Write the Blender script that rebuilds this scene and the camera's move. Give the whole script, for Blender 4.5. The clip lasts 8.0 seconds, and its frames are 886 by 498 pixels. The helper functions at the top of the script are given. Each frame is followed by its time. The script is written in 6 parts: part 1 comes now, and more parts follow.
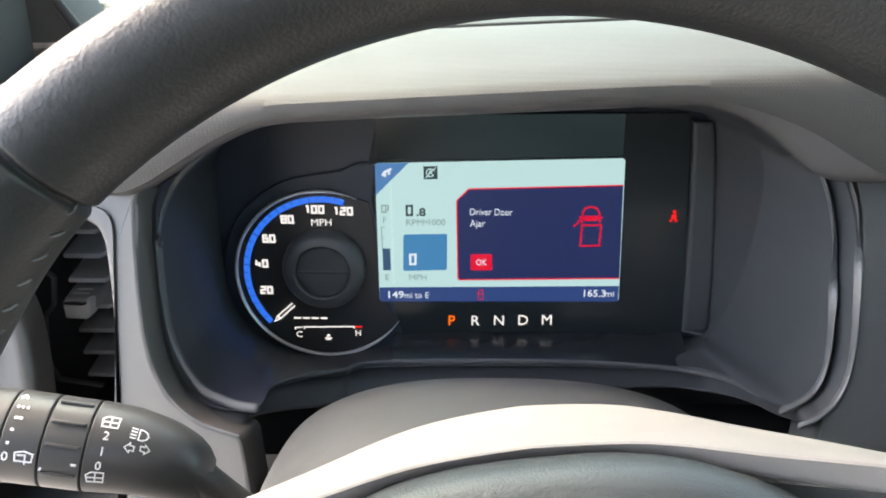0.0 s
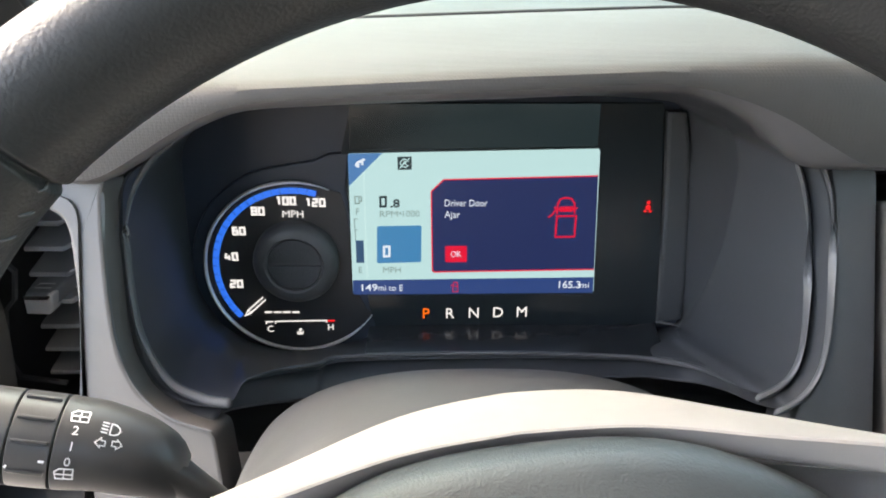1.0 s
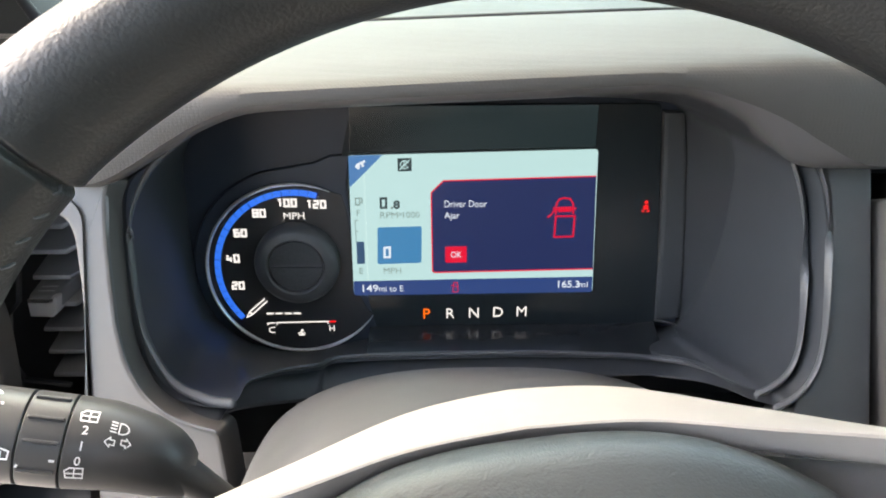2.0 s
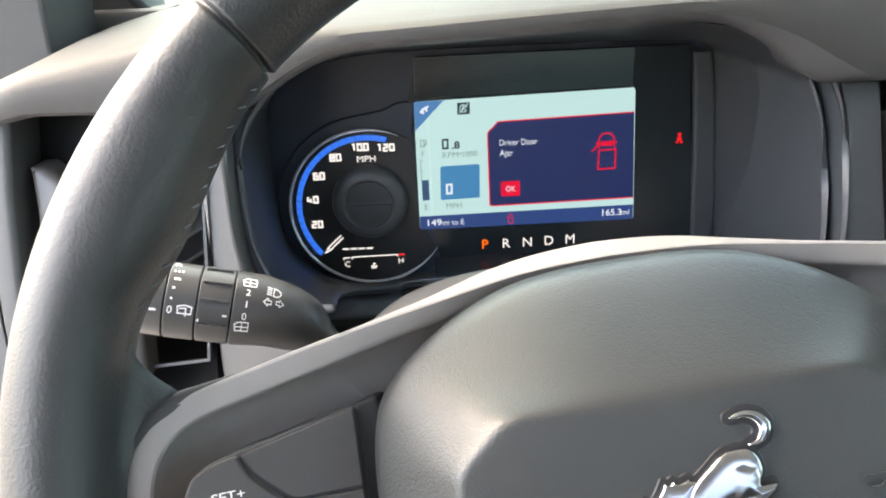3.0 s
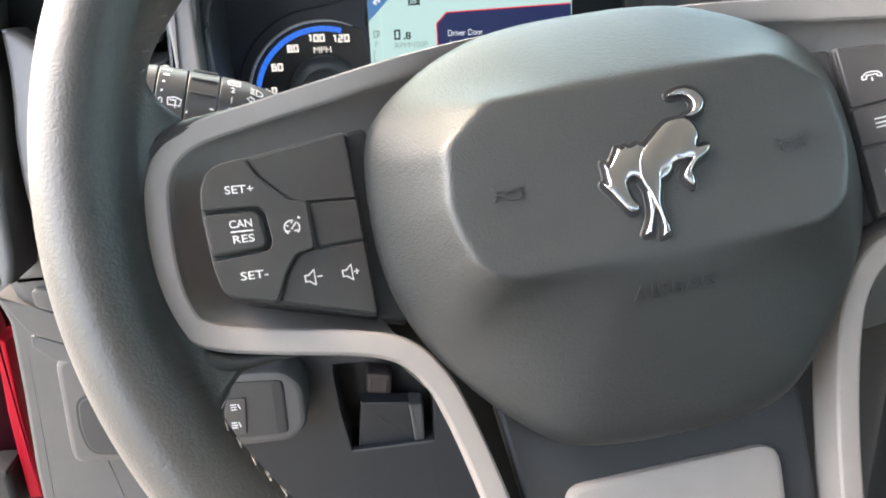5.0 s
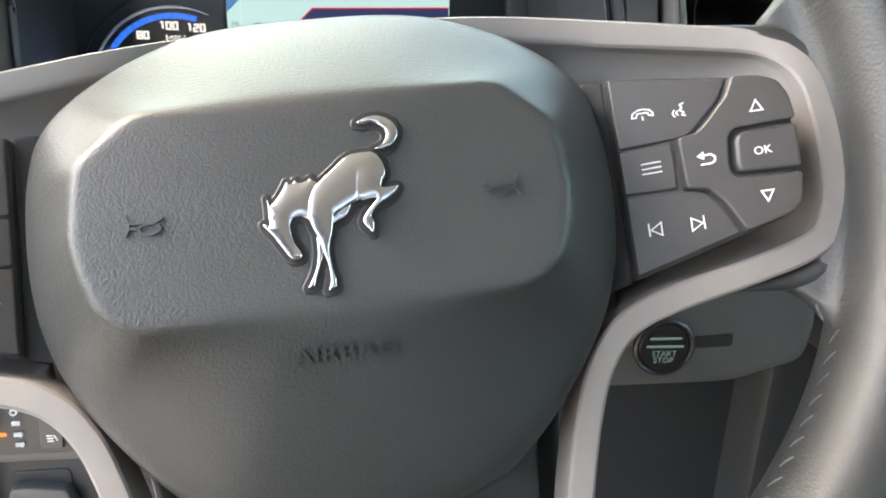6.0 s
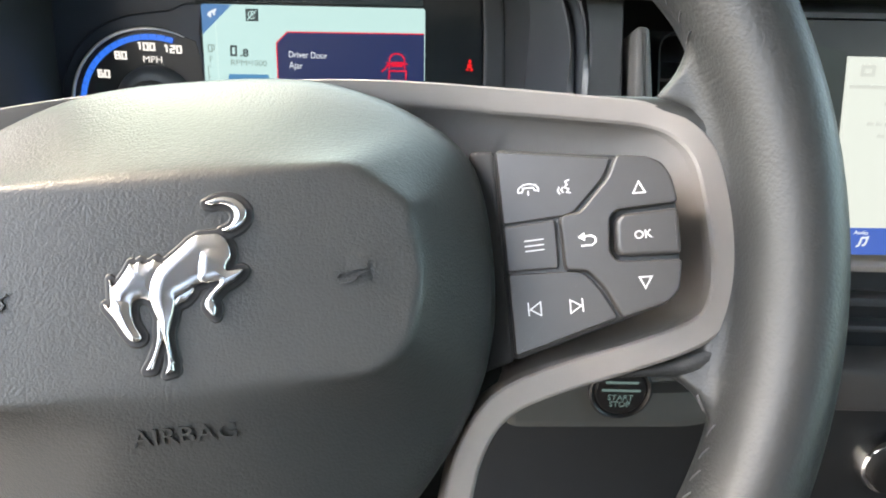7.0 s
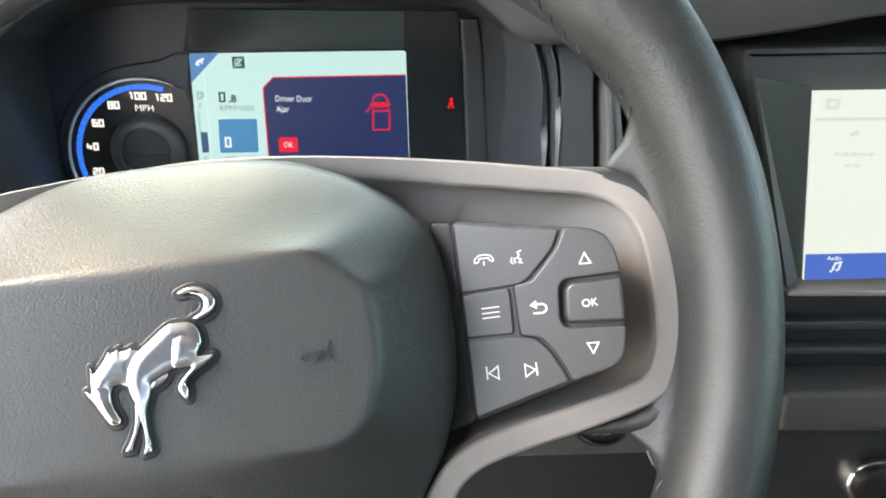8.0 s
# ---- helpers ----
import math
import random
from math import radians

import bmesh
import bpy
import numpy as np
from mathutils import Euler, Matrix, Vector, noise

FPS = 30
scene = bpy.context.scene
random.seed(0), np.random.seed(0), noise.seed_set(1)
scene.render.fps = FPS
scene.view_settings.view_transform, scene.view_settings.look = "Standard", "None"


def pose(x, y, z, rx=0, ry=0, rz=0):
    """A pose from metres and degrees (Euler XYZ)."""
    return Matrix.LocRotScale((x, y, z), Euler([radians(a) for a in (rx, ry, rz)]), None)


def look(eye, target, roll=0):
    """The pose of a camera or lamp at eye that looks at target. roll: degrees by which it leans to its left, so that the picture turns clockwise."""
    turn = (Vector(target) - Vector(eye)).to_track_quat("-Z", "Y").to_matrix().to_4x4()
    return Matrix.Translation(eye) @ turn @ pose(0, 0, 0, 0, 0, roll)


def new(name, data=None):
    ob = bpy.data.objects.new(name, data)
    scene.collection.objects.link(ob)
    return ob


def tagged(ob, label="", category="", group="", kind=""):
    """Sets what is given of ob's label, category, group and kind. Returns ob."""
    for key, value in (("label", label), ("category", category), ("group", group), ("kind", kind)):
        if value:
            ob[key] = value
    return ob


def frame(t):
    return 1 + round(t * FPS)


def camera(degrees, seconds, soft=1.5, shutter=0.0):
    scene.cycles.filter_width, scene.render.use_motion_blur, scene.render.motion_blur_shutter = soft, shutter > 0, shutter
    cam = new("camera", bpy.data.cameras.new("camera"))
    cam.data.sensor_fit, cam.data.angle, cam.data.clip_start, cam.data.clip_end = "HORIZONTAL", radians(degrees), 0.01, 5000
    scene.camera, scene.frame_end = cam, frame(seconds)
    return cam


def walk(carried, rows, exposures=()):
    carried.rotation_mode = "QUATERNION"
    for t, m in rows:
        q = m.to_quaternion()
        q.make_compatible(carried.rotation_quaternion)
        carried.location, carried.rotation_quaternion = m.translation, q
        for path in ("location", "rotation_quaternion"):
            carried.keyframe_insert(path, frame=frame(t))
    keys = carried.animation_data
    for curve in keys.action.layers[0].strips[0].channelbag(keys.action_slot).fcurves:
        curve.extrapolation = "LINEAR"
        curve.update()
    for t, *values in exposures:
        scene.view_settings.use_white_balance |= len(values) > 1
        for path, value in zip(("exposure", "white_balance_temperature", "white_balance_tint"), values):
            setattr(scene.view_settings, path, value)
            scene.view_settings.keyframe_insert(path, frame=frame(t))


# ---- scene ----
cam = camera(60, 8.0, soft=1.9)
walk(cam, [
    (0, look((-0.0163, -0.4415, 0.8181), (-0.0360, 0.0252, 0.6398), -0.52)),
    (0.5, look((-0.0205, -0.4365, 0.8124), (-0.0224, 0.0306, 0.6340), -0.05)),
    (1, look((-0.0228, -0.4380, 0.8118), (-0.0190, 0.0290, 0.6330), 0.22)),
    (1.2, look((-0.0239, -0.4376, 0.8120), (-0.0170, 0.0298, 0.6344), 0.43)),
    (2.3, look((-0.0262, -0.4486, 0.8134), (-0.0231, 0.0186, 0.6353), -0.62)),
    (2.5, look((-0.0315, -0.4625, 0.8150), (-0.0319, 0.0045, 0.6363), -1.26)),
    (2.9, look((-0.0516, -0.5012, 0.8011), (-0.0552, -0.0347, 0.6212), -2.40)),
    (3, look((-0.0556, -0.5110, 0.7942), (-0.0594, -0.0441, 0.6153), -2.63)),
    (3.3, look((-0.0739, -0.5359, 0.7733), (-0.0747, -0.0685, 0.5956), -2.95)),
    (3.5, look((-0.0832, -0.5515, 0.7617), (-0.0825, -0.0842, 0.5840), -3.66)),
    (4, look((-0.0911, -0.5763, 0.7399), (-0.0772, -0.1067, 0.5686), -4.54)),
    (4.2, look((-0.0894, -0.5767, 0.7341), (-0.0703, -0.1082, 0.5603), -5.17)),
    (5.3, look((-0.0570, -0.5669, 0.7185), (-0.0101, -0.0996, 0.5468), -0.92)),
    (5.5, look((-0.0361, -0.5595, 0.7198), (0.0130, -0.0922, 0.5489), -0.04)),
    (6, look((0.0173, -0.5406, 0.7188), (0.0659, -0.0744, 0.5447), 1.89)),
    (6.5, look((0.0538, -0.5356, 0.7355), (0.0913, -0.0696, 0.5582), 2.90)),
    (7, look((0.0670, -0.5313, 0.7422), (0.0884, -0.0653, 0.5623), 2.79)),
    (7.5, look((0.0732, -0.5383, 0.7501), (0.0860, -0.0722, 0.5697), 1.98)),
    (8, look((0.0813, -0.5381, 0.7676), (0.0967, -0.0712, 0.5893), 0.74)),
], exposures=[(0, 4.27, 7300, 9), (2.6, 4.34, 7450, 9), (4.0, 4.36, 7480, 9), (8.0, 4.46, 7600, 7)])

# ---- light ----
world = bpy.data.worlds.new("sky")
scene.world = world
world.use_nodes = True
wn = world.node_tree.nodes
sky = wn.new("ShaderNodeTexSky")
sky.sky_type = "NISHITA"
sky.sun_disc = False
sky.sun_elevation = radians(58)
sky.sun_rotation = radians(-60)
sky.air_density, sky.dust_density, sky.ozone_density = 1.0, 5.0, 1.0
wn["Background"].inputs["Strength"].default_value = 0.15
world.node_tree.links.new(sky.outputs[0], wn["Background"].inputs["Color"])
sun = new("sun", bpy.data.lights.new("sun", "SUN"))
sun.data.energy, sun.data.angle, sun.data.color = 0.16, radians(60), (1.0, 0.95, 0.88)
sun.matrix_world = look((-2.16, 1.25, 4.0), (0, 0, 0))


# ---- materials ----
def material(name, color, rough=0.5, metal=0.0, vary=0.12, scale=60.0, bump=0.0, bump_scale=900.0, grain="noise",
             spec=0.5, coat=0.0, emit=None, strength=1.0):
    m = bpy.data.materials.new(name)
    m.use_nodes = True
    nt = m.node_tree
    b = nt.nodes["Principled BSDF"]
    b.inputs["Roughness"].default_value = rough
    b.inputs["Metallic"].default_value = metal
    b.inputs["Specular IOR Level"].default_value = spec
    b.inputs["Coat Weight"].default_value = coat
    b.inputs["Coat Roughness"].default_value = 0.08
    geo = nt.nodes.new("ShaderNodeTexCoord")
    col = (*color, 1.0)
    b.inputs["Base Color"].default_value = col
    if vary > 0:
        n = nt.nodes.new("ShaderNodeTexNoise")
        n.inputs["Scale"].default_value, n.inputs["Detail"].default_value = scale, 6.0
        nt.links.new(geo.outputs["Object"], n.inputs["Vector"])
        n2 = nt.nodes.new("ShaderNodeTexNoise")
        n2.inputs["Scale"].default_value, n2.inputs["Detail"].default_value = scale * 0.12, 3.0
        nt.links.new(geo.outputs["Object"], n2.inputs["Vector"])
        add = nt.nodes.new("ShaderNodeMath")
        add.operation = "ADD"
        nt.links.new(n.outputs["Fac"], add.inputs[0])
        nt.links.new(n2.outputs["Fac"], add.inputs[1])
        mr = nt.nodes.new("ShaderNodeMapRange")
        mr.inputs["From Min"].default_value, mr.inputs["From Max"].default_value = 0.6, 1.4
        mr.inputs["To Min"].default_value, mr.inputs["To Max"].default_value = 1.0 - vary, 1.0 + vary
        nt.links.new(add.outputs[0], mr.inputs["Value"])
        mul = nt.nodes.new("ShaderNodeMix")
        mul.data_type, mul.blend_type = "RGBA", "MULTIPLY"
        mul.inputs["Factor"].default_value = 1.0
        mul.inputs[6].default_value = col
        nt.links.new(mr.outputs["Result"], mul.inputs[7])
        nt.links.new(mul.outputs[2], b.inputs["Base Color"])
        rr = nt.nodes.new("ShaderNodeMapRange")
        rr.inputs["From Min"].default_value, rr.inputs["From Max"].default_value = 0.3, 0.7
        rr.inputs["To Min"].default_value, rr.inputs["To Max"].default_value = max(rough - 0.05, 0.02), min(rough + 0.05, 1.0)
        nt.links.new(n2.outputs["Fac"], rr.inputs["Value"])
        nt.links.new(rr.outputs["Result"], b.inputs["Roughness"])
    if bump > 0:
        bp = nt.nodes.new("ShaderNodeBump")
        bp.inputs["Strength"].default_value, bp.inputs["Distance"].default_value = bump, 0.001
        if grain == "leather":
            v = nt.nodes.new("ShaderNodeTexVoronoi")
            v.inputs["Scale"].default_value = bump_scale
            warp = nt.nodes.new("ShaderNodeTexNoise")
            warp.inputs["Scale"].default_value, warp.inputs["Detail"].default_value = bump_scale * 0.45, 2.0
            nt.links.new(geo.outputs["Object"], warp.inputs["Vector"])
            away = nt.nodes.new("ShaderNodeVectorMath")
            away.operation = "MULTIPLY_ADD"
            away.inputs[1].default_value = (1.6 / bump_scale,) * 3
            nt.links.new(warp.outputs["Color"], away.inputs[0])
            nt.links.new(geo.outputs["Object"], away.inputs[2])
            nt.links.new(away.outputs[0], v.inputs["Vector"])
            fold = nt.nodes.new("ShaderNodeMath")
            fold.operation = "MULTIPLY_ADD"
            fold.inputs[1].default_value = -0.9
            nt.links.new(warp.outputs["Fac"], fold.inputs[0])
            nt.links.new(v.outputs["Distance"], fold.inputs[2])
            nt.links.new(fold.outputs[0], bp.inputs["Height"])
            bp.invert = True
        elif grain == "weave":
            mp = nt.nodes.new("ShaderNodeMapping")
            mp.inputs["Rotation"].default_value = (0, 0, radians(45))
            nt.links.new(geo.outputs["Object"], mp.inputs["Vector"])
            v = nt.nodes.new("ShaderNodeTexVoronoi")
            v.inputs["Scale"].default_value = bump_scale
            v.inputs["Randomness"].default_value = 0.25
            nt.links.new(mp.outputs[0], v.inputs["Vector"])
            nt.links.new(v.outputs["Distance"], bp.inputs["Height"])
        else:
            v = nt.nodes.new("ShaderNodeTexNoise")
            v.inputs["Scale"].default_value, v.inputs["Detail"].default_value = bump_scale, 3.0
            nt.links.new(geo.outputs["Object"], v.inputs["Vector"])
            nt.links.new(v.outputs["Fac"], bp.inputs["Height"])
        nt.links.new(bp.outputs[0], b.inputs["Normal"])
    if emit:
        b.inputs["Emission Color"].default_value = (*emit, 1.0)
        b.inputs["Emission Strength"].default_value = strength
    return m


LEATHER = material("leather", (0.0225, 0.0236, 0.0240), 0.46, vary=0.1, scale=90, bump=0.135, bump_scale=900, grain="leather")
AIRBAG = material("airbag_vinyl", (0.0265, 0.0288, 0.0294), 0.44, vary=0.08, scale=80, bump=0.145, bump_scale=1300, grain="leather", spec=0.5)
TAB = material("tab_paint", (0.80, 0.78, 0.76), 0.35, vary=0.04, scale=120)
SLAT = material("vent_plastic", (0.33, 0.335, 0.34), 0.42, vary=0.1, scale=80)
VENT_TRIM = material("vent_surround_paint", (0.098, 0.092, 0.088), 0.42, metal=0.1, vary=0.05, scale=120, bump=0.03, bump_scale=1500)
THREAD = material("thread", (0.11, 0.11, 0.114), 0.7, vary=0.2, scale=900)
SATIN = material("satin_trim", (0.240, 0.219, 0.208), 0.52, metal=0.0, vary=0.05, scale=120, bump=0.03, bump_scale=1500, spec=0.3)
BACKING = material("cluster_backing", (0.020, 0.029, 0.046), 0.42, vary=0.05, scale=70, bump=0.05, bump_scale=1400)
KNEE = material("knee_plastic", (0.015, 0.017, 0.020), 0.5, vary=0.12, scale=60, bump=0.1, bump_scale=1100)
IGN = material("ignition_plastic", (0.078, 0.083, 0.083), 0.5, vary=0.07, scale=70, bump=0.1, bump_scale=900)
POD = material("switch_plastic", (0.027, 0.028, 0.029), 0.44, vary=0.1, scale=150, bump=0.06, bump_scale=1800)
KEY = material("key_plastic", (0.043, 0.0410, 0.0400), 0.38, vary=0.08, scale=150, bump=0.05, bump_scale=2000)
# Near-black that puts the shade of gaps, ducts and recesses into the colour.
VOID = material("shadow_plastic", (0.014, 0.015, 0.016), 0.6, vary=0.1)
SILVER = material("emblem_silver", (0.48, 0.48, 0.49), 0.20, metal=1.0, vary=0.03, scale=200)
CHROME = material("chrome", (0.72, 0.72, 0.73), 0.16, metal=1.0, vary=0.03, scale=200)
BLACK_GLOSS = material("black_lacquer", (0.010, 0.010, 0.011), 0.45, vary=0.1, scale=80)
MARK = material("printed_mark", (0.58, 0.58, 0.58), 0.5, vary=0.05, emit=(0.7, 0.72, 0.75), strength=0.02)
PRINT = material("white_print", (0.62, 0.63, 0.63), 0.5, vary=0.05)
PAD = material("dash_vinyl", (0.056, 0.0540, 0.0514), 0.62, vary=0.07, scale=60, bump=0.16, bump_scale=760, grain="weave", spec=0.3)
PAD_GREY = material("grey_dash_plastic", (0.057, 0.056, 0.057), 0.5, vary=0.08, scale=60, bump=0.12, bump_scale=900)
DARK = material("dark_dash_plastic", (0.052, 0.054, 0.056), 0.45, vary=0.12, scale=60, bump=0.1, bump_scale=1100)
POST = material("post_plastic", (0.050, 0.054, 0.059), 0.40, vary=0.05, scale=70, bump=0.05, bump_scale=1400)
PAD_ROLL = material("smooth_dash_vinyl", (0.094, 0.091, 0.092), 0.46, vary=0.06, scale=60, bump=0.06, bump_scale=900)
BEZEL = material("bezel_plastic", (0.043, 0.047, 0.053), 0.38, vary=0.05, scale=70, bump=0.05, bump_scale=1400)
SHROUD = material("shroud_vinyl", (0.036, 0.039, 0.042), 0.5, vary=0.07, scale=70, bump=0.1, bump_scale=900)
LENS = material("display_glass", (0.017, 0.022, 0.025), 0.16, vary=0.1, scale=40)
RED_PAINT = material("red_body_paint", (0.27, 0.002, 0.012), 0.5, vary=0.08, scale=30, spec=0.12)
# Darker copy of the red body paint, with the jamb's shade in its colour.
SHADED_RED = material("shaded_red_paint", (0.017, 0.0010, 0.0032), 0.6, vary=0.15, spec=0.05)
RUBBER = material("rubber_seal", (0.012, 0.012, 0.013), 0.6, vary=0.15)
HEADLINER = material("headliner_fabric", (0.55, 0.55, 0.54), 0.9, vary=0.1, bump=0.2, bump_scale=600)
CARPET = material("carpet", (0.03, 0.03, 0.032), 0.95, vary=0.3, scale=300, bump=0.5, bump_scale=400)
INNER = material("grey_interior_trim", (0.035, 0.035, 0.035), 0.7, vary=0.1, scale=20, bump=0.1, bump_scale=600)
CLOTH = material("grey_seat_cloth", (0.03, 0.03, 0.031), 0.9, vary=0.2, scale=200, bump=0.3, bump_scale=700)
CONCRETE = material("concrete", (0.20, 0.195, 0.185), 0.9, vary=0.15, scale=3, bump=0.4, bump_scale=60)


GLOW = 0.060


def lit(name, color, strength=1.0):
    return material(name, tuple(c * 0.05 for c in color), 0.4, vary=0, emit=color, strength=strength * GLOW)


L_BLUE = lit("gauge_blue", (0.02, 0.16, 0.85), 1.0)
L_WHITE = lit("gauge_white", (0.85, 0.85, 0.9), 1.0)
L_RED = lit("warning_red", (0.95, 0.01, 0.015), 1.1)
L_AMBER = lit("amber", (1.0, 0.16, 0.01), 1.1)
L_PAPER = lit("screen_pale", (0.40, 0.62, 0.68), 1.0)
L_PAPER2 = lit("screen_pale_card", (0.46, 0.68, 0.73), 1.0)
L_NAVY = lit("screen_navy", (0.012, 0.022, 0.095), 1.0)
L_NAVY2 = lit("screen_navy_bar", (0.02, 0.05, 0.19), 1.0)
L_STEEL = lit("screen_steel_blue", (0.035, 0.19, 0.42), 1.0)
L_STEEL2 = lit("screen_corner_blue", (0.05, 0.17, 0.42), 1.0)
L_CRIMSON = lit("screen_crimson", (0.62, 0.004, 0.035), 1.0)
L_INK = lit("screen_ink", (0.018, 0.035, 0.045), 1.0)
L_GREY = lit("screen_grey", (0.16, 0.24, 0.25), 1.0)
L_TEXT = lit("screen_text", (0.62, 0.70, 0.85), 1.0)
L_TOUCH = lit("touch_white", (0.60, 0.67, 0.69), 1.0)
L_TOUCH2 = lit("touch_grey", (0.50, 0.55, 0.57), 1.0)
L_TOUCHBAR = lit("touch_blue", (0.05, 0.12, 0.50), 1.0)
L_FACE = material("gauge_face", (0.026, 0.026, 0.028), 0.35, vary=0.1, scale=200)
# Emission imitates a soft reflection in the lens, fading out to the left.
L_DIM = lit("lens_reflection_glow", (0.016, 0.030, 0.036), 0.7)
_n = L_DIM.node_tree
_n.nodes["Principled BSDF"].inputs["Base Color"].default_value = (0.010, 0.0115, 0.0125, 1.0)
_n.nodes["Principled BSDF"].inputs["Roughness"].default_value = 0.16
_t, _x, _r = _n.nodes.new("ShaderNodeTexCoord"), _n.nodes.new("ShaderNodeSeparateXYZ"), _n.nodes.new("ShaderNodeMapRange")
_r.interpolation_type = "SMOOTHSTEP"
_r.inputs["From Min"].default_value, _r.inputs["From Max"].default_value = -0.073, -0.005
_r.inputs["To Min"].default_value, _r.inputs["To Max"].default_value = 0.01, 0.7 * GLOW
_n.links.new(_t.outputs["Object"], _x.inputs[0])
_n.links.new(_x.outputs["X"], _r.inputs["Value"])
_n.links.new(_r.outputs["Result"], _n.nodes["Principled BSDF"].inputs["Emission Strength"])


# ---- building ----
def thing(name, label, category, m=None, group="", kind=""):
    ob = new(name)
    ob.empty_display_size = 0.02
    if m is not None:
        ob.matrix_world = m
    return tagged(ob, label, category, group, kind)


def mesh_of(name, verts, faces, smooth=True, sharp=38):
    me = bpy.data.meshes.new(name)
    me.from_pydata([tuple(v) for v in verts], [], faces)
    bm = bmesh.new()
    bm.from_mesh(me)
    bmesh.ops.remove_doubles(bm, verts=bm.verts, dist=1e-7)
    bmesh.ops.recalc_face_normals(bm, faces=bm.faces)
    bm.to_mesh(me)
    bm.free()
    if smooth:
        me.polygons.foreach_set("use_smooth", [True] * len(me.polygons))
        me.set_sharp_from_angle(angle=radians(sharp))
    return me


def part(name, me, mat, parent=None, label=""):
    ob = new(name, me)
    me.materials.clear()
    me.materials.append(mat)
    if parent is not None:
        ob.parent = parent
    if label:
        ob["label"] = label
    return ob


def solo(name, me, mat, label, category, kind="", group=""):
    return tagged(part(name, me, mat), label, category, group, kind)


def spline(keys, n, closed=False):
    """Catmull-Rom through the keys: n points."""
    k = [np.array(p, float) for p in keys]
    m = len(k)
    out = []
    spans = m if closed else m - 1
    for i in range(n):
        s = i * spans / (n if closed else n - 1)
        j = min(int(s), spans - 1)
        f = s - j
        if closed:
            a, b, c, d = k[(j - 1) % m], k[j % m], k[(j + 1) % m], k[(j + 2) % m]
        else:
            a, b, c, d = k[max(j - 1, 0)], k[j], k[j + 1], k[min(j + 2, m - 1)]
        out.append(0.5 * (2 * b + (c - a) * f + (2 * a - 5 * b + 4 * c - d) * f * f + (3 * b - a - 3 * c + d) * f ** 3))
    return out


def loft(rings, closed=True, cap_first=False, cap_last=False):
    verts, faces, n = [], [], len(rings[0])
    for r in rings:
        verts += [tuple(p) for p in r]
    for i in range(len(rings) - 1):
        for j in range(n if closed else n - 1):
            k = (j + 1) % n
            faces.append((i * n + j, i * n + k, (i + 1) * n + k, (i + 1) * n + j))
    if cap_first:
        faces.append(tuple(range(n)))
    if cap_last:
        faces.append(tuple(range((len(rings) - 1) * n, len(rings) * n)))
    return verts, faces


def inset(poly, d):
    """A 2D outline moved inwards by d (counter-clockwise or clockwise alike)."""
    p = [np.array(q, float) for q in poly]
    area = sum(a[0] * b[1] - b[0] * a[1] for a, b in zip(p, p[1:] + p[:1]))
    sgn = 1.0 if area > 0 else -1.0
    out = []
    for i, q in enumerate(p):
        a, b = q - p[i - 1], p[(i + 1) % len(p)] - q
        a, b = a / (np.linalg.norm(a) + 1e-12), b / (np.linalg.norm(b) + 1e-12)
        na_, nb_ = np.array([-a[1], a[0]]) * sgn, np.array([-b[1], b[0]]) * sgn
        m = na_ + nb_
        m = m / max(np.linalg.norm(m), 1e-6)
        out.append(q + m * d / max(m @ na_, 0.4))
    return out


def rounded(poly, r, n=5):
    """Corners of a polygon rounded."""
    p = [np.array(q, float) for q in poly]
    out = []
    for i, q in enumerate(p):
        a, b = p[i - 1] - q, p[(i + 1) % len(p)] - q
        la, lb = np.linalg.norm(a), np.linalg.norm(b)
        k = min(r, la * 0.45, lb * 0.45)
        s, e = q + a / la * k, q + b / lb * k
        for j in range(n + 1):
            f = j / n
            out.append((1 - f) ** 2 * s + 2 * f * (1 - f) * q + f * f * e)
    return out


def plate(poly, to3, back, front, bevel=0.0006):
    """A bevelled solid plate: to3(a, b, height)."""
    rings = [[to3(*q, back) for q in poly], [to3(*q, front - bevel) for q in poly],
             [to3(*q, front - bevel * 0.3) for q in inset(poly, bevel * 0.35)], [to3(*q, front) for q in inset(poly, bevel)], [to3(*q, front) for q in inset(poly, bevel * 1.35)]]
    v, f = loft(rings, True, True, True)
    return v, f


def facing(y0):
    """Plate coordinates on an upright plane that faces the driver."""
    return lambda a, b, h: (a, y0 - h, b)


def box(c, s, bevel=0.003, seg=2):
    bm = bmesh.new()
    bmesh.ops.create_cube(bm, size=1.0)
    bmesh.ops.scale(bm, vec=s, verts=bm.verts)
    bmesh.ops.translate(bm, vec=c, verts=bm.verts)
    bmesh.ops.bevel(bm, geom=list(bm.edges), offset=bevel, segments=seg, affect="EDGES", profile=0.5)
    me = bpy.data.meshes.new("box")
    bm.to_mesh(me)
    bm.free()
    me.polygons.foreach_set("use_smooth", [True] * len(me.polygons))
    me.set_sharp_from_angle(angle=radians(38))
    return me


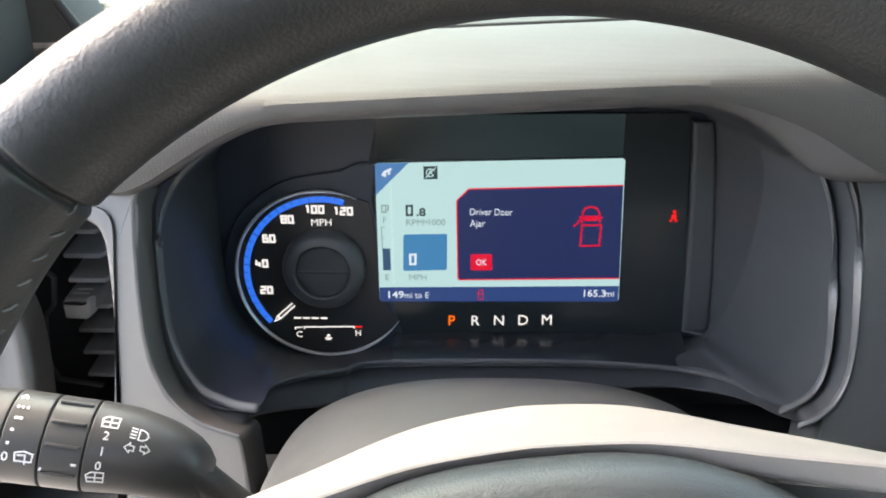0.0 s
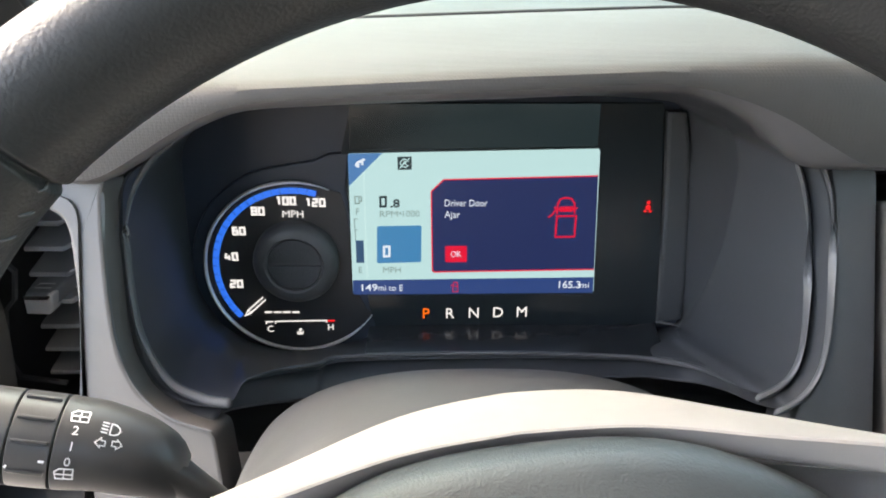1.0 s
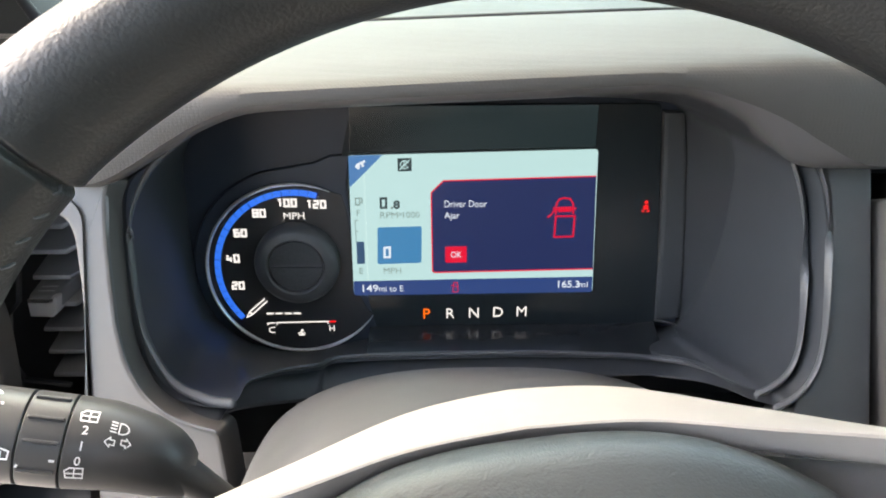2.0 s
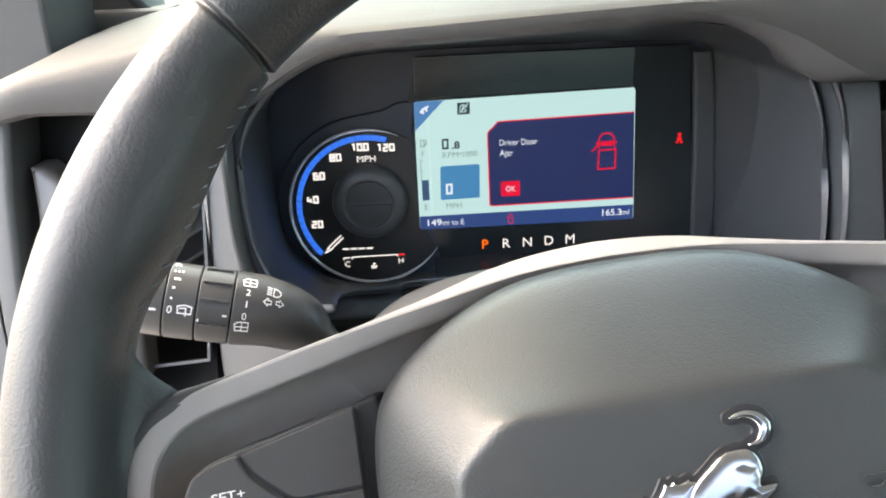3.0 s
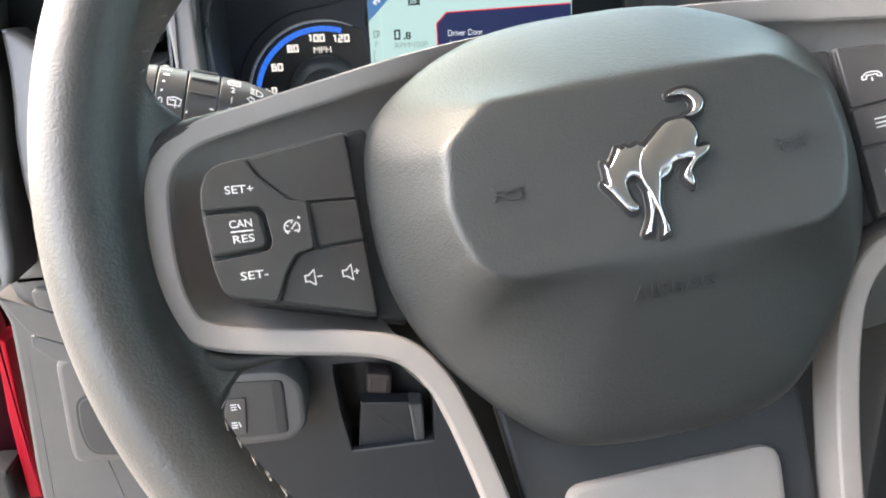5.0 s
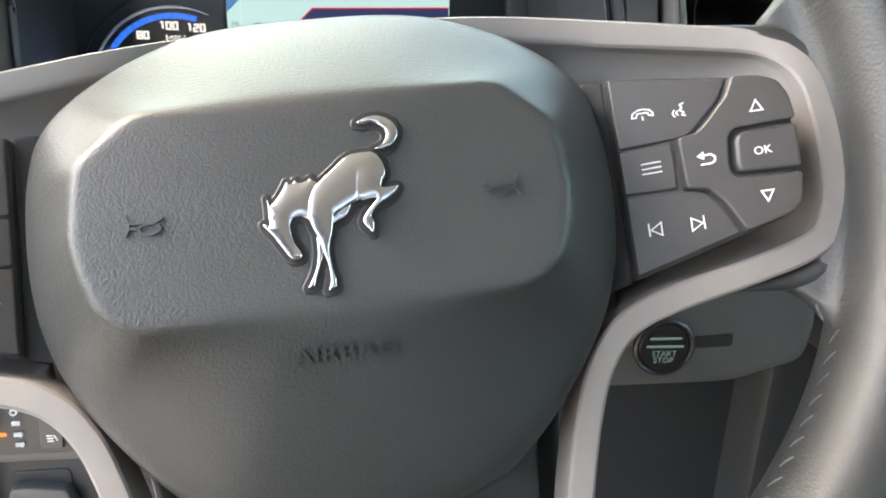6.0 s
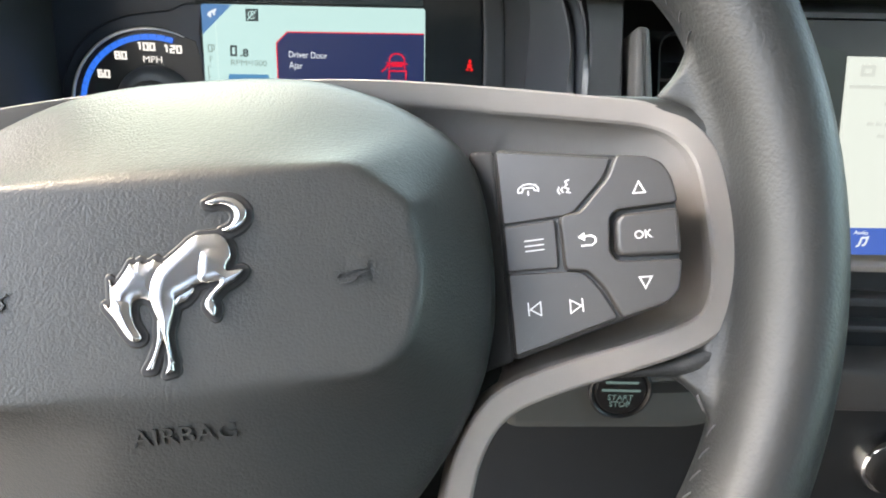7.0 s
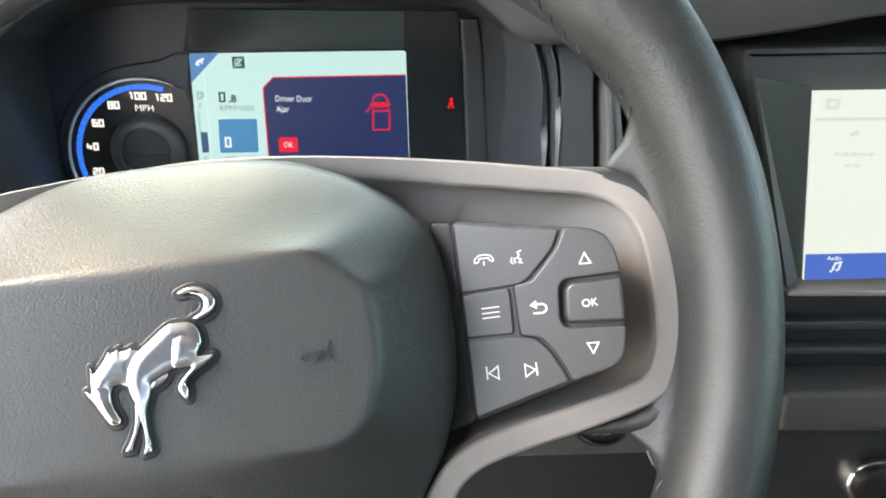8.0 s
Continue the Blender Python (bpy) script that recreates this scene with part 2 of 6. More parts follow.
def ribbon(lines, width, to3, h0=0.0, h1=0.0004, closed=False):
    """Flat strokes along 2D polylines, with mitred corners."""
    verts, faces = [], []
    for line in lines:
        p = [np.array(q, float) for q in line]
        loop = closed or np.linalg.norm(p[0] - p[-1]) < 1e-9
        if loop and np.linalg.norm(p[0] - p[-1]) < 1e-9:
            p = p[:-1]
        n = len(p)
        base = len(verts)
        for i, q in enumerate(p):
            a = q - p[i - 1] if (i or loop) else p[1] - q
            b = p[(i + 1) % n] - q if (i < n - 1 or loop) else q - p[i - 1]
            a, b = a / (np.linalg.norm(a) + 1e-12), b / (np.linalg.norm(b) + 1e-12)
            m = np.array([-(a + b)[1], (a + b)[0]])
            m = m / max(np.linalg.norm(m), 1e-6)
            k = width / 2 / max(abs(m @ np.array([-a[1], a[0]])), 0.5)
            for s, h in ((1, h0), (1, h1), (-1, h1), (-1, h0)):
                verts.append(to3(*(q + m * k * s), h))
        for i in range(n if loop else n - 1):
            o, w = base + 4 * i, base + 4 * ((i + 1) % n)
            for j in range(4):
                faces.append((o + j, o + (j + 1) % 4, w + (j + 1) % 4, w + j))
        if not loop:
            faces.append((base, base + 1, base + 2, base + 3))
            e = base + 4 * (n - 1)
            faces.append((e, e + 1, e + 2, e + 3))
    return verts, faces


def merge(*vf):
    verts, faces = [], []
    for v, f in vf:
        o = len(verts)
        verts += list(v)
        faces += [tuple(i + o for i in q) for q in f]
    return verts, faces


def lettering(body, size, at, to3, h0=0.0, h1=0.0004, align="CENTER", width=None, bold=0.0, shear=0.0):
    """Letters in the built-in font laid on a surface; at: centre of the line (or its left end)."""
    cu = bpy.data.curves.new("letters", "FONT")
    cu.body, cu.size, cu.align_x, cu.resolution_u = body, 1.0, align, 3
    cu.offset, cu.shear = bold, shear
    ob = bpy.data.objects.new("letters", cu)
    scene.collection.objects.link(ob)
    dg = bpy.context.evaluated_depsgraph_get()
    me = bpy.data.meshes.new_from_object(ob.evaluated_get(dg))
    flat = [(v.co.x, v.co.y) for v in me.vertices]
    polys = [tuple(p.vertices) for p in me.polygons]
    edges = {}
    for q in polys:
        for a, b in zip(q, q[1:] + q[:1]):
            edges[(a, b)] = 1
    bpy.data.objects.remove(ob)
    bpy.data.curves.remove(cu)
    bpy.data.meshes.remove(me)
    sx = size
    if width:
        span = max(p[0] for p in flat) - min(p[0] for p in flat)
        sx = width / span
    n = len(flat)
    verts = [to3(at[0] + x * sx, at[1] + (y - 0.34) * size, h1) for x, y in flat]
    verts += [to3(at[0] + x * sx, at[1] + (y - 0.34) * size, h0) for x, y in flat]
    faces = list(polys)
    faces += [(a, b, b + n, a + n) for a, b in edges if (b, a) not in edges]
    return verts, faces


def arc(c, r, a0, a1, n=24):
    return [(c[0] + r * math.cos(radians(a0 + (a1 - a0) * i / n)), c[1] + r * math.sin(radians(a0 + (a1 - a0) * i / n))) for i in range(n + 1)]


def band(c, r0, r1, a0, a1, n=40):
    return arc(c, r1, a0, a1, n) + arc(c, r0, a1, a0, n)


def lathe(profile, to3, n=48, cap=True):
    """profile: rows of radius, height; to3(a, b, h)."""
    rings = [[to3(r * math.cos(2 * math.pi * i / n), r * math.sin(2 * math.pi * i / n), h) for i in range(n)] for r, h in profile]
    return loft(rings, True, cap, cap)


def tube(points, radii, n=10, flat=1.0, up=(0, 0, 1)):
    """A tapered rounded stroke in space; flat squeezes it along up."""
    p = [np.array(q, float) for q in points]
    u = np.array(up, float)
    rings = []

    def ring(c, r, d):
        s = np.cross(d, u)
        s = s / (np.linalg.norm(s) + 1e-9)
        return [c + s * r * math.cos(a) + u * r * flat * math.sin(a) for a in (2 * math.pi * i / n for i in range(n))]

    for i, q in enumerate(p):
        d = p[min(i + 1, len(p) - 1)] - p[max(i - 1, 0)]
        d = d / (np.linalg.norm(d) + 1e-9)
        if i == 0:
            for k in (0.95, 0.7, 0.35):
                rings.append(ring(q - d * radii[0] * k, radii[0] * math.sqrt(1 - k * k), d))
        rings.append(ring(q, radii[i], d))
        if i == len(p) - 1:
            for k in (0.35, 0.7, 0.95):
                rings.append(ring(q + d * radii[-1] * k, radii[-1] * math.sqrt(1 - k * k), d))
    return loft(rings, True, True, True)


def mirror(poly):
    return [(-a, b) for a, b in poly][::-1]


# ---- steering wheel: local x right, y up, z towards the driver ----
WHEEL = Matrix(((0.9932, -0.1159, 0.0047, 0.0065), (0.0584, 0.4647, -0.8836, -0.3360), (0.1002, 0.8779, 0.4683, 0.6576), (0, 0, 0, 1)))
wheel = thing("steering_wheel", "dark grey leather steering wheel with satin silver spoke trim and switches", "steering wheel", WHEEL)


def flatw(a, b, h):
    return (a, b, h)


RIM_C, RIM_R, RIM_W = (0.0, 0.0135), 0.1722, -0.0044


WEB_ANG = [-40.0, -31.0, -29.5, -27.5, -25.5, -24.0, -23.0, -22.4, -22.0, -21.6, -21.0, -20.0, -18.5, 9.5, 11.0, 12.0, 12.6, 13.2, 14.4, 15.5, 17.0, 19.0, 23.0]
WEB_RAD = [0.1670, 0.1655, 0.1625, 0.1602, 0.1578, 0.1551, 0.1520, 0.1490, 0.1460, 0.1432, 0.1424, 0.1436, 0.1500, 0.1505, 0.1462, 0.1442, 0.1460, 0.1490, 0.1532, 0.1554, 0.1573, 0.1598, 0.1650]
RIM_A, RIM_B, WEB_HALF = 0.0149, 0.0197, 0.0036


def blend_max(x, y, k):
    return max(x, y) + k * math.log1p(math.exp(-abs(x - y) / k))


def rim_folded(th):
    """Angle from the nearest side of the wheel, upwards positive."""
    return th if th <= 90 else (180 - th if th <= 270 else th - 360)


THUMB_ANG = [18.0, 21.0, 24.0, 27.0, 30.0, 34.0, 39.0, 45.0, 52.0]
THUMB = [0.0, 0.0008, 0.0030, 0.0053, 0.0064, 0.0060, 0.0045, 0.0019, 0.0]


def rim_section(th):
    """Half widths of the rim outwards, inwards and across, how far the leather reaches inwards, and how much of it lies on the spoke."""
    fold = rim_folded(th)
    grip = 0.0004 * math.exp(-((fold - 22) / 14.0) ** 2) + 0.0005 * math.sin(radians(3 * th))
    dent = sum(0.0019 * math.exp(-(((th - c + 180) % 360 - 180) / 0.34) ** 2) for c in (129.2, 50.8))
    thumb = float(np.mean(np.interp([fold + o for o in (-2, -1, 0, 1, 2)], THUMB_ANG, THUMB)))
    outer, b = RIM_A + grip - dent, RIM_B + grip * 0.6 - dent
    a = outer + thumb
    web = RIM_R - float(np.mean(np.interp([fold + o for o in (-0.5, -0.25, 0, 0.25, 0.5)], WEB_ANG, WEB_RAD)))
    reach = blend_max(a, web, 0.0005)
    k = min(max((web - a + 0.004) / 0.007, 0.0), 1.0)
    return outer, a, b, reach, k * k * (3 - 2 * k)


def web_line(d):
    return float(np.interp(d, [0.0, 0.0135, 0.0180, 0.0300, 0.0470], [0.0020, -0.0050, -0.0080, -0.0148, -0.0205]))


def rim_faces(d, a, b, reach, k):
    """Front and back of the leather, d inwards from the middle of the rim."""
    bulge = b * math.sqrt(max(0.0, 1 - (d / a) ** 2)) if d < a else -2.5 * (d - a)
    front, back = RIM_W + bulge, RIM_W - bulge
    if k > 0.001:
        e = min(max((d - reach + WEB_HALF) / WEB_HALF, 0.0), 1.0)
        lip = WEB_HALF * math.sqrt(max(0.0, 1 - e * e))
        mid = web_line(d) - WEB_HALF
        front = front * (1 - k) + k * blend_max(front, mid + lip, 0.0024)
        back = back * (1 - k) - k * blend_max(-back, lip - mid, 0.0024)
    return (front, back) if front > back else ((front + back) / 2,) * 2


def rim_mesh():
    rings = []
    fine = [360.0 * i / 600 for i in range(600)] + [s * a + o for a in np.arange(-31.0, 25.0, 0.2) for s, o in ((1, 0), (-1, 180))] + [c + 0.1 * i for c in (129.2, 50.8) for i in range(-14, 15)]
    for th in sorted(set(round(a % 360, 3) for a in fine)):
        t = radians(th)
        outer, a, b, reach, k = rim_section(th)
        half = [(outer * math.cos(p), RIM_W + b * math.sin(p)) for p in np.linspace(-math.pi / 2, math.pi / 2, 26)[1:-1]]
        inward = [reach * (1 - (1 - u) ** 1.7) for u in np.linspace(0, 1, 28)]
        front, back = zip(*[rim_faces(d, a, b, reach, k) for d in inward])
        tip = (front[-1] + back[-1]) / 2
        front, back = [*front[:-1], tip], [*back[:-1], tip]
        seam = [0.0005 * math.exp(-((d - 0.0125) / 0.0016) ** 2) * (1 - k) for d in inward]
        sect = half + [(-d, z - c) for d, z, c in zip(inward, front, seam)] + [(-d, z) for d, z in list(zip(inward, back))[-2::-1]]
        rings.append([(RIM_C[0] + (RIM_R + x) * math.cos(t), RIM_C[1] + (RIM_R + x) * math.sin(t), z) for x, z in sect])
    rings.append(rings[0])
    return mesh_of("rim", *loft(rings, True), sharp=179)


part("rim", rim_mesh(), LEATHER, wheel, "grained dark grey leather rim with cross seams")
for side in (1, -1):
    lap = [(0.1540, 0.0325, -0.0140), (0.1475, 0.0366, -0.0154), (0.1400, 0.0403, -0.0165), (0.1325, 0.0432, -0.0174), (0.1245, 0.0462, -0.0182)]
    pts, wide = spline([(side * x, y, z) for x, y, z in lap], 40), spline([(r,) for r in (0.0066, 0.0058, 0.0042, 0.0024, 0.0006)], 40)
    part("leather_lap", mesh_of("leather_lap", *tube([tuple(p) for p in pts], [float(r[0]) for r in wide], 16, up=(0, 0, 1))), LEATHER, wheel, "tapered end of the leather on the spoke")
    lap = [(0.1490, -0.0360, -0.0120), (0.1420, -0.0382, -0.0130), (0.1350, -0.0390, -0.0138), (0.1270, -0.0393, -0.0142), (0.1180, -0.0398, -0.0150)]
    pts, wide = spline([(side * x, y, z) for x, y, z in lap], 40), spline([(r,) for r in (0.0050, 0.0040, 0.0026, 0.0014, 0.0005)], 40)
    part("leather_lap", mesh_of("leather_lap", *tube([tuple(p) for p in pts], [float(r[0]) for r in wide], 16, up=(0, 0, 1))), LEATHER, wheel, "tapered end of the leather under the spoke")


def stitches():
    """A slanting seam along the inner edge of the leather."""
    out = []
    n = 150
    for i in range(n):
        th = 360.0 * i / n
        fold = rim_folded(th)
        if -22.5 < fold < 15.5 or fold > 52:
            continue
        slant = 0.35 if fold > 0 else 0.60
        ends = []
        for o, lift in ((-slant, -0.0016), (0.0, 0.0003), (slant, 0.0018)):
            outer, a, b, reach, k = rim_section((th + o) % 360)
            d = reach - 0.0004
            front, back = rim_faces(d, a, b, reach, k)
            t = radians(th + o)
            r = RIM_R - d - 0.0008 + abs(lift) * 0.25
            ends.append((RIM_C[0] + r * math.cos(t), RIM_C[1] + r * math.sin(t), (front + back) / 2 + lift + 0.0006))
        out.append(tube(ends, [0.00042] * 3, 6, up=(0.3, 0.2, 0.93)))
    return mesh_of("stitching", *merge(*out))


tagged(part("stitching", stitches(), THREAD, wheel, "grey stitched thread"), kind="stuff")

# satin trim that frames both switch pods and runs down the lower spoke
TRIM_KEYS = [(0.0, 0.0668, -0.0375), (0.030, 0.0652, -0.0350), (0.060, 0.0600, -0.0270), (0.090, 0.0545, -0.0230), (0.120, 0.0475, -0.0170), (0.1400, 0.0420, -0.0125), (0.1500, 0.0345, -0.0090),
             (0.1554, 0.0240, -0.0065), (0.1570, 0.0100, -0.0055), (0.1569, -0.0060, -0.0050), (0.1554, -0.0180, -0.0055), (0.1508, -0.0285, -0.0070), (0.1420, -0.0340, -0.0085), (0.125, -0.0385, -0.0105),
             (0.100, -0.0438, -0.013), (0.0865, -0.0490, -0.015), (0.0785, -0.0585, -0.017), (0.0735, -0.072, -0.019), (0.0690, -0.090, -0.021), (0.0645, -0.112, -0.0225), (0.0605, -0.138, -0.024), (0.058, -0.158, -0.026)]
TRIM_PROFILE = [(0.0008, -0.030), (0.0, -0.018), (0.0, -0.0016), (0.0004, -0.0005), (0.0012, 0.0), (0.0064, 0.0), (0.0076, -0.0003), (0.0083, -0.0012),
                (0.0086, -0.0045), (0.0092, -0.0140)]


def trim_tilt(p, a):
    """How far the face of the top bar falls towards the airbag."""
    if p[1] < 0.03:
        return 0.0
    w = 0.5 * (1 + math.cos(math.pi * min(abs(p[0]) / 0.150, 1.0)))
    return 0.0075 * w * min(max((a - 0.0018) / 0.0058, 0.0), 1.15)


def trim_mesh():
    right = spline(TRIM_KEYS, 121)
    path = [np.array((-p[0], p[1], p[2])) for p in right[:0:-1]] + right
    rings = []
    for i, p in enumerate(path):
        d = path[min(i + 1, len(path) - 1)] - path[max(i - 1, 0)]
        d = d / np.linalg.norm(d)
        nrm = np.array([d[1], -d[0], 0.0])
        nrm = nrm / np.linalg.norm(nrm)
        k = float(np.interp(abs(p[0]), [0.045, 0.095], [0.75, 1.0])) if p[1] > 0 else 1.0
        over = 0.00325 * (1 + math.cos(math.pi * min(abs(p[0]) / 0.125, 1.0))) if p[1] > 0.04 else 0.0       # the top leans back over the column
        rings.append([p + nrm * (a * k + (over * h / 0.024 if a < 0.002 and h < -0.0025 else 0.0)) + np.array([0, 0, h - trim_tilt(p, a)]) for a, h in TRIM_PROFILE])
    return mesh_of("spoke_trim", *loft(rings, False), sharp=24)


part("spoke_trim", trim_mesh(), SATIN, wheel, "satin silver spoke trim")

core = [(0.15, 0.034), (0.153, 0.0), (0.148, -0.024), (0.09, -0.044), (0.07, -0.07), (0.056, -0.15), (-0.056, -0.15), (-0.07, -0.07), (-0.09, -0.044), (-0.148, -0.024), (-0.153, 0.0), (-0.15, 0.034), (-0.06, 0.045), (0.06, 0.045)]
part("spoke_core", mesh_of("spoke_core", *plate(core, flatw, -0.075, -0.0560, 0.002)), VOID, wheel, "black spoke core")

low = rounded([(0.0565, -0.066), (0.0470, -0.158), (-0.0470, -0.158), (-0.0565, -0.066)], 0.006)
part("lower_spoke", mesh_of("lower_spoke", *plate(low, flatw, -0.040, -0.0330, 0.002)), POD, wheel, "black lower spoke plate")
low2 = rounded([(0.040, -0.1015), (0.034, -0.150), (-0.034, -0.150), (-0.040, -0.1015)], 0.009)
part("lower_spoke_insert", mesh_of("lower_spoke_insert", *plate(low2, flatw, -0.0330, -0.0285, 0.0022)), SATIN, wheel)


# airbag cover
HALF_OUT = [(0.0, 0.0640), (0.020, 0.0634), (0.038, 0.0605), (0.0535, 0.0545), (0.0655, 0.0475), (0.0765, 0.0385), (0.0832, 0.0290), (0.0860, 0.0160), (0.0868, 0.0), (0.0862, -0.0130), (0.0840, -0.0260), (0.0785, -0.0410),
            (0.0690, -0.0560), (0.0545, -0.0725), (0.0380, -0.0850), (0.0190, -0.0888), (0.0, -0.0893)]
HALF_FACE = [(0.0, 0.0240), (0.0430, 0.0240), (0.0480, 0.0228), (0.0590, 0.0140), (0.0615, 0.0110), (0.0635, -0.0065), (0.0620, -0.0150), (0.0585, -0.0245), (0.0540, -0.0290), (0.0470, -0.0318), (0.0, -0.0330)]
HUB = np.array((0.0, -0.004))


def polar(half, n, smooth):
    pts = [np.array(p) - HUB for p in half] + [np.array((-p[0], p[1])) - HUB for p in half[-2:0:-1]]
    pts = [p for p in spline(pts, 360, True)] if smooth else pts
    ang = [math.atan2(p[1], p[0]) for p in pts]
    rad = []
    for i in range(n):
        a = 2 * math.pi * i / n - math.pi
        best = 0.0
        d = np.array((math.cos(a), math.sin(a)))
        for p, q in zip(pts, pts[1:] + pts[:1]):
            e = q - p
            det = d[0] * -e[1] + e[0] * d[1]
            if abs(det) < 1e-12:
                continue
            s = (p[0] * -e[1] + e[0] * p[1]) / det
            u = (d[0] * p[1] - d[1] * p[0]) / det
            if s > 0 and -1e-9 <= u <= 1 + 1e-9:
                best = max(best, s)
        rad.append(best)
    return np.array(rad)


AB_N = 240
R_OUT, R_FACE = polar(HALF_OUT, AB_N, True), polar(HALF_FACE, AB_N, False)
R_FACE = (np.roll(R_FACE, 1) + 2 * R_FACE + np.roll(R_FACE, -1)) / 4
AB_ANG = np.array([2 * math.pi * i / AB_N - math.pi for i in range(AB_N)])


AB_BASE = -0.0215 - 0.0095 * np.clip(np.sin(AB_ANG), 0, 1) ** 1.5 + 0.007 * np.clip(-np.sin(AB_ANG), 0, 1) ** 1.5      # depth of the edge: deepest at the top


AB_TOP = 0.0152


def ab_rise(f):
    """A short round shoulder, a flat bevel and a soft fold onto the face."""
    climb = 0.17 * (1 - math.exp(-f / 0.035)) + 0.83 * f
    d = (1 - climb) / 0.020
    return 1 - 0.020 * (math.log1p(math.exp(-abs(d))) + max(d, 0.0))


def airbag_mesh():
    def ring(r, w):
        return [(HUB[0] + rr * math.cos(a), HUB[1] + rr * math.sin(a), ww) for rr, a, ww in zip(r, AB_ANG, w)]
    rings = [ring(R_OUT - 0.004, AB_BASE - 0.016), ring(R_OUT - 0.0005, AB_BASE - 0.007)]
    for f in (0.0, 0.01, 0.025, 0.05, 0.09, 0.15, 0.25, 0.40, 0.55, 0.70, 0.80, 0.87, 0.92, 0.96, 1.0, 1.04, 1.08, 1.13, 1.20):
        rings.append(ring(R_OUT * (1 - f) + R_FACE * f, AB_BASE + (AB_TOP - AB_BASE) * ab_rise(f)))
    last = R_OUT * -0.2 + R_FACE * 1.2
    for f in (0.6, 0.2):
        rings.append(ring(last * f, np.full(AB_N, AB_TOP)))
    return mesh_of("airbag_cover", *loft(rings, True, True, True), sharp=170)


def ab_height(a, b):
    d = np.array((a, b)) - HUB
    r, t = np.linalg.norm(d), math.atan2(d[1], d[0])
    ro, rf, base = (float(np.interp(t, AB_ANG, q, period=2 * math.pi)) for q in (R_OUT, R_FACE, AB_BASE))
    return base + (AB_TOP - base) * ab_rise(min((ro - r) / (ro - rf), 1.6))


part("airbag_cover", airbag_mesh(), AIRBAG, wheel, "dark grey grained airbag cover")


EMBLEM_X, EMBLEM_Y = np.meshgrid(np.arange(-0.0192, 0.0222, 0.00016), np.arange(-0.0292, 0.0192, 0.00016))
EMBLEM = []


def figure(lift, poly):
    """One limb of the emblem: how deep each place of a fine net lies within its outline."""
    p = rounded([(a + 0.0011, b) for a, b in poly], 0.0007, 3)
    near, within = np.full(EMBLEM_X.shape, 1.0), np.zeros(EMBLEM_X.shape, bool)
    for a, b in zip(p, p[1:] + p[:1]):
        e = b - a
        s = np.clip(((EMBLEM_X - a[0]) * e[0] + (EMBLEM_Y - a[1]) * e[1]) / max(e @ e, 1e-14), 0, 1)
        near = np.minimum(near, np.hypot(EMBLEM_X - a[0] - s * e[0], EMBLEM_Y - a[1] - s * e[1]))
        if abs(e[1]) > 1e-12:
            within ^= ((a[1] > EMBLEM_Y) != (b[1] > EMBLEM_Y)) & (EMBLEM_X < a[0] + e[0] * (EMBLEM_Y - a[1]) / e[1])
    EMBLEM.append((lift, np.where(within, near, -near)))


figure(0.0000, [(-0.0051, -0.0122), (-0.0052, -0.0174), (-0.0058, -0.0203), (-0.0067, -0.0225), (-0.0077, -0.0242), (-0.0088, -0.0258), (-0.0063, -0.0259), (-0.0058, -0.0241), (-0.0052, -0.0226), (-0.0044, -0.0205), (-0.0034, -0.0180), (-0.0033, -0.0139)])
figure(0.0000, [(-0.0007, -0.0050), (0.0053, -0.0041), (0.0049, -0.0063), (0.0041, -0.0078), (0.0029, -0.0092), (0.0010, -0.0099), (-0.0004, -0.0107)])
figure(0.0003, [(-0.0026, 0.0014), (-0.0042, 0.0017), (-0.0045, 0.0025), (-0.0058, 0.0017), (-0.0078, 0.0014), (-0.0083, 0.0024), (-0.0099, 0.0012), (-0.0109, 0.0022), (-0.0118, 0.0004), (-0.0134, -0.0017), (-0.0152, -0.0038), (-0.0157, -0.0024), (-0.0164, -0.0016), (-0.0162, -0.0036), (-0.0163, -0.0066), (-0.0162, -0.0093), (-0.0154, -0.0115), (-0.0118, -0.0130), (-0.0110, -0.0101), (-0.0101, -0.0082), (-0.0083, -0.0076), (-0.0065, -0.0086), (-0.0054, -0.0099), (-0.0041, -0.0077), (-0.0036, -0.0032)])
figure(0.0005, [(-0.0162, -0.0093), (-0.0171, -0.0081), (-0.0179, -0.0082), (-0.0175, -0.0095), (-0.0164, -0.0108), (-0.0154, -0.0121), (-0.0141, -0.0144), (-0.0123, -0.0173), (-0.0113, -0.0183), (-0.0099, -0.0186), (-0.0088, -0.0181), (-0.0085, -0.0171), (-0.0090, -0.0158), (-0.0101, -0.0139), (-0.0107, -0.0116), (-0.0107, -0.0094), (-0.0115, -0.0073), (-0.0141, -0.0062), (-0.0160, -0.0066)])
figure(0.0003, [(0.0080, 0.0155), (0.0096, 0.0163), (0.0114, 0.0169), (0.0136, 0.0171), (0.0161, 0.0164), (0.0180, 0.0149), (0.0191, 0.0130), (0.0190, 0.0108), (0.0179, 0.0090), (0.0163, 0.0079), (0.0142, 0.0072), (0.0115, 0.0081), (0.0130, 0.0087), (0.0146, 0.0095), (0.0155, 0.0111), (0.0154, 0.0127), (0.0144, 0.0139), (0.0131, 0.0146), (0.0115, 0.0149), (0.0104, 0.0145), (0.0086, 0.0149)])
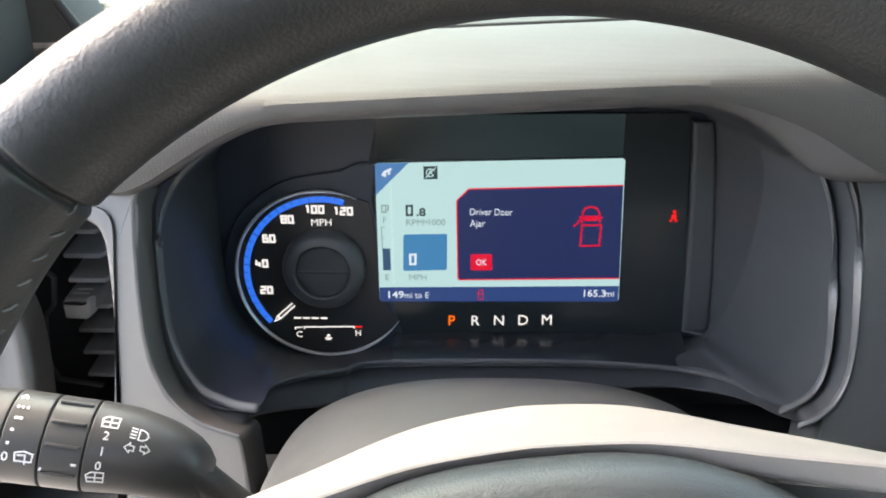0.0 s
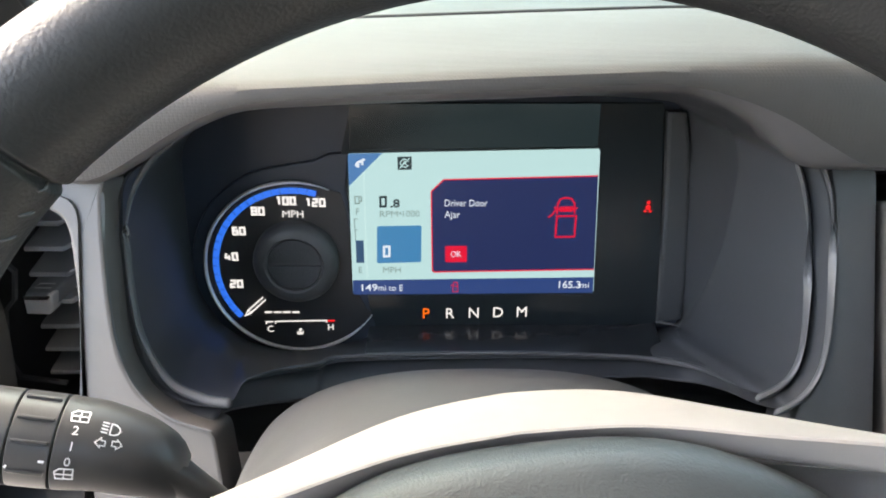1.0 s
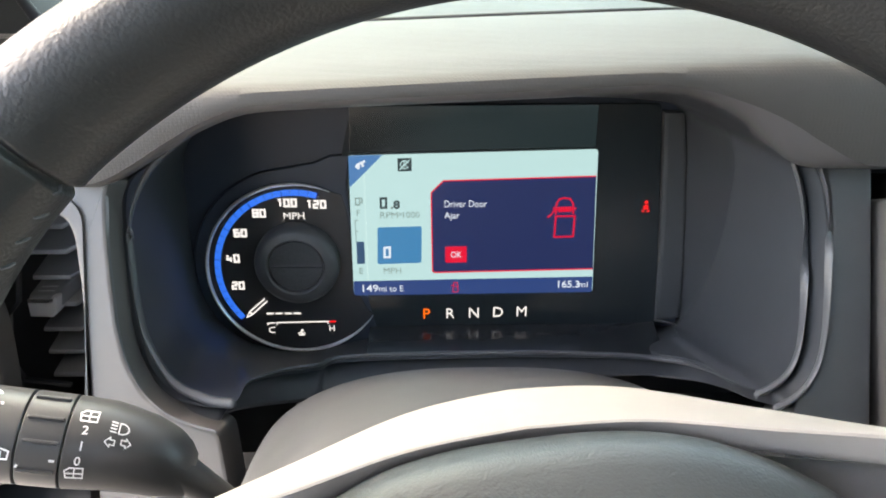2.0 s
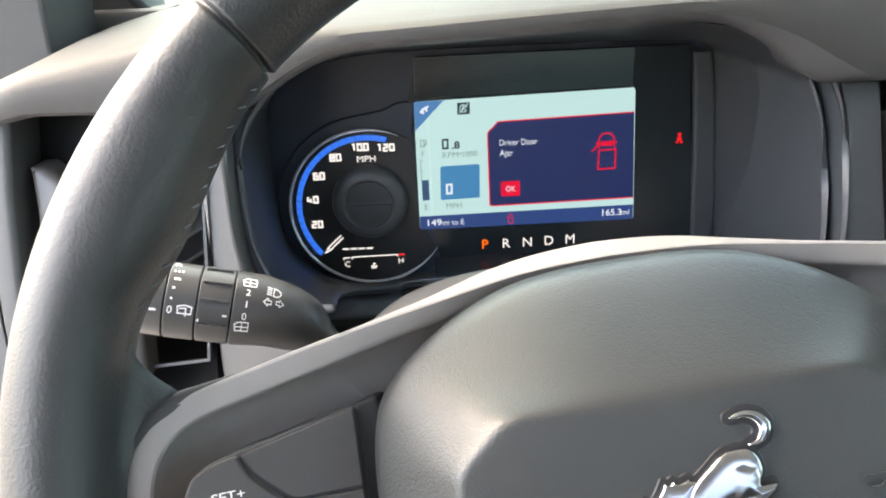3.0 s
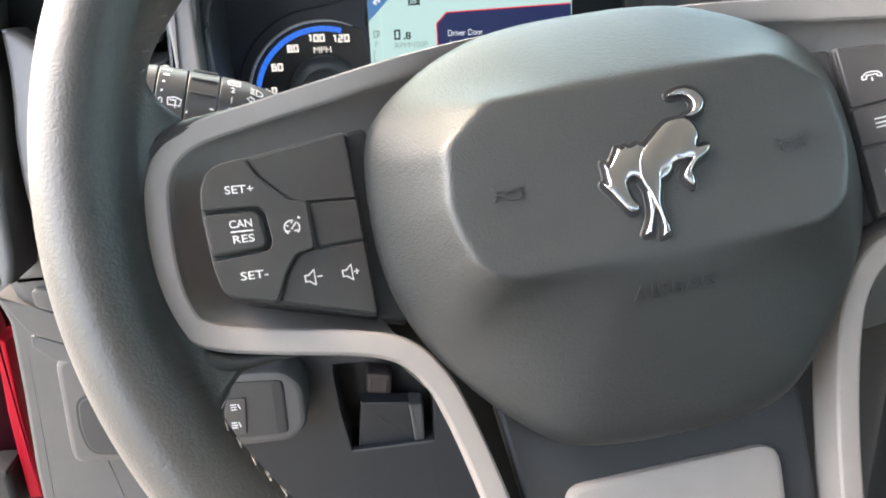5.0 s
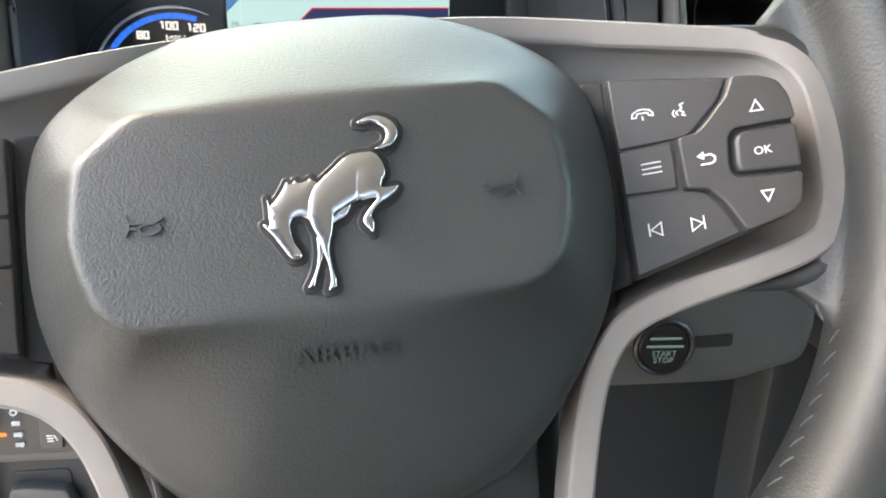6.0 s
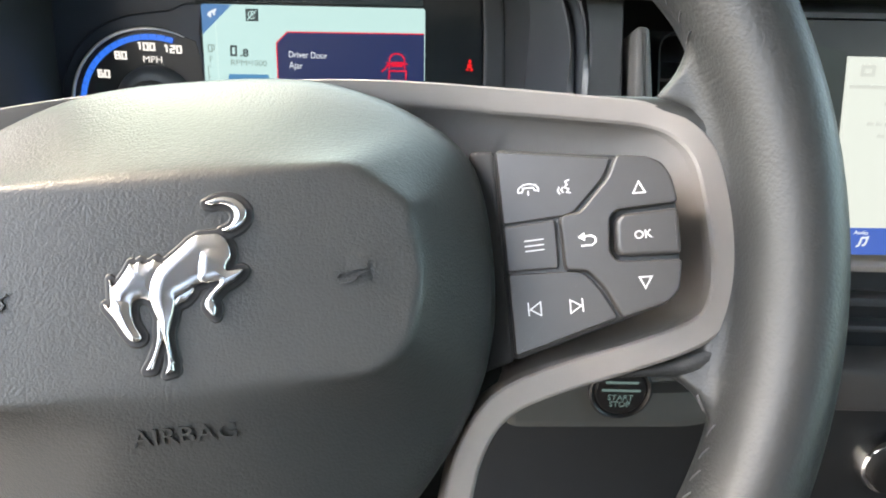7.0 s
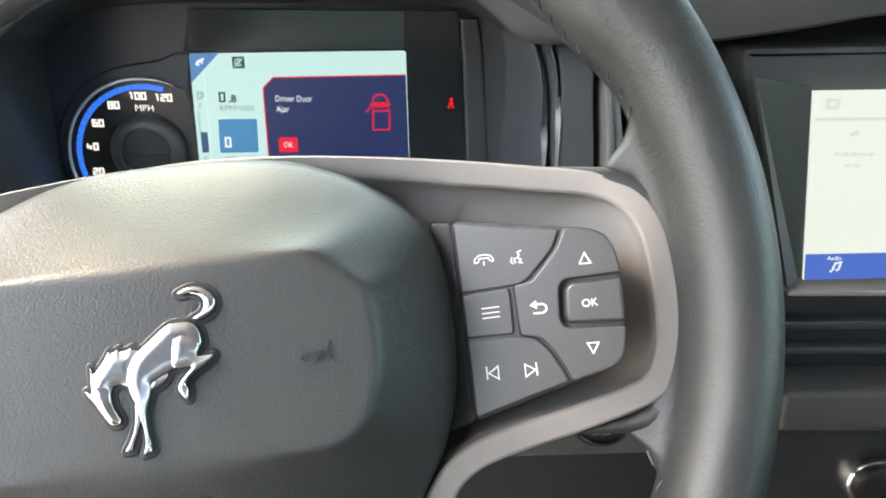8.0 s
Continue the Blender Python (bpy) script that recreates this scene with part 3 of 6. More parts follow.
figure(0.0007, [(-0.0026, 0.0012), (0.0010, 0.0040), (0.0038, 0.0063), (0.0060, 0.0075), (0.0088, 0.0077), (0.0115, 0.0076), (0.0132, 0.0064), (0.0143, 0.0043), (0.0147, 0.0016), (0.0143, 0.0001), (0.0130, -0.0010), (0.0126, -0.0022), (0.0095, -0.0045), (0.0052, -0.0056), (0.0003, -0.0082), (-0.0001, -0.0107), (-0.0005, -0.0126), (-0.0013, -0.0148), (-0.0018, -0.0170), (-0.0016, -0.0200), (-0.0011, -0.0230), (-0.0006, -0.0240), (-0.0009, -0.0248), (-0.0006, -0.0265), (-0.0037, -0.0272), (-0.0034, -0.0265), (-0.0027, -0.0247), (-0.0027, -0.0221), (-0.0030, -0.0199), (-0.0035, -0.0180), (-0.0044, -0.0137), (-0.0058, -0.0106), (-0.0065, -0.0075), (-0.0060, -0.0038), (-0.0046, -0.0009)])
figure(0.0010, [(0.0064, 0.0035), (0.0093, 0.0047), (0.0130, 0.0028), (0.0137, -0.0003), (0.0130, -0.0021), (0.0172, -0.0019), (0.0176, -0.0025), (0.0167, -0.0040), (0.0147, -0.0055), (0.0124, -0.0066), (0.0108, -0.0080), (0.0096, -0.0095), (0.0103, -0.0107), (0.0101, -0.0131), (0.0096, -0.0141), (0.0086, -0.0132), (0.0078, -0.0122), (0.0070, -0.0111), (0.0071, -0.0097), (0.0081, -0.0082), (0.0098, -0.0064), (0.0113, -0.0051), (0.0102, -0.0049), (0.0076, -0.0054), (0.0058, -0.0043), (0.0055, -0.0011)])


def emblem_mesh(grow, base, edge_rise, edge, dome):
    """A low relief in one piece: bevelled edges, gently ridged limbs, each a little proud of the next."""
    deep = np.maximum.reduce([d for _, d in EMBLEM]) + grow
    h = np.full(EMBLEM_X.shape, base)
    for lift, d in EMBLEM:
        d = d + grow
        rise = (lift if dome else 0.0) + edge_rise * (1 - (1 - np.clip(d / edge, 0, 1)) ** 2) + dome * (1 - (1 - np.clip(d / 0.0036, 0, 1)) ** 2)
        h = np.where(d > 0, np.maximum(h, base + rise), h)
    cell = (deep > 0)[:-1, :-1] & (deep > 0)[1:, :-1] & (deep > 0)[:-1, 1:] & (deep > 0)[1:, 1:]
    used = np.zeros(EMBLEM_X.shape, bool)
    for a, b in ((0, 0), (1, 0), (0, 1), (1, 1)):
        used[a:a + cell.shape[0], b:b + cell.shape[1]] |= cell
    ids = -np.ones(EMBLEM_X.shape, int)
    ids[used] = np.arange(used.sum())
    verts = [tuple(v) for v in np.stack([EMBLEM_X[used], EMBLEM_Y[used], h[used]], 1)]
    quads = np.stack([ids[:-1, :-1][cell], ids[:-1, 1:][cell], ids[1:, 1:][cell], ids[1:, :-1][cell]], 1)
    faces = [tuple(int(i) for i in q) for q in quads]
    sides = set()
    for f in faces:
        sides.update(zip(f, f[1:] + f[:1]))
    foot = {}
    for a, b in sorted(sides):
        if (b, a) in sides:
            continue
        for k in (a, b):
            if k not in foot:
                foot[k] = len(verts)
                verts.append((verts[k][0], verts[k][1], base - 0.0012))
        faces.append((b, a, foot[a], foot[b]))
    return mesh_of("emblem", verts, faces, sharp=60)


# Black margin paints the shadow of the recess that the emblem sits in.
part("emblem_shadow", emblem_mesh(0.0014, 0.0153, 0.0004, 0.0006, 0.0), BLACK_GLOSS, wheel, "black outline standing in for the recess shadow round the emblem")
part("emblem", emblem_mesh(0.0, 0.0158, 0.0009, 0.0006, 0.0005), SILVER, wheel, "polished chrome emblem in low relief")


def embossed(a, b, h):
    return (a, b, ab_height(a, b) + h)


part("airbag_lettering", mesh_of("airbag_lettering", *lettering("AIRBAG", 0.0060, (0.0002, -0.0423), embossed, -0.0006, 0.0008, width=0.0264, bold=0.008)), AIRBAG, wheel)
horn = [[(-0.0498, -0.0022), (-0.0490, -0.0040), (-0.0490, -0.0058), (-0.0500, -0.0075)], [(-0.0490, -0.0044), (-0.0425, -0.0046)], [(-0.0490, -0.0056), (-0.0465, -0.0060)],
        [(-0.0440 + 0.0026 * math.cos(a), -0.0062 + 0.0014 * math.sin(a)) for a in np.linspace(0, 2 * math.pi, 13)], [(-0.0425, -0.0046), (-0.0405, -0.0036)]]
part("horn_symbol", mesh_of("horn_symbol", *ribbon(horn, 0.0006, embossed, -0.0004, 0.0007)), AIRBAG, wheel)
part("horn_symbol", mesh_of("horn_symbol", *ribbon([[(-a, b) for a, b in l] for l in horn], 0.0006, embossed, -0.0004, 0.0007)), AIRBAG, wheel)

# switch pods: the same keys on both sides, mirrored
POD_OUT = [(0.0895, 0.0322), (0.1297, 0.0232), (0.1345, 0.0204), (0.1368, 0.0150), (0.1376, 0.0060), (0.1366, -0.0100), (0.1350, -0.0172), (0.1318, -0.0202), (0.0895, -0.0330)]
KEY_SHAPES = {
    "key_top": rounded([(0.0900, 0.0311), (0.1217, 0.0237), (0.1190, 0.0180), (0.1108, 0.0097), (0.1085, 0.0085), (0.0900, 0.0081)], 0.0012),
    "key_middle": rounded([(0.0900, 0.0075), (0.1049, 0.0077), (0.1046, -0.0067), (0.0900, -0.0063)], 0.0012),
    "key_bottom": rounded([(0.0900, -0.0069), (0.1092, -0.0081), (0.1114, -0.0092), (0.1150, -0.0140), (0.1190, -0.0228), (0.0900, -0.0316)], 0.0014),
}
KEY_BLOCK = rounded([(0.1226, 0.0240), (0.1300, 0.0224), (0.1340, 0.0199), (0.1361, 0.0150), (0.1369, 0.0078), (0.1209, 0.0079), (0.1190, 0.0058), (0.1182, -0.0040), (0.1197, -0.0067), (0.1362, -0.0081), (0.1346, -0.0166), (0.1316, -0.0197),
                     (0.1198, -0.0230), (0.1157, -0.0138), (0.1120, -0.0087), (0.1060, -0.0076), (0.1058, 0.0083), (0.1114, 0.0088), (0.1199, 0.0179)], 0.0014)
KEY_MID = rounded([(0.1368, 0.0064), (0.1224, 0.0066), (0.1206, 0.0048), (0.1199, -0.0034), (0.1210, -0.0054), (0.1362, -0.0067)], 0.0016)


def even(pts, n):
    p = [np.array(q, float) for q in pts]
    s = np.concatenate([[0.0], np.cumsum([np.linalg.norm(b - a) for a, b in zip(p, p[1:])])])
    return [np.array([np.interp(s[-1] * i / (n - 1), s, [q[k] for q in p]) for k in range(len(p[0]))]) for i in range(n)]


def tray_mesh(side):
    """The wall that falls from the trim to the foot of a switch pod."""
    path = [p for p in spline(TRIM_KEYS, 241) if p[0] > (0.056 if p[1] > 0 else 0.086)]
    top = []
    for i, p in enumerate(path):
        d = path[min(i + 1, len(path) - 1)] - path[max(i - 1, 0)]
        nrm = np.array([d[1], -d[0], 0.0])
        top.append(p + nrm / np.linalg.norm(nrm) * 0.0078 + np.array((0, 0, -0.0009 - trim_tilt(p, 0.0078))))
    foot = [(0.0560, 0.0400)] + [(p[0], p[1]) for p in rounded(inset(POD_OUT, -0.0006), 0.003)] + [(0.0892, -0.0340)]
    a, b = even(top, 90), even([(p[0], p[1], 0.41 * (p[0] - 0.127) - 0.0045) for p in foot], 90)
    rings = []
    for f, sink in ((0.0, 0.0), (0.02, 0.0022), (0.10, 0.0062), (0.26, 0.0105), (0.52, 0.0150), (0.85, 0.0195), (1.0, 0.0215), (1.15, 0.0228)):
        rings.append([(side * (u[0] * (1 - f) + v[0] * f), u[1] * (1 - f) + v[1] * f, u[2] - sink) for u, v in zip(a, b)])
    return mesh_of("spoke_tray", *loft(rings, False))


for side in (1, -1):
    part("spoke_tray", tray_mesh(side), SATIN, wheel, "satin silver tray around the switches")


def podded(a, b, h):
    return (a, b, 0.41 * (abs(a) - 0.127) + h)


pods = []
for side in (1, -1):
    fl = (lambda p: p) if side > 0 else mirror
    pod = part("switch_pod", mesh_of("switch_pod", *plate(fl(rounded(POD_OUT, 0.003)), podded, -0.036, -0.0025, 0.0012)), POD, wheel, "black switch pod with white symbols")
    for nm, poly in KEY_SHAPES.items():
        part(nm, mesh_of(nm, *plate(fl(poly), podded, -0.005, -0.0014, 0.0005)), KEY, pod)
    part("key_block", mesh_of("key_block", *plate(fl(KEY_BLOCK), podded, -0.005, 0.0006, 0.0006)), KEY, pod)
    part("key_center", mesh_of("key_center", *plate(fl(KEY_MID), podded, -0.005, 0.0006, 0.0009)), KEY, pod)
    # Filler added in the gap; its black is the gap's shade.
    filler = rounded([(0.0830, 0.0335), (0.0902, 0.0322), (0.0902, -0.0332), (0.0800, -0.0360), (0.0760, 0.0)], 0.002)
    part("gap_filler", mesh_of("gap_filler", *plate(fl(filler), podded, -0.036, -0.0050, 0.0012)), VOID, pod, "black filler standing in for the shade between switches and airbag")
    pods.append(pod)


def icon(name, vf, pod):
    part(name, mesh_of(name, *vf, smooth=False), MARK, pod)


LOW_KEY, HIGH_KEY = -0.0014, 0.0006


def pm(lines, w=0.00036, h=HIGH_KEY):
    return ribbon(lines, w, podded, h - 0.0002, h + 0.0002)


R, Lp = pods
icon("ok_letters", lettering("OK", 0.0034, (0.1270, 0.0000), podded, HIGH_KEY - 0.0002, HIGH_KEY + 0.0002, width=0.0045), R)
icon("arrow_up", pm([[(0.1257, 0.0120), (0.1288, 0.0118), (0.1274, 0.0151), (0.1257, 0.0120)]]), R)
icon("arrow_down", pm([[(0.1248, -0.0120), (0.1279, -0.0121), (0.1261, -0.0152), (0.1248, -0.0120)]]), R)
icon("return_arrow", merge(pm([[(0.1112, 0.0014), (0.1136, 0.0015), (0.1146, 0.0007), (0.1146, -0.0005), (0.1136, -0.0013), (0.1107, -0.0012)]], 0.0005), plate([(0.1099, 0.0014), (0.1118, 0.0001), (0.1119, 0.0027)], podded, HIGH_KEY - 0.0002, HIGH_KEY + 0.0002, 0.00005)), R)
icon("menu_bars", pm([[(0.0956, z), (0.1010, z)] for z in (0.0024, 0.0008, -0.0007)], 0.00036, LOW_KEY), R)
icon("previous_track", pm([[(0.0949, -0.0160), (0.0949, -0.0200)], [(0.0984, -0.0161), (0.0983, -0.0201), (0.0954, -0.0181), (0.0984, -0.0161)]], h=LOW_KEY), R)
icon("next_track", pm([[(0.1098, -0.0162), (0.1098, -0.0202)], [(0.1065, -0.0164), (0.1064, -0.0203), (0.1094, -0.0183), (0.1065, -0.0164)]], h=LOW_KEY), R)
icon("telephone", pm([[(0.0952, 0.0172), (0.0954, 0.0184), (0.0968, 0.0194), (0.0984, 0.0195), (0.1002, 0.0190), (0.1011, 0.0178), (0.1010, 0.0170), (0.0999, 0.0174), (0.0997, 0.0182), (0.0968, 0.0184), (0.0964, 0.0172), (0.0952, 0.0172)], [(0.0981, 0.0174), (0.0981, 0.0160)]], h=LOW_KEY), R)
icon("voice", pm([[(0.1098, 0.0190), (0.1086, 0.0186), (0.1090, 0.0176), (0.1083, 0.0169), (0.1094, 0.0162), (0.1088, 0.0154), (0.1098, 0.0150)], [(0.1078, 0.0170), (0.1073, 0.0163), (0.1078, 0.0154)], [(0.1069, 0.0172), (0.1063, 0.0162), (0.1069, 0.0151)]], h=LOW_KEY), R)
icon("set_plus", lettering("SET+", 0.0036, (-0.1252, 0.0137), podded, HIGH_KEY - 0.0002, HIGH_KEY + 0.0002, width=0.0082), Lp)
icon("set_minus", lettering("SET-", 0.0036, (-0.1249, -0.0136), podded, HIGH_KEY - 0.0002, HIGH_KEY + 0.0002, width=0.0078), Lp)
icon("cancel_letters", merge(lettering("CAN", 0.0035, (-0.1264, 0.0028), podded, HIGH_KEY - 0.0002, HIGH_KEY + 0.0002, width=0.0064), lettering("RES", 0.0035, (-0.1263, -0.0020), podded, HIGH_KEY - 0.0002, HIGH_KEY + 0.0002, width=0.0060),
                            ribbon([[(-0.1296, 0.0004), (-0.1231, 0.0004)]], 0.0004, podded, HIGH_KEY - 0.0002, HIGH_KEY + 0.0002)), Lp)
icon("cruise_dial", pm([arc((-0.1117, -0.0001), 0.0023, -50, 40, 6), arc((-0.1117, -0.0001), 0.0023, 75, 235, 10), [(-0.1119, -0.0006), (-0.1103, 0.0015)], [(-0.1096, 0.0029), (-0.1088, 0.0029)], [(-0.1092, 0.0033), (-0.1092, 0.0025)], [(-0.1138, -0.0012), (-0.1124, -0.0012)], [(-0.1112, -0.0012), (-0.1098, -0.0012)], [(-0.1134, 0.0008), (-0.1128, 0.0004)], [(-0.1117, 0.0018), (-0.1117, 0.0012)]], 0.0004), Lp)
for x, sgn in ((-0.1086, "-"), (-0.0968, "+")):
    spk = [[(x - 0.0020, -0.0158), (x - 0.0008, -0.0158), (x + 0.0010, -0.0142), (x + 0.0010, -0.0192), (x - 0.0008, -0.0178), (x - 0.0020, -0.0178), (x - 0.0020, -0.0158)], [(x + 0.0016, -0.0166), (x + 0.0034, -0.0166)]]
    if sgn == "+":
        spk.append([(x + 0.0025, -0.0157), (x + 0.0025, -0.0175)])
    icon("volume_up" if sgn == "+" else "volume_down", pm(spk, h=LOW_KEY), Lp)


# ---- instrument cluster ----
cluster = thing("instrument_cluster", "lit instrument cluster with round speedometer and wide colour display", "instrument cluster")


def lip(off, pts, z_slope=0.34):
    """Points x, z on the leaning front of the binnacle."""
    return [(x, -0.11 + off - z_slope * (0.72 - z), z) for x, z in pts]


LIP_SIDE = [(-0.150, 0.7255), (-0.1690, 0.7123), (-0.1710, 0.6869), (-0.1690, 0.6600), (-0.1645, 0.6390), (-0.1585, 0.6255), (-0.1452, 0.6150)]
LIP_RIGHT = [(0.1340, 0.6160), (0.1405, 0.6198), (0.1468, 0.6262), (0.1505, 0.6350), (0.1524, 0.6477), (0.1534, 0.6680), (0.1531, 0.6907), (0.1517, 0.7032), (0.1494, 0.7133), (0.1430, 0.7245)]
BOTTOM = [(-0.1228, -0.120, 0.6115), (-0.1205, -0.095, 0.6085), (-0.1100, -0.070, 0.6000), (-0.0920, -0.050, 0.5921), (-0.0743, -0.034, 0.5887), (0.0206, -0.030, 0.5884), (0.0891, -0.030, 0.5860), (0.1130, -0.036, 0.5860), (0.1230, -0.048, 0.5900), (0.1290, -0.068, 0.5965), (0.1310, -0.095, 0.6050)]
TOP = [(0.120, -0.098, 0.741), (0.100, -0.094, 0.752), (0.040, -0.092, 0.7575), (-0.020, -0.092, 0.7565), (-0.080, -0.093, 0.7545), (-0.110, -0.095, 0.7530), (-0.132, -0.098, 0.7420)]
ring_lip = lip(0.025, LIP_SIDE) + BOTTOM + lip(0.025, LIP_RIGHT) + TOP
BACK = [(-0.160, 0.720), (-0.172, 0.705), (-0.174, 0.680), (-0.1745, 0.650), (-0.173, 0.625), (-0.170, 0.610), (-0.163, 0.596),
        (-0.150, 0.584), (-0.140, 0.578), (-0.120, 0.5735), (-0.090, 0.577), (-0.065, 0.584), (0.020, 0.586), (0.070, 0.586), (0.100, 0.587), (0.118, 0.588), (0.124, 0.589), (0.128, 0.590),
        (0.1305, 0.592), (0.1312, 0.597), (0.1310, 0.606), (0.1300, 0.622), (0.1275, 0.650), (0.1245, 0.690), (0.1210, 0.724),
        (0.1130, 0.7335), (0.098, 0.736), (0.040, 0.737), (-0.020, 0.737), (-0.080, 0.7365), (-0.115, 0.7345), (-0.142, 0.729)]
ring_back = [(x, 0.004, z) for x, z in BACK]
RN = 256
lip_s, back_s = spline(ring_lip, RN, True), spline(ring_back, RN, True)
mid = lambda f: [a * (1 - f) + b * f for a, b in zip(lip_s, back_s)]
cen = np.array((-0.008, 0.0, 0.665))


def spread(pts, d, dy):
    out = []
    for i, p in enumerate(pts):
        q = p - cen
        nrm = np.array((q[0] / 0.165, 0, q[2] / 0.085))
        nrm = np.sign(nrm) * np.abs(nrm) ** 3
        nrm = nrm / (np.linalg.norm(nrm) + 1e-9)
        a, b = (0.722, 0.013) if p[0] > 0 else (0.700, 0.022)
        k = 1.0 - 0.78 * min(max((p[2] - a) / b, 0.0), 1.0)        # narrow under the hood
        s = min(max(p[0] / 0.10, 0.0), 1.0)                        # slimmer on the far side
        out.append(p + nrm * d * k * (1 - 0.40 * s) + np.array((0, dy * k * (1 - 0.42 * s), 0)))
    return out


def folded(df, dx):
    """Ring along the slanting fold in the wall beside the display."""
    out = []
    for a, b in zip(lip_s, back_s):
        s = min(max((a[0] - 0.115) / 0.025, 0.0), 1.0) * min(max((0.735 - a[2]) / 0.02, 0.0), 1.0)
        f = 0.5 + s * (min(max(1.0 - 0.5 * (a[2] - 0.61) / 0.09, 0.45), 0.90) - 0.5) + df
        out.append(a * (1 - f) + b * f + np.array((dx * s, 0, 0)))
    return out


tub = [mid(0.0), mid(0.04), mid(0.22), folded(-0.02, -0.0032), folded(0.0, -0.0032), folded(0.03, -0.0022), mid(0.95), mid(1.0)]
part("binnacle_tub", mesh_of("binnacle_tub", *loft(tub, True, False, True)), BEZEL, cluster, "dark blue-grey binnacle tub")
part("cluster_backing", mesh_of("cluster_backing", *plate([(q[0], q[2]) for q in spline([(x, 0.0, z) for x, z in BACK], 96, True)], facing(0.0033), -0.002, 0.0, 0.0002)), BACKING, cluster, "blue-black backing panel")
rim_r = [spread(lip_s, 0.0, 0.0), spread(lip_s, 0.0008, -0.0016), spread(lip_s, 0.0024, -0.0018), spread(lip_s, 0.0036, 0.0006), spread(lip_s, 0.0052, 0.0030), spread(lip_s, 0.0075, -0.0060),
         spread(lip_s, 0.0092, -0.0150), spread(lip_s, 0.0104, -0.0180), spread(lip_s, 0.0122, -0.0182), spread(lip_s, 0.0135, -0.0150), spread(lip_s, 0.0140, 0.004)]
part("binnacle_lip", mesh_of("binnacle_lip", *loft(rim_r, True)), BEZEL, cluster, "dark double-stepped rim of the binnacle")

LIP = material("lip_plastic", (0.095, 0.098, 0.104), 0.34, vary=0.06, scale=70, bump=0.04, bump_scale=1400)
bead = [(-0.1260, 0.7440), (-0.1420, 0.7345), (-0.1560, 0.7225), (-0.1650, 0.7080), (-0.1685, 0.6936), (-0.1679, 0.6810), (-0.1655, 0.6609), (-0.1605, 0.6407), (-0.1488, 0.6229), (-0.1330, 0.6152), (-0.1223, 0.6135)]
part("lip_bead", mesh_of("lip_bead", *tube([lip(0.022, [tuple(q)])[0] for q in spline(bead, 60)], [0.0026] * 60, 10, up=(0, 0.3, 0.95))), LIP, cluster, "grey rounded inner lip")
# Thin highlight along the lip's outer edge, put in as a paler bead.
edge_glint = [(-0.1704, 0.7117), (-0.1700, 0.6938), (-0.1684, 0.6745), (-0.1662, 0.6552), (-0.1626, 0.6412), (-0.1556, 0.6282), (-0.1425, 0.6174), (-0.1233, 0.6112)]
part("lip_bead", mesh_of("lip_bead", *tube([lip(0.003, [(q[0] - 0.0012, q[1])])[0] for q in spline(edge_glint, 60)], [0.0007] * 60, 8, up=(0, 0.3, 0.95))), LIP, cluster, "thin grey bead")

# raised beads on the far side and along the sill
inner = [(0.1470, 0.7200), (0.1492, 0.7133), (0.1514, 0.7032), (0.1528, 0.6907), (0.1531, 0.6680), (0.1521, 0.6477), (0.1502, 0.6350), (0.1465, 0.6260), (0.1401, 0.6196), (0.1309, 0.6151)]
part("lip_bead", mesh_of("lip_bead", *tube([lip(0.0232, [tuple(q)])[0] for q in spline(inner, 60)], [0.0020] * 60, 10, up=(0, 0.3, 0.95))), LIP, cluster, "grey rounded inner lip")
outer = [(0.1540, 0.7230), (0.1556, 0.7175), (0.1580, 0.7090), (0.1593, 0.6944), (0.1590, 0.6724), (0.1580, 0.6528), (0.1564, 0.6404), (0.1533, 0.6305), (0.1484, 0.6230), (0.1421, 0.6179), (0.1350, 0.6145)]
part("lip_bead", mesh_of("lip_bead", *tube([lip(0.0120, [tuple(q)])[0] for q in spline(outer, 60)], [0.0018] * 60, 10, up=(0, 0.3, 0.95))), LIP, cluster, "thin grey bead")
part("lip_bead", mesh_of("lip_bead", *tube([tuple(q + np.array((0, -0.0005, 0.0006))) for q in spline(BOTTOM[1:], 90)], [0.0002 + 0.0010 * min(1.0, i / 12, (89 - i) / 12) for i in range(90)], 10, up=(0, 0.3, 0.95))), LIP, cluster, "thin grey bead along the sill")
SILL = material("sill_plastic", (0.022, 0.025, 0.029), 0.20, vary=0.08, scale=90, bump=0.01, bump_scale=1600)
sill = [[(x, 0.0005, zb), (x, -0.004, zb - 0.0006), (x, -0.016, 0.5 * (zb + zf) - 0.0004), (x, -0.026, zf - 0.0002), (x, -0.0300, zf - 0.0012)] for x, zb, zf in [tuple(p) for p in spline([(-0.0660, 0.5920, 0.5893), (-0.0300, 0.5928, 0.5896), (0.0100, 0.5930, 0.5896), (0.0450, 0.5930, 0.5894), (0.0800, 0.5928, 0.5886), (0.1000, 0.5930, 0.5876), (0.1150, 0.5945, 0.5880)], 40)]]
part("sill_shelf", mesh_of("sill_shelf", *loft(sill, False)), SILL, cluster, "smooth dark shelf below the display")
# Highlight on the fold of wall and sill, drawn as a fading paler bead.
part("lip_bead", mesh_of("lip_bead", *tube([tuple(q) for q in spline([(0.1165, -0.001, 0.5955), (0.1225, -0.003, 0.5950), (0.1280, -0.006, 0.5948), (0.1330, -0.016, 0.5945), (0.1375, -0.030, 0.5950)], 24)], [0.0010 * (1 - i / 26) for i in range(24)], 8, up=(0, 0.3, 0.95))), LIP, cluster, "tapered pale bead imitating the highlight where wall and sill meet")

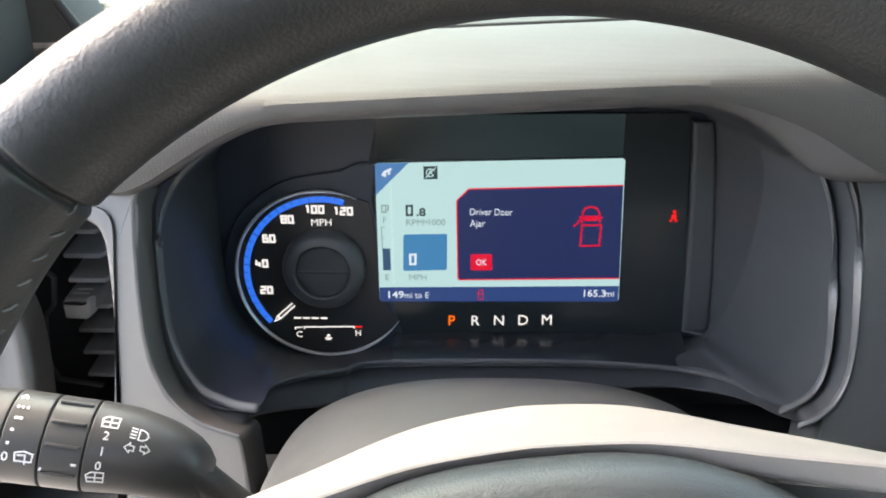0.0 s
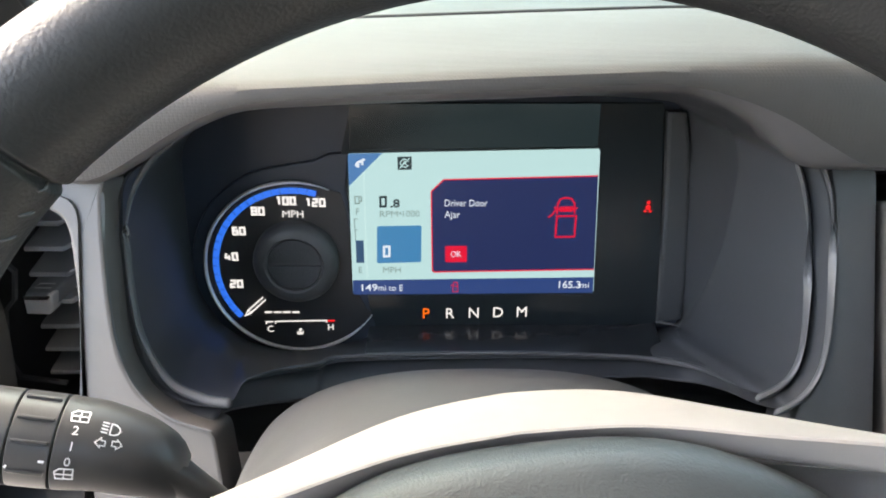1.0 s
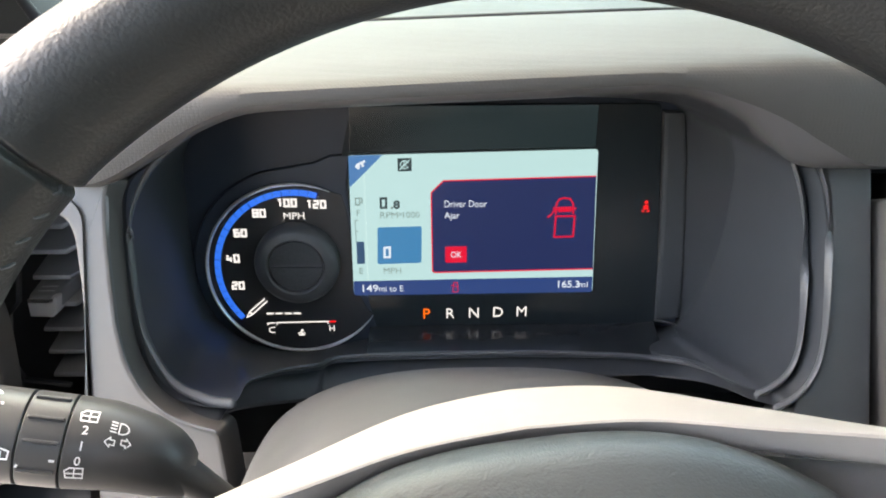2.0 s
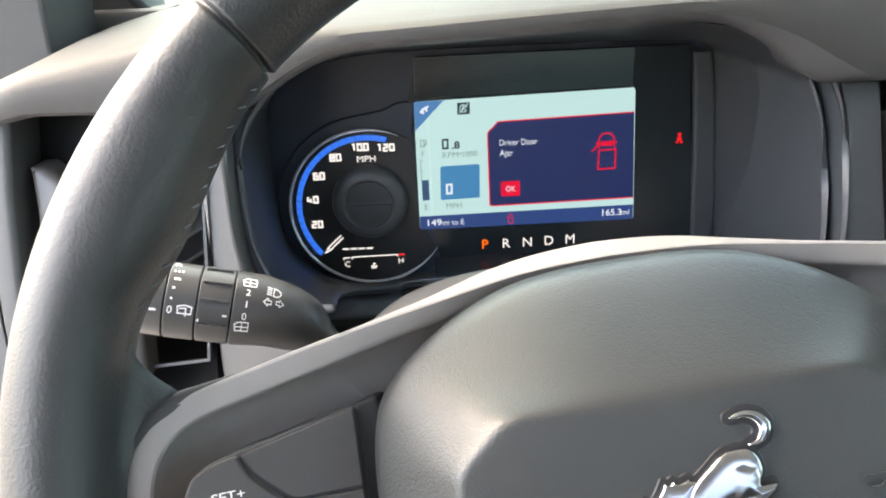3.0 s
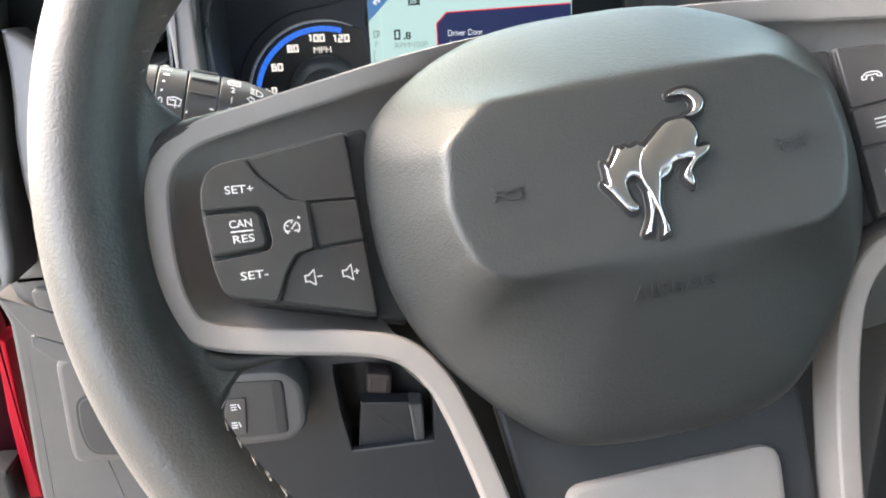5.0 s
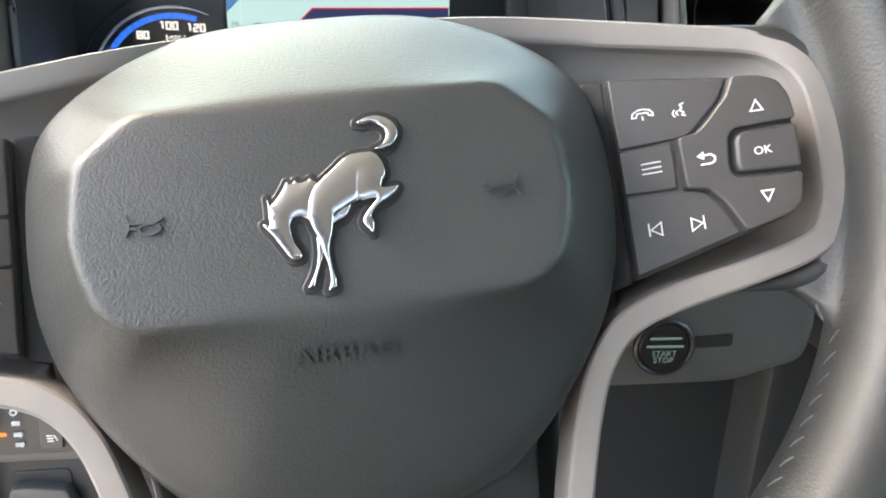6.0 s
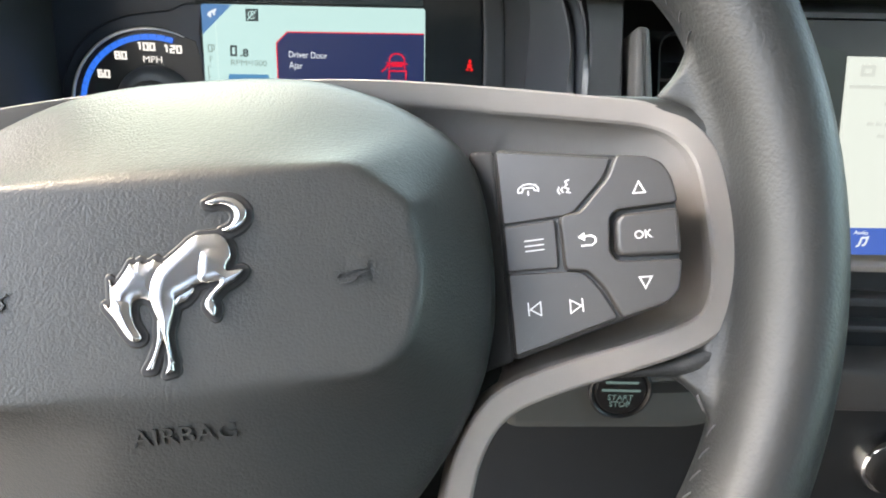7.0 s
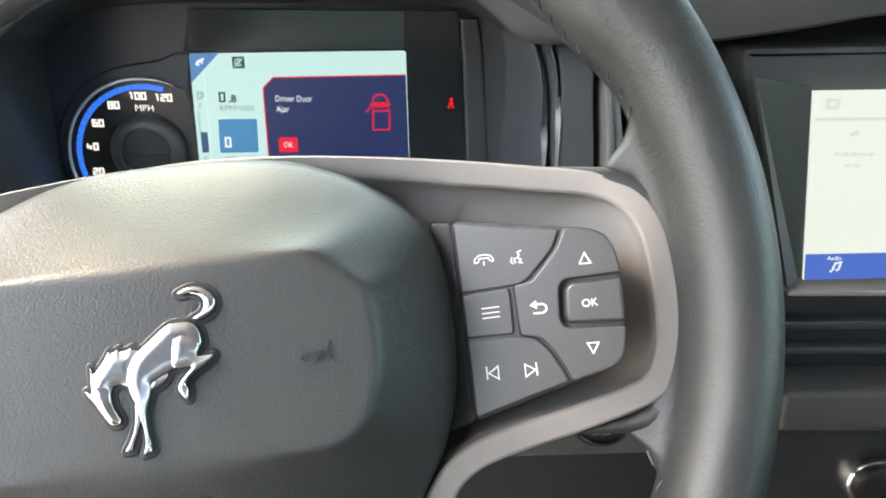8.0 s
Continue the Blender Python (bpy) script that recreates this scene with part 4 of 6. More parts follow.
P0 = facing(0.0)
post = [(0.1084, 0.7290), (0.1115, 0.6915), (0.1134, 0.6550), (0.1150, 0.6160), (0.1160, 0.5955), (0.1320, 0.5966), (0.1310, 0.6300), (0.1285, 0.6700), (0.1248, 0.7050), (0.1205, 0.7290)]
part("lens_post", mesh_of("lens_post", *plate(post, P0, -0.004, 0.0026, 0.0022)), POST, cluster, "dark grey upright edge beside the display")
GC = (-0.1090, 0.6322)
lens = [(-0.0790, 0.7040), (-0.0720, 0.7330), (0.1070, 0.7335), (0.1172, 0.5935), (-0.060, 0.5880), (-0.0690, 0.6010)]
part("display_lens", mesh_of("display_lens", *plate(rounded(lens, 0.002), P0, -0.004, 0.0004, 0.0002)), LENS, cluster, "glossy black display lens")
# No lamp here: the strip's glow paints the reflection above the display.
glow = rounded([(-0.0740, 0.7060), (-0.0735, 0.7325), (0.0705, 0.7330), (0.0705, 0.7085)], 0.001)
part("lens_upper_band", mesh_of("lens_upper_band", *plate(glow, P0, 0.0002, 0.0008, 0.0001)), L_DIM, cluster, "dark strip above the display, its faint glow imitating a lens reflection")

# speedometer housing
house = arc(GC, 0.0640, 100, 318, 60) + [(-0.0600, 0.5890), (-0.0640, 0.6050), (-0.0770, 0.6800), (-0.0740, 0.7045), (-0.0860, 0.7036), (-0.0960, 0.6990)]
part("gauge_housing", mesh_of("gauge_housing", *plate(house, P0, -0.004, 0.0005, 0.0012)), BACKING, cluster, "dark speedometer housing")
face = arc(GC, 0.0545, 66, 326, 60) + [(-0.0665, 0.6035), (-0.0720, 0.6150), (-0.0775, 0.6700), (-0.0800, 0.6800)]
gauge = part("speedometer", mesh_of("speedometer", *plate(face, P0, 0.0, 0.0012, 0.0002)), L_FACE, cluster, "black speedometer face lit in blue and white")
P1 = facing(-0.0012)


def gp(name, vf, mat, label=""):
    return part(name, mesh_of(name, *vf, smooth=False), mat, gauge, label)


ringv = []
for i in range(91):
    a = radians(66 + 260 * i / 90)
    c = np.array((GC[0] + 0.0551 * math.cos(a), -0.0024, GC[1] + 0.0550 * math.sin(a)))
    o = np.array((math.cos(a), 0, math.sin(a)))
    k = min(1.0, 0.2 + min(i, 90 - i) / 12)
    ringv.append([c + np.array((0, -0.0012, 0)) + o * 0.0011 * k * math.cos(p) + np.array((0, 0.0014 * k * math.sin(p), 0)) for p in (2 * math.pi * j / 10 for j in range(10))])
part("chrome_ring", mesh_of("chrome_ring", *loft(ringv, True, True, True)), material("ring_silver", (0.80, 0.81, 0.83), 0.34, metal=0.55, vary=0.04, scale=200), gauge, "thin chrome arc")
HUB_PLASTIC = material("hub_plastic", (0.060, 0.060, 0.062), 0.42, vary=0.1, scale=150)
gp("speed_band", plate(band(GC, 0.0474, 0.0512, 73, 222), P1, 0.0, 0.0003, 0.00005), L_BLUE, "glowing blue speed band")
ticks = []
for k in range(0, 25):
    a = 222 - 149 * k / 24
    r0 = 0.0474 if k % 4 == 0 else 0.0486
    ticks.append([(GC[0] + r * math.cos(radians(a)), GC[1] + r * math.sin(radians(a))) for r in (r0, 0.0512)])
gp("tick_marks", ribbon(ticks, 0.0005, P1, 0.0003, 0.0006), lit("tick_navy", (0.005, 0.03, 0.25), 1.0))
DIGIT = {"0": [[(0, 0), (1, 0), (1, 2), (0, 2), (0, 0)]], "1": [[(0.2, 2), (0.7, 2), (0.7, 0)]], "2": [[(0, 2), (1, 2), (1, 1.1), (0, 0.9), (0, 0), (1, 0)]],
         "4": [[(0.1, 2), (0, 0.7), (1, 0.7)], [(0.8, 1.4), (0.8, 0)]], "6": [[(1, 2), (0, 2), (0, 0), (1, 0), (1, 1.1), (0, 1.1)]], "8": [[(0, 0), (1, 0), (1, 2), (0, 2), (0, 0)], [(0, 1), (1, 1)]]}


def block_figures(body, x, z, step=0.0043, w=0.0026, h=0.0021):
    """Square-cut figures, centred at x, z."""
    lines = []
    for k, ch in enumerate(body):
        x0 = x + (k - (len(body) - 1) / 2) * step - w / 2
        lines += [[(x0 + a * w, z + (b - 1) * h) for a, b in l] for l in DIGIT[ch]]
    return ribbon(lines, 0.00125, P1, 0.0, 0.0003)


for s, x, z in (("20", -0.1470, 0.6214), ("40", -0.1484, 0.6395), ("60", -0.1424, 0.6561), ("80", -0.1300, 0.6687), ("100", -0.1130, 0.6751), ("120", -0.0955, 0.6741)):
    gp("speed_figure", block_figures(s, x, z), L_WHITE)
gp("unit_letters", lettering("MPH", 0.0062, (-0.1091, 0.6669), P1, 0.0, 0.0003, width=0.0125), L_WHITE)
gp("needle", ribbon([[(-0.1296, 0.6112), (-0.1394, 0.6022), (-0.1430, 0.6004), (-0.1410, 0.6040), (-0.1310, 0.6128)], [(-0.1394, 0.6022), (-0.1410, 0.6040)]], 0.0008, P1, 0.0012, 0.0022), L_WHITE, "white needle at zero")
gp("gear_dashes", merge(*[plate([(x, 0.6014), (x + 0.0044, 0.6014), (x + 0.0044, 0.6026), (x, 0.6026)], P1, 0.0, 0.0003, 0.00005) for x in (-0.1309, -0.1252, -0.1195, -0.1138)]), L_WHITE)
gp("temperature_scale", merge(ribbon([[(-0.1306, 0.5938), (-0.1306, 0.5952), (-0.1262, 0.5954)], [(-0.1248, 0.5940), (-0.1248, 0.5956), (-0.0925, 0.5962), (-0.0925, 0.5946)]], 0.0008, P1, 0, 0.0003)), L_WHITE)
gp("hot_mark", plate([(-0.0916, 0.5955), (-0.0874, 0.5956), (-0.0874, 0.5966), (-0.0916, 0.5965)], P1, 0, 0.0003, 0.00005), L_RED, "red hot mark")
gp("cold_letter", lettering("C", 0.0062, (-0.1283, 0.5904), P1, 0, 0.0003), L_WHITE)
gp("hot_letter", lettering("H", 0.0058, (-0.0901, 0.5915), P1, 0, 0.0003), L_WHITE)
gp("coolant_symbol", ribbon([[(-0.1098, 0.5905), (-0.1098, 0.5880)], [(-0.1098, 0.5902), (-0.1084, 0.5902)], [(-0.1098, 0.5893), (-0.1086, 0.5893)], [(-0.1118, 0.5878), (-0.1104, 0.5882), (-0.1090, 0.5876), (-0.1072, 0.5882)], [(-0.1114, 0.5868), (-0.1078, 0.5868)]], 0.0007, P1, 0, 0.0003), L_WHITE)
DC = (-0.1088, 0.6370)
cap = [(0.0262, 0.0), (0.0258, 0.0045), (0.0245, 0.0072), (0.0215, 0.0090), (0.0178, 0.0096), (0.0168, 0.0090), (0.0164, 0.0062)]
part("dial_hub", mesh_of("dial_hub", *lathe(cap, lambda a, b, h: (DC[0] + a, -0.0012 - h, DC[1] + b), 56)), HUB_PLASTIC, gauge, "black domed dial hub")
for s in (1, -1):
    half = [(DC[0] + 0.0158 * math.cos(t), DC[1] + s * (0.0009 + 0.0149 * math.sin(t))) for t in np.linspace(0.0, math.pi, 24)]
    part("hub_insert", mesh_of("hub_insert", *plate(half, facing(-0.0012), 0.0060, 0.0072, 0.0004)), material("grained_insert", (0.042, 0.042, 0.044), 0.6, vary=0.35, scale=700, bump=0.6, bump_scale=1500), gauge)

# ---- colour display ----
P2 = facing(-0.0013)


def dp(name, vf, mat, label=""):
    return part(name, mesh_of(name, *vf, smooth=False), mat, display, label)


edge = [(-0.0735, 0.6144), (0.0735, 0.6158), (0.0746, 0.6168), (0.0720, 0.7060), (0.0708, 0.7072), (-0.0738, 0.7040), (-0.0748, 0.7030), (-0.0752, 0.6154)]
display = part("display", mesh_of("display", *plate(edge, P2, 0.0, 0.0003, 0.0001), smooth=False), L_PAPER, cluster, "bright pale display with warning card")
dp("status_bar", plate([(-0.0738, 0.61435), (0.0736, 0.6157), (0.0742, 0.6165), (0.0740, 0.6262), (-0.0750, 0.6240), (-0.0751, 0.6156)], P2, 0.0003, 0.0005, 0.00005), L_NAVY2, "navy status bar")
dp("corner_flag", plate([(-0.0748, 0.6845), (-0.0548, 0.7043), (-0.0738, 0.7040), (-0.0748, 0.7028)], P2, 0.0003, 0.0005, 0.00005), L_STEEL2, "blue corner flag")
dp("flag_mark", merge(ribbon([[(-0.0706, 0.6966), (-0.0694, 0.6986), (-0.0666, 0.7000), (-0.0650, 0.7008)], [(-0.0690, 0.6984), (-0.0690, 0.6958)], [(-0.0668, 0.6998), (-0.0664, 0.6972)]], 0.0014, P2, 0.0005, 0.0007)), L_TEXT)
dp("left_card_line", ribbon([[(-0.0660, 0.6930), (-0.0660, 0.6250)]], 0.0009, P2, 0.0003, 0.0004), L_PAPER2)
dp("warning_card", plate([(-0.0258, 0.6300), (0.0738, 0.6318), (0.0718, 0.6912), (-0.0190, 0.6887), (-0.0264, 0.6812)], P2, 0.0005, 0.0007, 0.00005), L_NAVY, "navy warning card edged in red")
dp("warning_edge", ribbon([[(0.0718, 0.6910), (-0.0190, 0.6885), (-0.0263, 0.6812), (-0.0257, 0.6310), (-0.0245, 0.6298), (0.0738, 0.6316)]], 0.0008, P2, 0.0007, 0.0009), L_CRIMSON)
dp("warning_text", merge(lettering("Driver Door", 0.0062, (-0.0187, 0.6742), P2, 0.0007, 0.0009, "LEFT", width=0.0255), lettering("Ajar", 0.0062, (-0.0184, 0.6670), P2, 0.0007, 0.0009, "LEFT", width=0.0092)), L_TEXT)
dp("ok_button", plate(rounded([(-0.0179, 0.6362), (-0.0046, 0.6364), (-0.0048, 0.6470), (-0.0180, 0.6468)], 0.0010), P2, 0.0007, 0.0009, 0.00005), L_CRIMSON, "crimson button")
dp("ok_text", lettering("OK", 0.0056, (-0.0113, 0.6416), P2, 0.0009, 0.0011, width=0.0066), L_TEXT)
car_icon = [[(0.0490, 0.6660), (0.0604, 0.6662), (0.0602, 0.6530), (0.0487, 0.6528), (0.0490, 0.6660)],
            [(0.0489, 0.6672), (0.0491, 0.6740), (0.0505, 0.6768), (0.0535, 0.6776), (0.0570, 0.6770), (0.0590, 0.6742), (0.0594, 0.6674)], [(0.0484, 0.6706), (0.0462, 0.6672), (0.0438, 0.6652)], [(0.0594, 0.6712), (0.0612, 0.6708)], [(0.0470, 0.6716), (0.0484, 0.6708)]]
dp("open_door_symbol", merge(ribbon(car_icon, 0.0011, P2, 0.0007, 0.0009), plate([(0.0506, 0.6686), (0.0578, 0.6688), (0.0590, 0.6706), (0.0580, 0.6722), (0.0506, 0.6720), (0.0494, 0.6704)], P2, 0.0007, 0.0009, 0.00005)), L_CRIMSON, "red car with its door open")
dp("small_door_symbol", ribbon([[(-0.0130, 0.6200), (-0.0100, 0.6200), (-0.0100, 0.6164), (-0.0130, 0.6164), (-0.0130, 0.6200)], [(-0.0128, 0.6204), (-0.0124, 0.6228), (-0.0104, 0.6228), (-0.0100, 0.6204)], [(-0.0132, 0.6212), (-0.0144, 0.6202)]], 0.0005, P2, 0.0005, 0.0007), L_CRIMSON)
dp("speed_card", plate(rounded([(-0.0597, 0.6354), (-0.0326, 0.6362), (-0.0322, 0.6600), (-0.0590, 0.6594)], 0.0014), P2, 0.0004, 0.0006, 0.00005), L_STEEL, "steel blue speed card")
dp("speed_digit", ribbon([[(-0.0552, 0.6400), (-0.0520, 0.6401), (-0.0518, 0.6464), (-0.0551, 0.6463), (-0.0552, 0.6400)]], 0.0014, P2, 0.0006, 0.0008), L_TEXT)
dp("speed_unit", lettering("MPH", 0.0058, (-0.0506, 0.6310), P2, 0.0003, 0.0005, width=0.0108), L_GREY)
dp("revs_digit", merge(ribbon([[(-0.0566, 0.6718), (-0.0534, 0.6719), (-0.0533, 0.6778), (-0.0566, 0.6777), (-0.0566, 0.6718)]], 0.0013, P2, 0.0003, 0.0005), lettering(".8", 0.0070, (-0.0480, 0.6738), P2, 0.0003, 0.0005, width=0.0056, bold=0.03)), L_INK)
dp("revs_unit", lettering("RPM", 0.0056, (-0.0518, 0.6672), P2, 0.0003, 0.0005, width=0.0106), L_GREY)
dp("revs_factor", merge(lettering("x", 0.0044, (-0.0450, 0.6682), P2, 0.0003, 0.0005), lettering("1000", 0.0056, (-0.0388, 0.6674), P2, 0.0003, 0.0005, width=0.0100)), L_GREY)
dp("range_text", merge(lettering("149", 0.0066, (-0.0710, 0.6192), P2, 0.0005, 0.0007, "LEFT", width=0.0098, bold=0.012), lettering("mi to E", 0.0058, (-0.0596, 0.6190), P2, 0.0005, 0.0007, "LEFT", width=0.0152)), L_TEXT)
dp("odometer_text", merge(lettering("165.3", 0.0066, (0.0514, 0.6212), P2, 0.0005, 0.0007, "LEFT", width=0.0134, bold=0.012), lettering("mi", 0.0056, (0.0654, 0.6210), P2, 0.0005, 0.0007, "LEFT", width=0.0056)), L_TEXT)
dp("full_letter", lettering("F", 0.0056, (-0.0703, 0.6687), P2, 0.0003, 0.0005), L_GREY)
dp("empty_letter", lettering("E", 0.0056, (-0.0700, 0.6309), P2, 0.0003, 0.0005), L_GREY)
dp("fuel_scale", ribbon([[(-0.0704, 0.6640), (-0.0724, 0.6640), (-0.0722, 0.6500)], [(-0.0722, 0.6570), (-0.0708, 0.6570)]], 0.0005, P2, 0.0003, 0.0005), L_GREY)
dp("fuel_level", plate([(-0.0722, 0.6356), (-0.0674, 0.6358), (-0.0674, 0.6502), (-0.0722, 0.6502)], P2, 0.0003, 0.0005, 0.00005), lit("fuel_blue", (0.025, 0.07, 0.16), 1.0), "dark blue fuel level, half full")
dp("fuel_pump", merge(ribbon([[(-0.0716, 0.6738), (-0.0716, 0.6780), (-0.0692, 0.6780), (-0.0692, 0.6738), (-0.0716, 0.6738)], [(-0.0688, 0.6752), (-0.0678, 0.6750), (-0.0676, 0.6772), (-0.0686, 0.6784)], [(-0.0720, 0.6737), (-0.0688, 0.6737)]], 0.0007, P2, 0.0003, 0.0005)), L_GREY)
dp("stop_start_box", plate([(-0.0460, 0.6943), (-0.0377, 0.6945), (-0.0377, 0.7024), (-0.0460, 0.7022)], P2, 0.0003, 0.0005, 0.00005), L_INK)
dp("stop_start_symbol", ribbon([arc((-0.0419, 0.6984), 0.0024, 20, 330, 16), [(-0.0450, 0.6952), (-0.0388, 0.7014)], [(-0.0430, 0.6972), (-0.0419, 0.7000), (-0.0408, 0.6972)]], 0.0006, P2, 0.0005, 0.0007), L_PAPER)

P3 = facing(-0.001)
for ch, x, z in (("P", -0.0299, 0.6011), ("R", -0.0149, 0.6012), ("N", 0.0003, 0.6015), ("D", 0.0155, 0.6019), ("M", 0.0306, 0.6023)):
    part("gear_letter", mesh_of("gear_letter", *lettering(ch, 0.0098, (x, z), P3, 0, 0.0003), smooth=False), L_AMBER if ch == "P" else L_WHITE, cluster, "amber gear letter" if ch == "P" else "white gear letter")
belt = merge(*[plate([(0.1034 + 0.0011 * math.cos(t), 0.6744 + 0.0011 * math.sin(t)) for t in np.linspace(0, 2 * math.pi, 12)[:-1]], P3, 0, 0.0003, 0.00005)],
             ribbon([[(0.1034, 0.6728), (0.1034, 0.6700)], [(0.1020, 0.6720), (0.1048, 0.6698)], [(0.1048, 0.6720), (0.1020, 0.6698)], [(0.1010, 0.6690), (0.1026, 0.6684)], [(0.1042, 0.6684), (0.1058, 0.6690)], [(0.1026, 0.6712), (0.1042, 0.6712)]], 0.0009, P3, 0, 0.0003))
part("belt_warning", mesh_of("belt_warning", *belt, smooth=False), L_RED, cluster, "lit red belt warning lamp")


# ---- dashboard ----
dash = thing("dashboard", "grey dashboard with light padded top and dark plastic body", "dashboard")

def interp(x, table):
    return float(np.interp(x, [t[0] for t in table], [t[1] for t in table]))


def eased(x, table, s=0.006):
    """The same with its corners rounded."""
    o = np.linspace(-2, 2, 17)
    w = np.exp(-o * o / 2)
    return float(sum(k * interp(x + s * q, table) for k, q in zip(w, o)) / w.sum())


LOW = [(-0.308, 0.7090), (-0.2965, 0.7090), (-0.2950, 0.7180), (-0.290, 0.7200), (-0.270, 0.7240), (-0.240, 0.7235), (-0.200, 0.7200), (-0.175, 0.7150), (-0.162, 0.7205), (-0.149, 0.7287), (-0.129, 0.7405), (-0.112, 0.7478), (-0.1006, 0.7495), (-0.0639, 0.7515), (0.0077, 0.7543), (0.0760, 0.7573),
       (0.0888, 0.7558), (0.1034, 0.7503), (0.1185, 0.7411), (0.1331, 0.7273), (0.1400, 0.7232), (0.1537, 0.7229), (0.240, 0.7246), (0.2818, 0.7309), (0.332, 0.7403), (0.45, 0.744), (0.95, 0.744)]
ROLL = [(-0.308, 0.003), (-0.18, 0.004), (0.07, 0.0055), (0.0782, 0.0040), (0.0902, 0.0050), (0.1025, 0.0060), (0.118, 0.0100), (0.134, 0.0170), (0.146, 0.0135), (0.155, 0.0080), (0.1637, 0.0035), (0.20, 0.003), (0.95, 0.003)]    # height of the smooth lower edge
CREASE = [(-0.308, 0.7300), (-0.290, 0.7410), (-0.2725, 0.7464), (-0.240, 0.7520), (-0.200, 0.7585), (-0.120, 0.7625), (-0.0633, 0.7650), (0.0072, 0.7685), (0.0775, 0.7712), (0.1337, 0.7722), (0.160, 0.7690), (0.240, 0.7640), (0.332, 0.7640), (0.95, 0.766)]
REAR = [(-0.308, 0.738), (-0.290, 0.751), (-0.276, 0.757), (-0.230, 0.769), (-0.16, 0.7735), (-0.06, 0.7770), (0.02, 0.7800), (0.112, 0.7830), (0.2, 0.783), (0.95, 0.783)]


def pad_mesh():
    xs = sorted(set([t[0] for t in LOW] + list(np.linspace(-0.308, 0.95, 150)) + list(np.linspace(-0.17, 0.16, 90))))
    rings, rolls = [], []
    for x in xs:
        zl, zc, zr = eased(x, LOW, 0.006 if x > -0.26 else 0.0015), eased(x, CREASE, 0.008), eased(x, REAR, 0.008)
        e = max(0.0, (-0.278 - x) / 0.030)                    # rounded end
        push = 0.010 * e * e
        h = zc - zl
        r = eased(x, ROLL, 0.005)
        zm = zl + r
        h = zc - zm
        rolls.append([(x, -0.050 + push, zl + 0.003), (x, -0.098 + push, zl + 0.0006), (x, -0.1050 + push, zl - 0.0002), (x, -0.1095 + push, zl + 0.10 * r), (x, -0.1130 + push, zl + 0.32 * r), (x, -0.1155 + push, zl + 0.64 * r), (x, -0.1172 + push, zm), (x, -0.1080 + push, zm + 0.001), (x, -0.050 + push, zm + 0.002)])
        rings.append([(x, 0.02, zm + 0.0015), (x, -0.060 + push, zm + 0.0005), (x, -0.1110 + push, zm - 0.0008), (x, -0.1173 + push, zm), (x, -0.1177 + push, zm + 0.12 * h), (x, -0.1179 + push, zm + 0.30 * h), (x, -0.1172 + push, zm + 0.60 * h),
                      (x, -0.1140 + push, zm + 0.85 * h), (x, -0.1095 + push, zc - 0.0004), (x, -0.1020 + push, zc + 0.0016), (x, -0.085 + push, zc + 0.0036 * (1 - e)), (x, -0.03, 0.45 * zc + 0.55 * zr + 0.003 * (1 - e)), (x, 0.018, zr + 0.0012), (x, 0.028, zr), (x, 0.031, zr - 0.003), (x, 0.032, zr - 0.030)])
    return mesh_of("dash_pad", *loft(rings, True, True, True)), mesh_of("pad_roll", *loft(rolls, True, True, True))


pad_me, roll_me = pad_mesh()
part("pad_roll", roll_me, PAD_ROLL, dash, "smooth grey rolled lower edge of the dash pad")
part("hood_liner", mesh_of("hood_liner", *plate([(-0.126, 0.7470), (-0.146, 0.7310), (-0.1700, 0.7160), (-0.1735, 0.7000), (-0.2000, 0.7000), (-0.2000, 0.7420), (-0.128, 0.7560)], facing(-0.079), -0.004, 0.0, 0.001)), DARK, dash, "dark liner below the dash pad")
part("dash_pad", pad_me, PAD, dash, "light grey textured dash pad arching over the instruments")
top = [(-0.62, 0.040), (-0.60, 0.42), (0.0, 0.55), (1.3, 0.50), (1.35, 0.040)]
part("dash_top", mesh_of("dash_top", *plate(top, lambda a, b, h: (a, b, 0.768 + h), -0.03, 0.0, 0.004)), PAD, dash, "light grey dash top below the windscreen")
# Added dark tube that draws the gap's shadow line behind the pad.
part("pad_gap_shadow", mesh_of("pad_gap_shadow", *tube([(x, 0.0335, interp(x, REAR) + 0.0004) for x in np.linspace(-0.27, 0.9, 60)], [0.0016] * 60, 8, up=(0, 0, 1))), RUBBER, dash, "dark strip added for the shadow of the gap behind the dash pad")


def lean(off=0.0):
    """Plate coordinates on the leaning dash front."""
    return lambda a, b, h: (a, -0.11 + off - 0.34 * (0.72 - b) - h * 0.947, b + h * 0.322)


# surround left of the instruments
sl = [(-0.1690, 0.7215), (-0.1727, 0.7117), (-0.1723, 0.6938), (-0.1708, 0.6745), (-0.1686, 0.6552), (-0.1650, 0.6406), (-0.1576, 0.6272), (-0.1437, 0.6162), (-0.1233, 0.6100), (-0.1180, 0.5800), (-0.1180, 0.5500), (-0.1750, 0.5500), (-0.1805, 0.6000), (-0.1813, 0.6301), (-0.1827, 0.6503), (-0.1847, 0.6745), (-0.1865, 0.6890), (-0.1876, 0.6962), (-0.1905, 0.7022), (-0.1993, 0.7069), (-0.2150, 0.7090), (-0.2150, 0.7215)]
vent_l = thing("air_vent", "black slatted air vent framed in satin silver beside the instruments", "air vent")
part("surround", mesh_of("surround", *plate(rounded(sl, 0.004), lean(0.004), -0.030, 0.0, 0.0016)), VENT_TRIM, vent_l, "satin silver upright surround")
shell = []
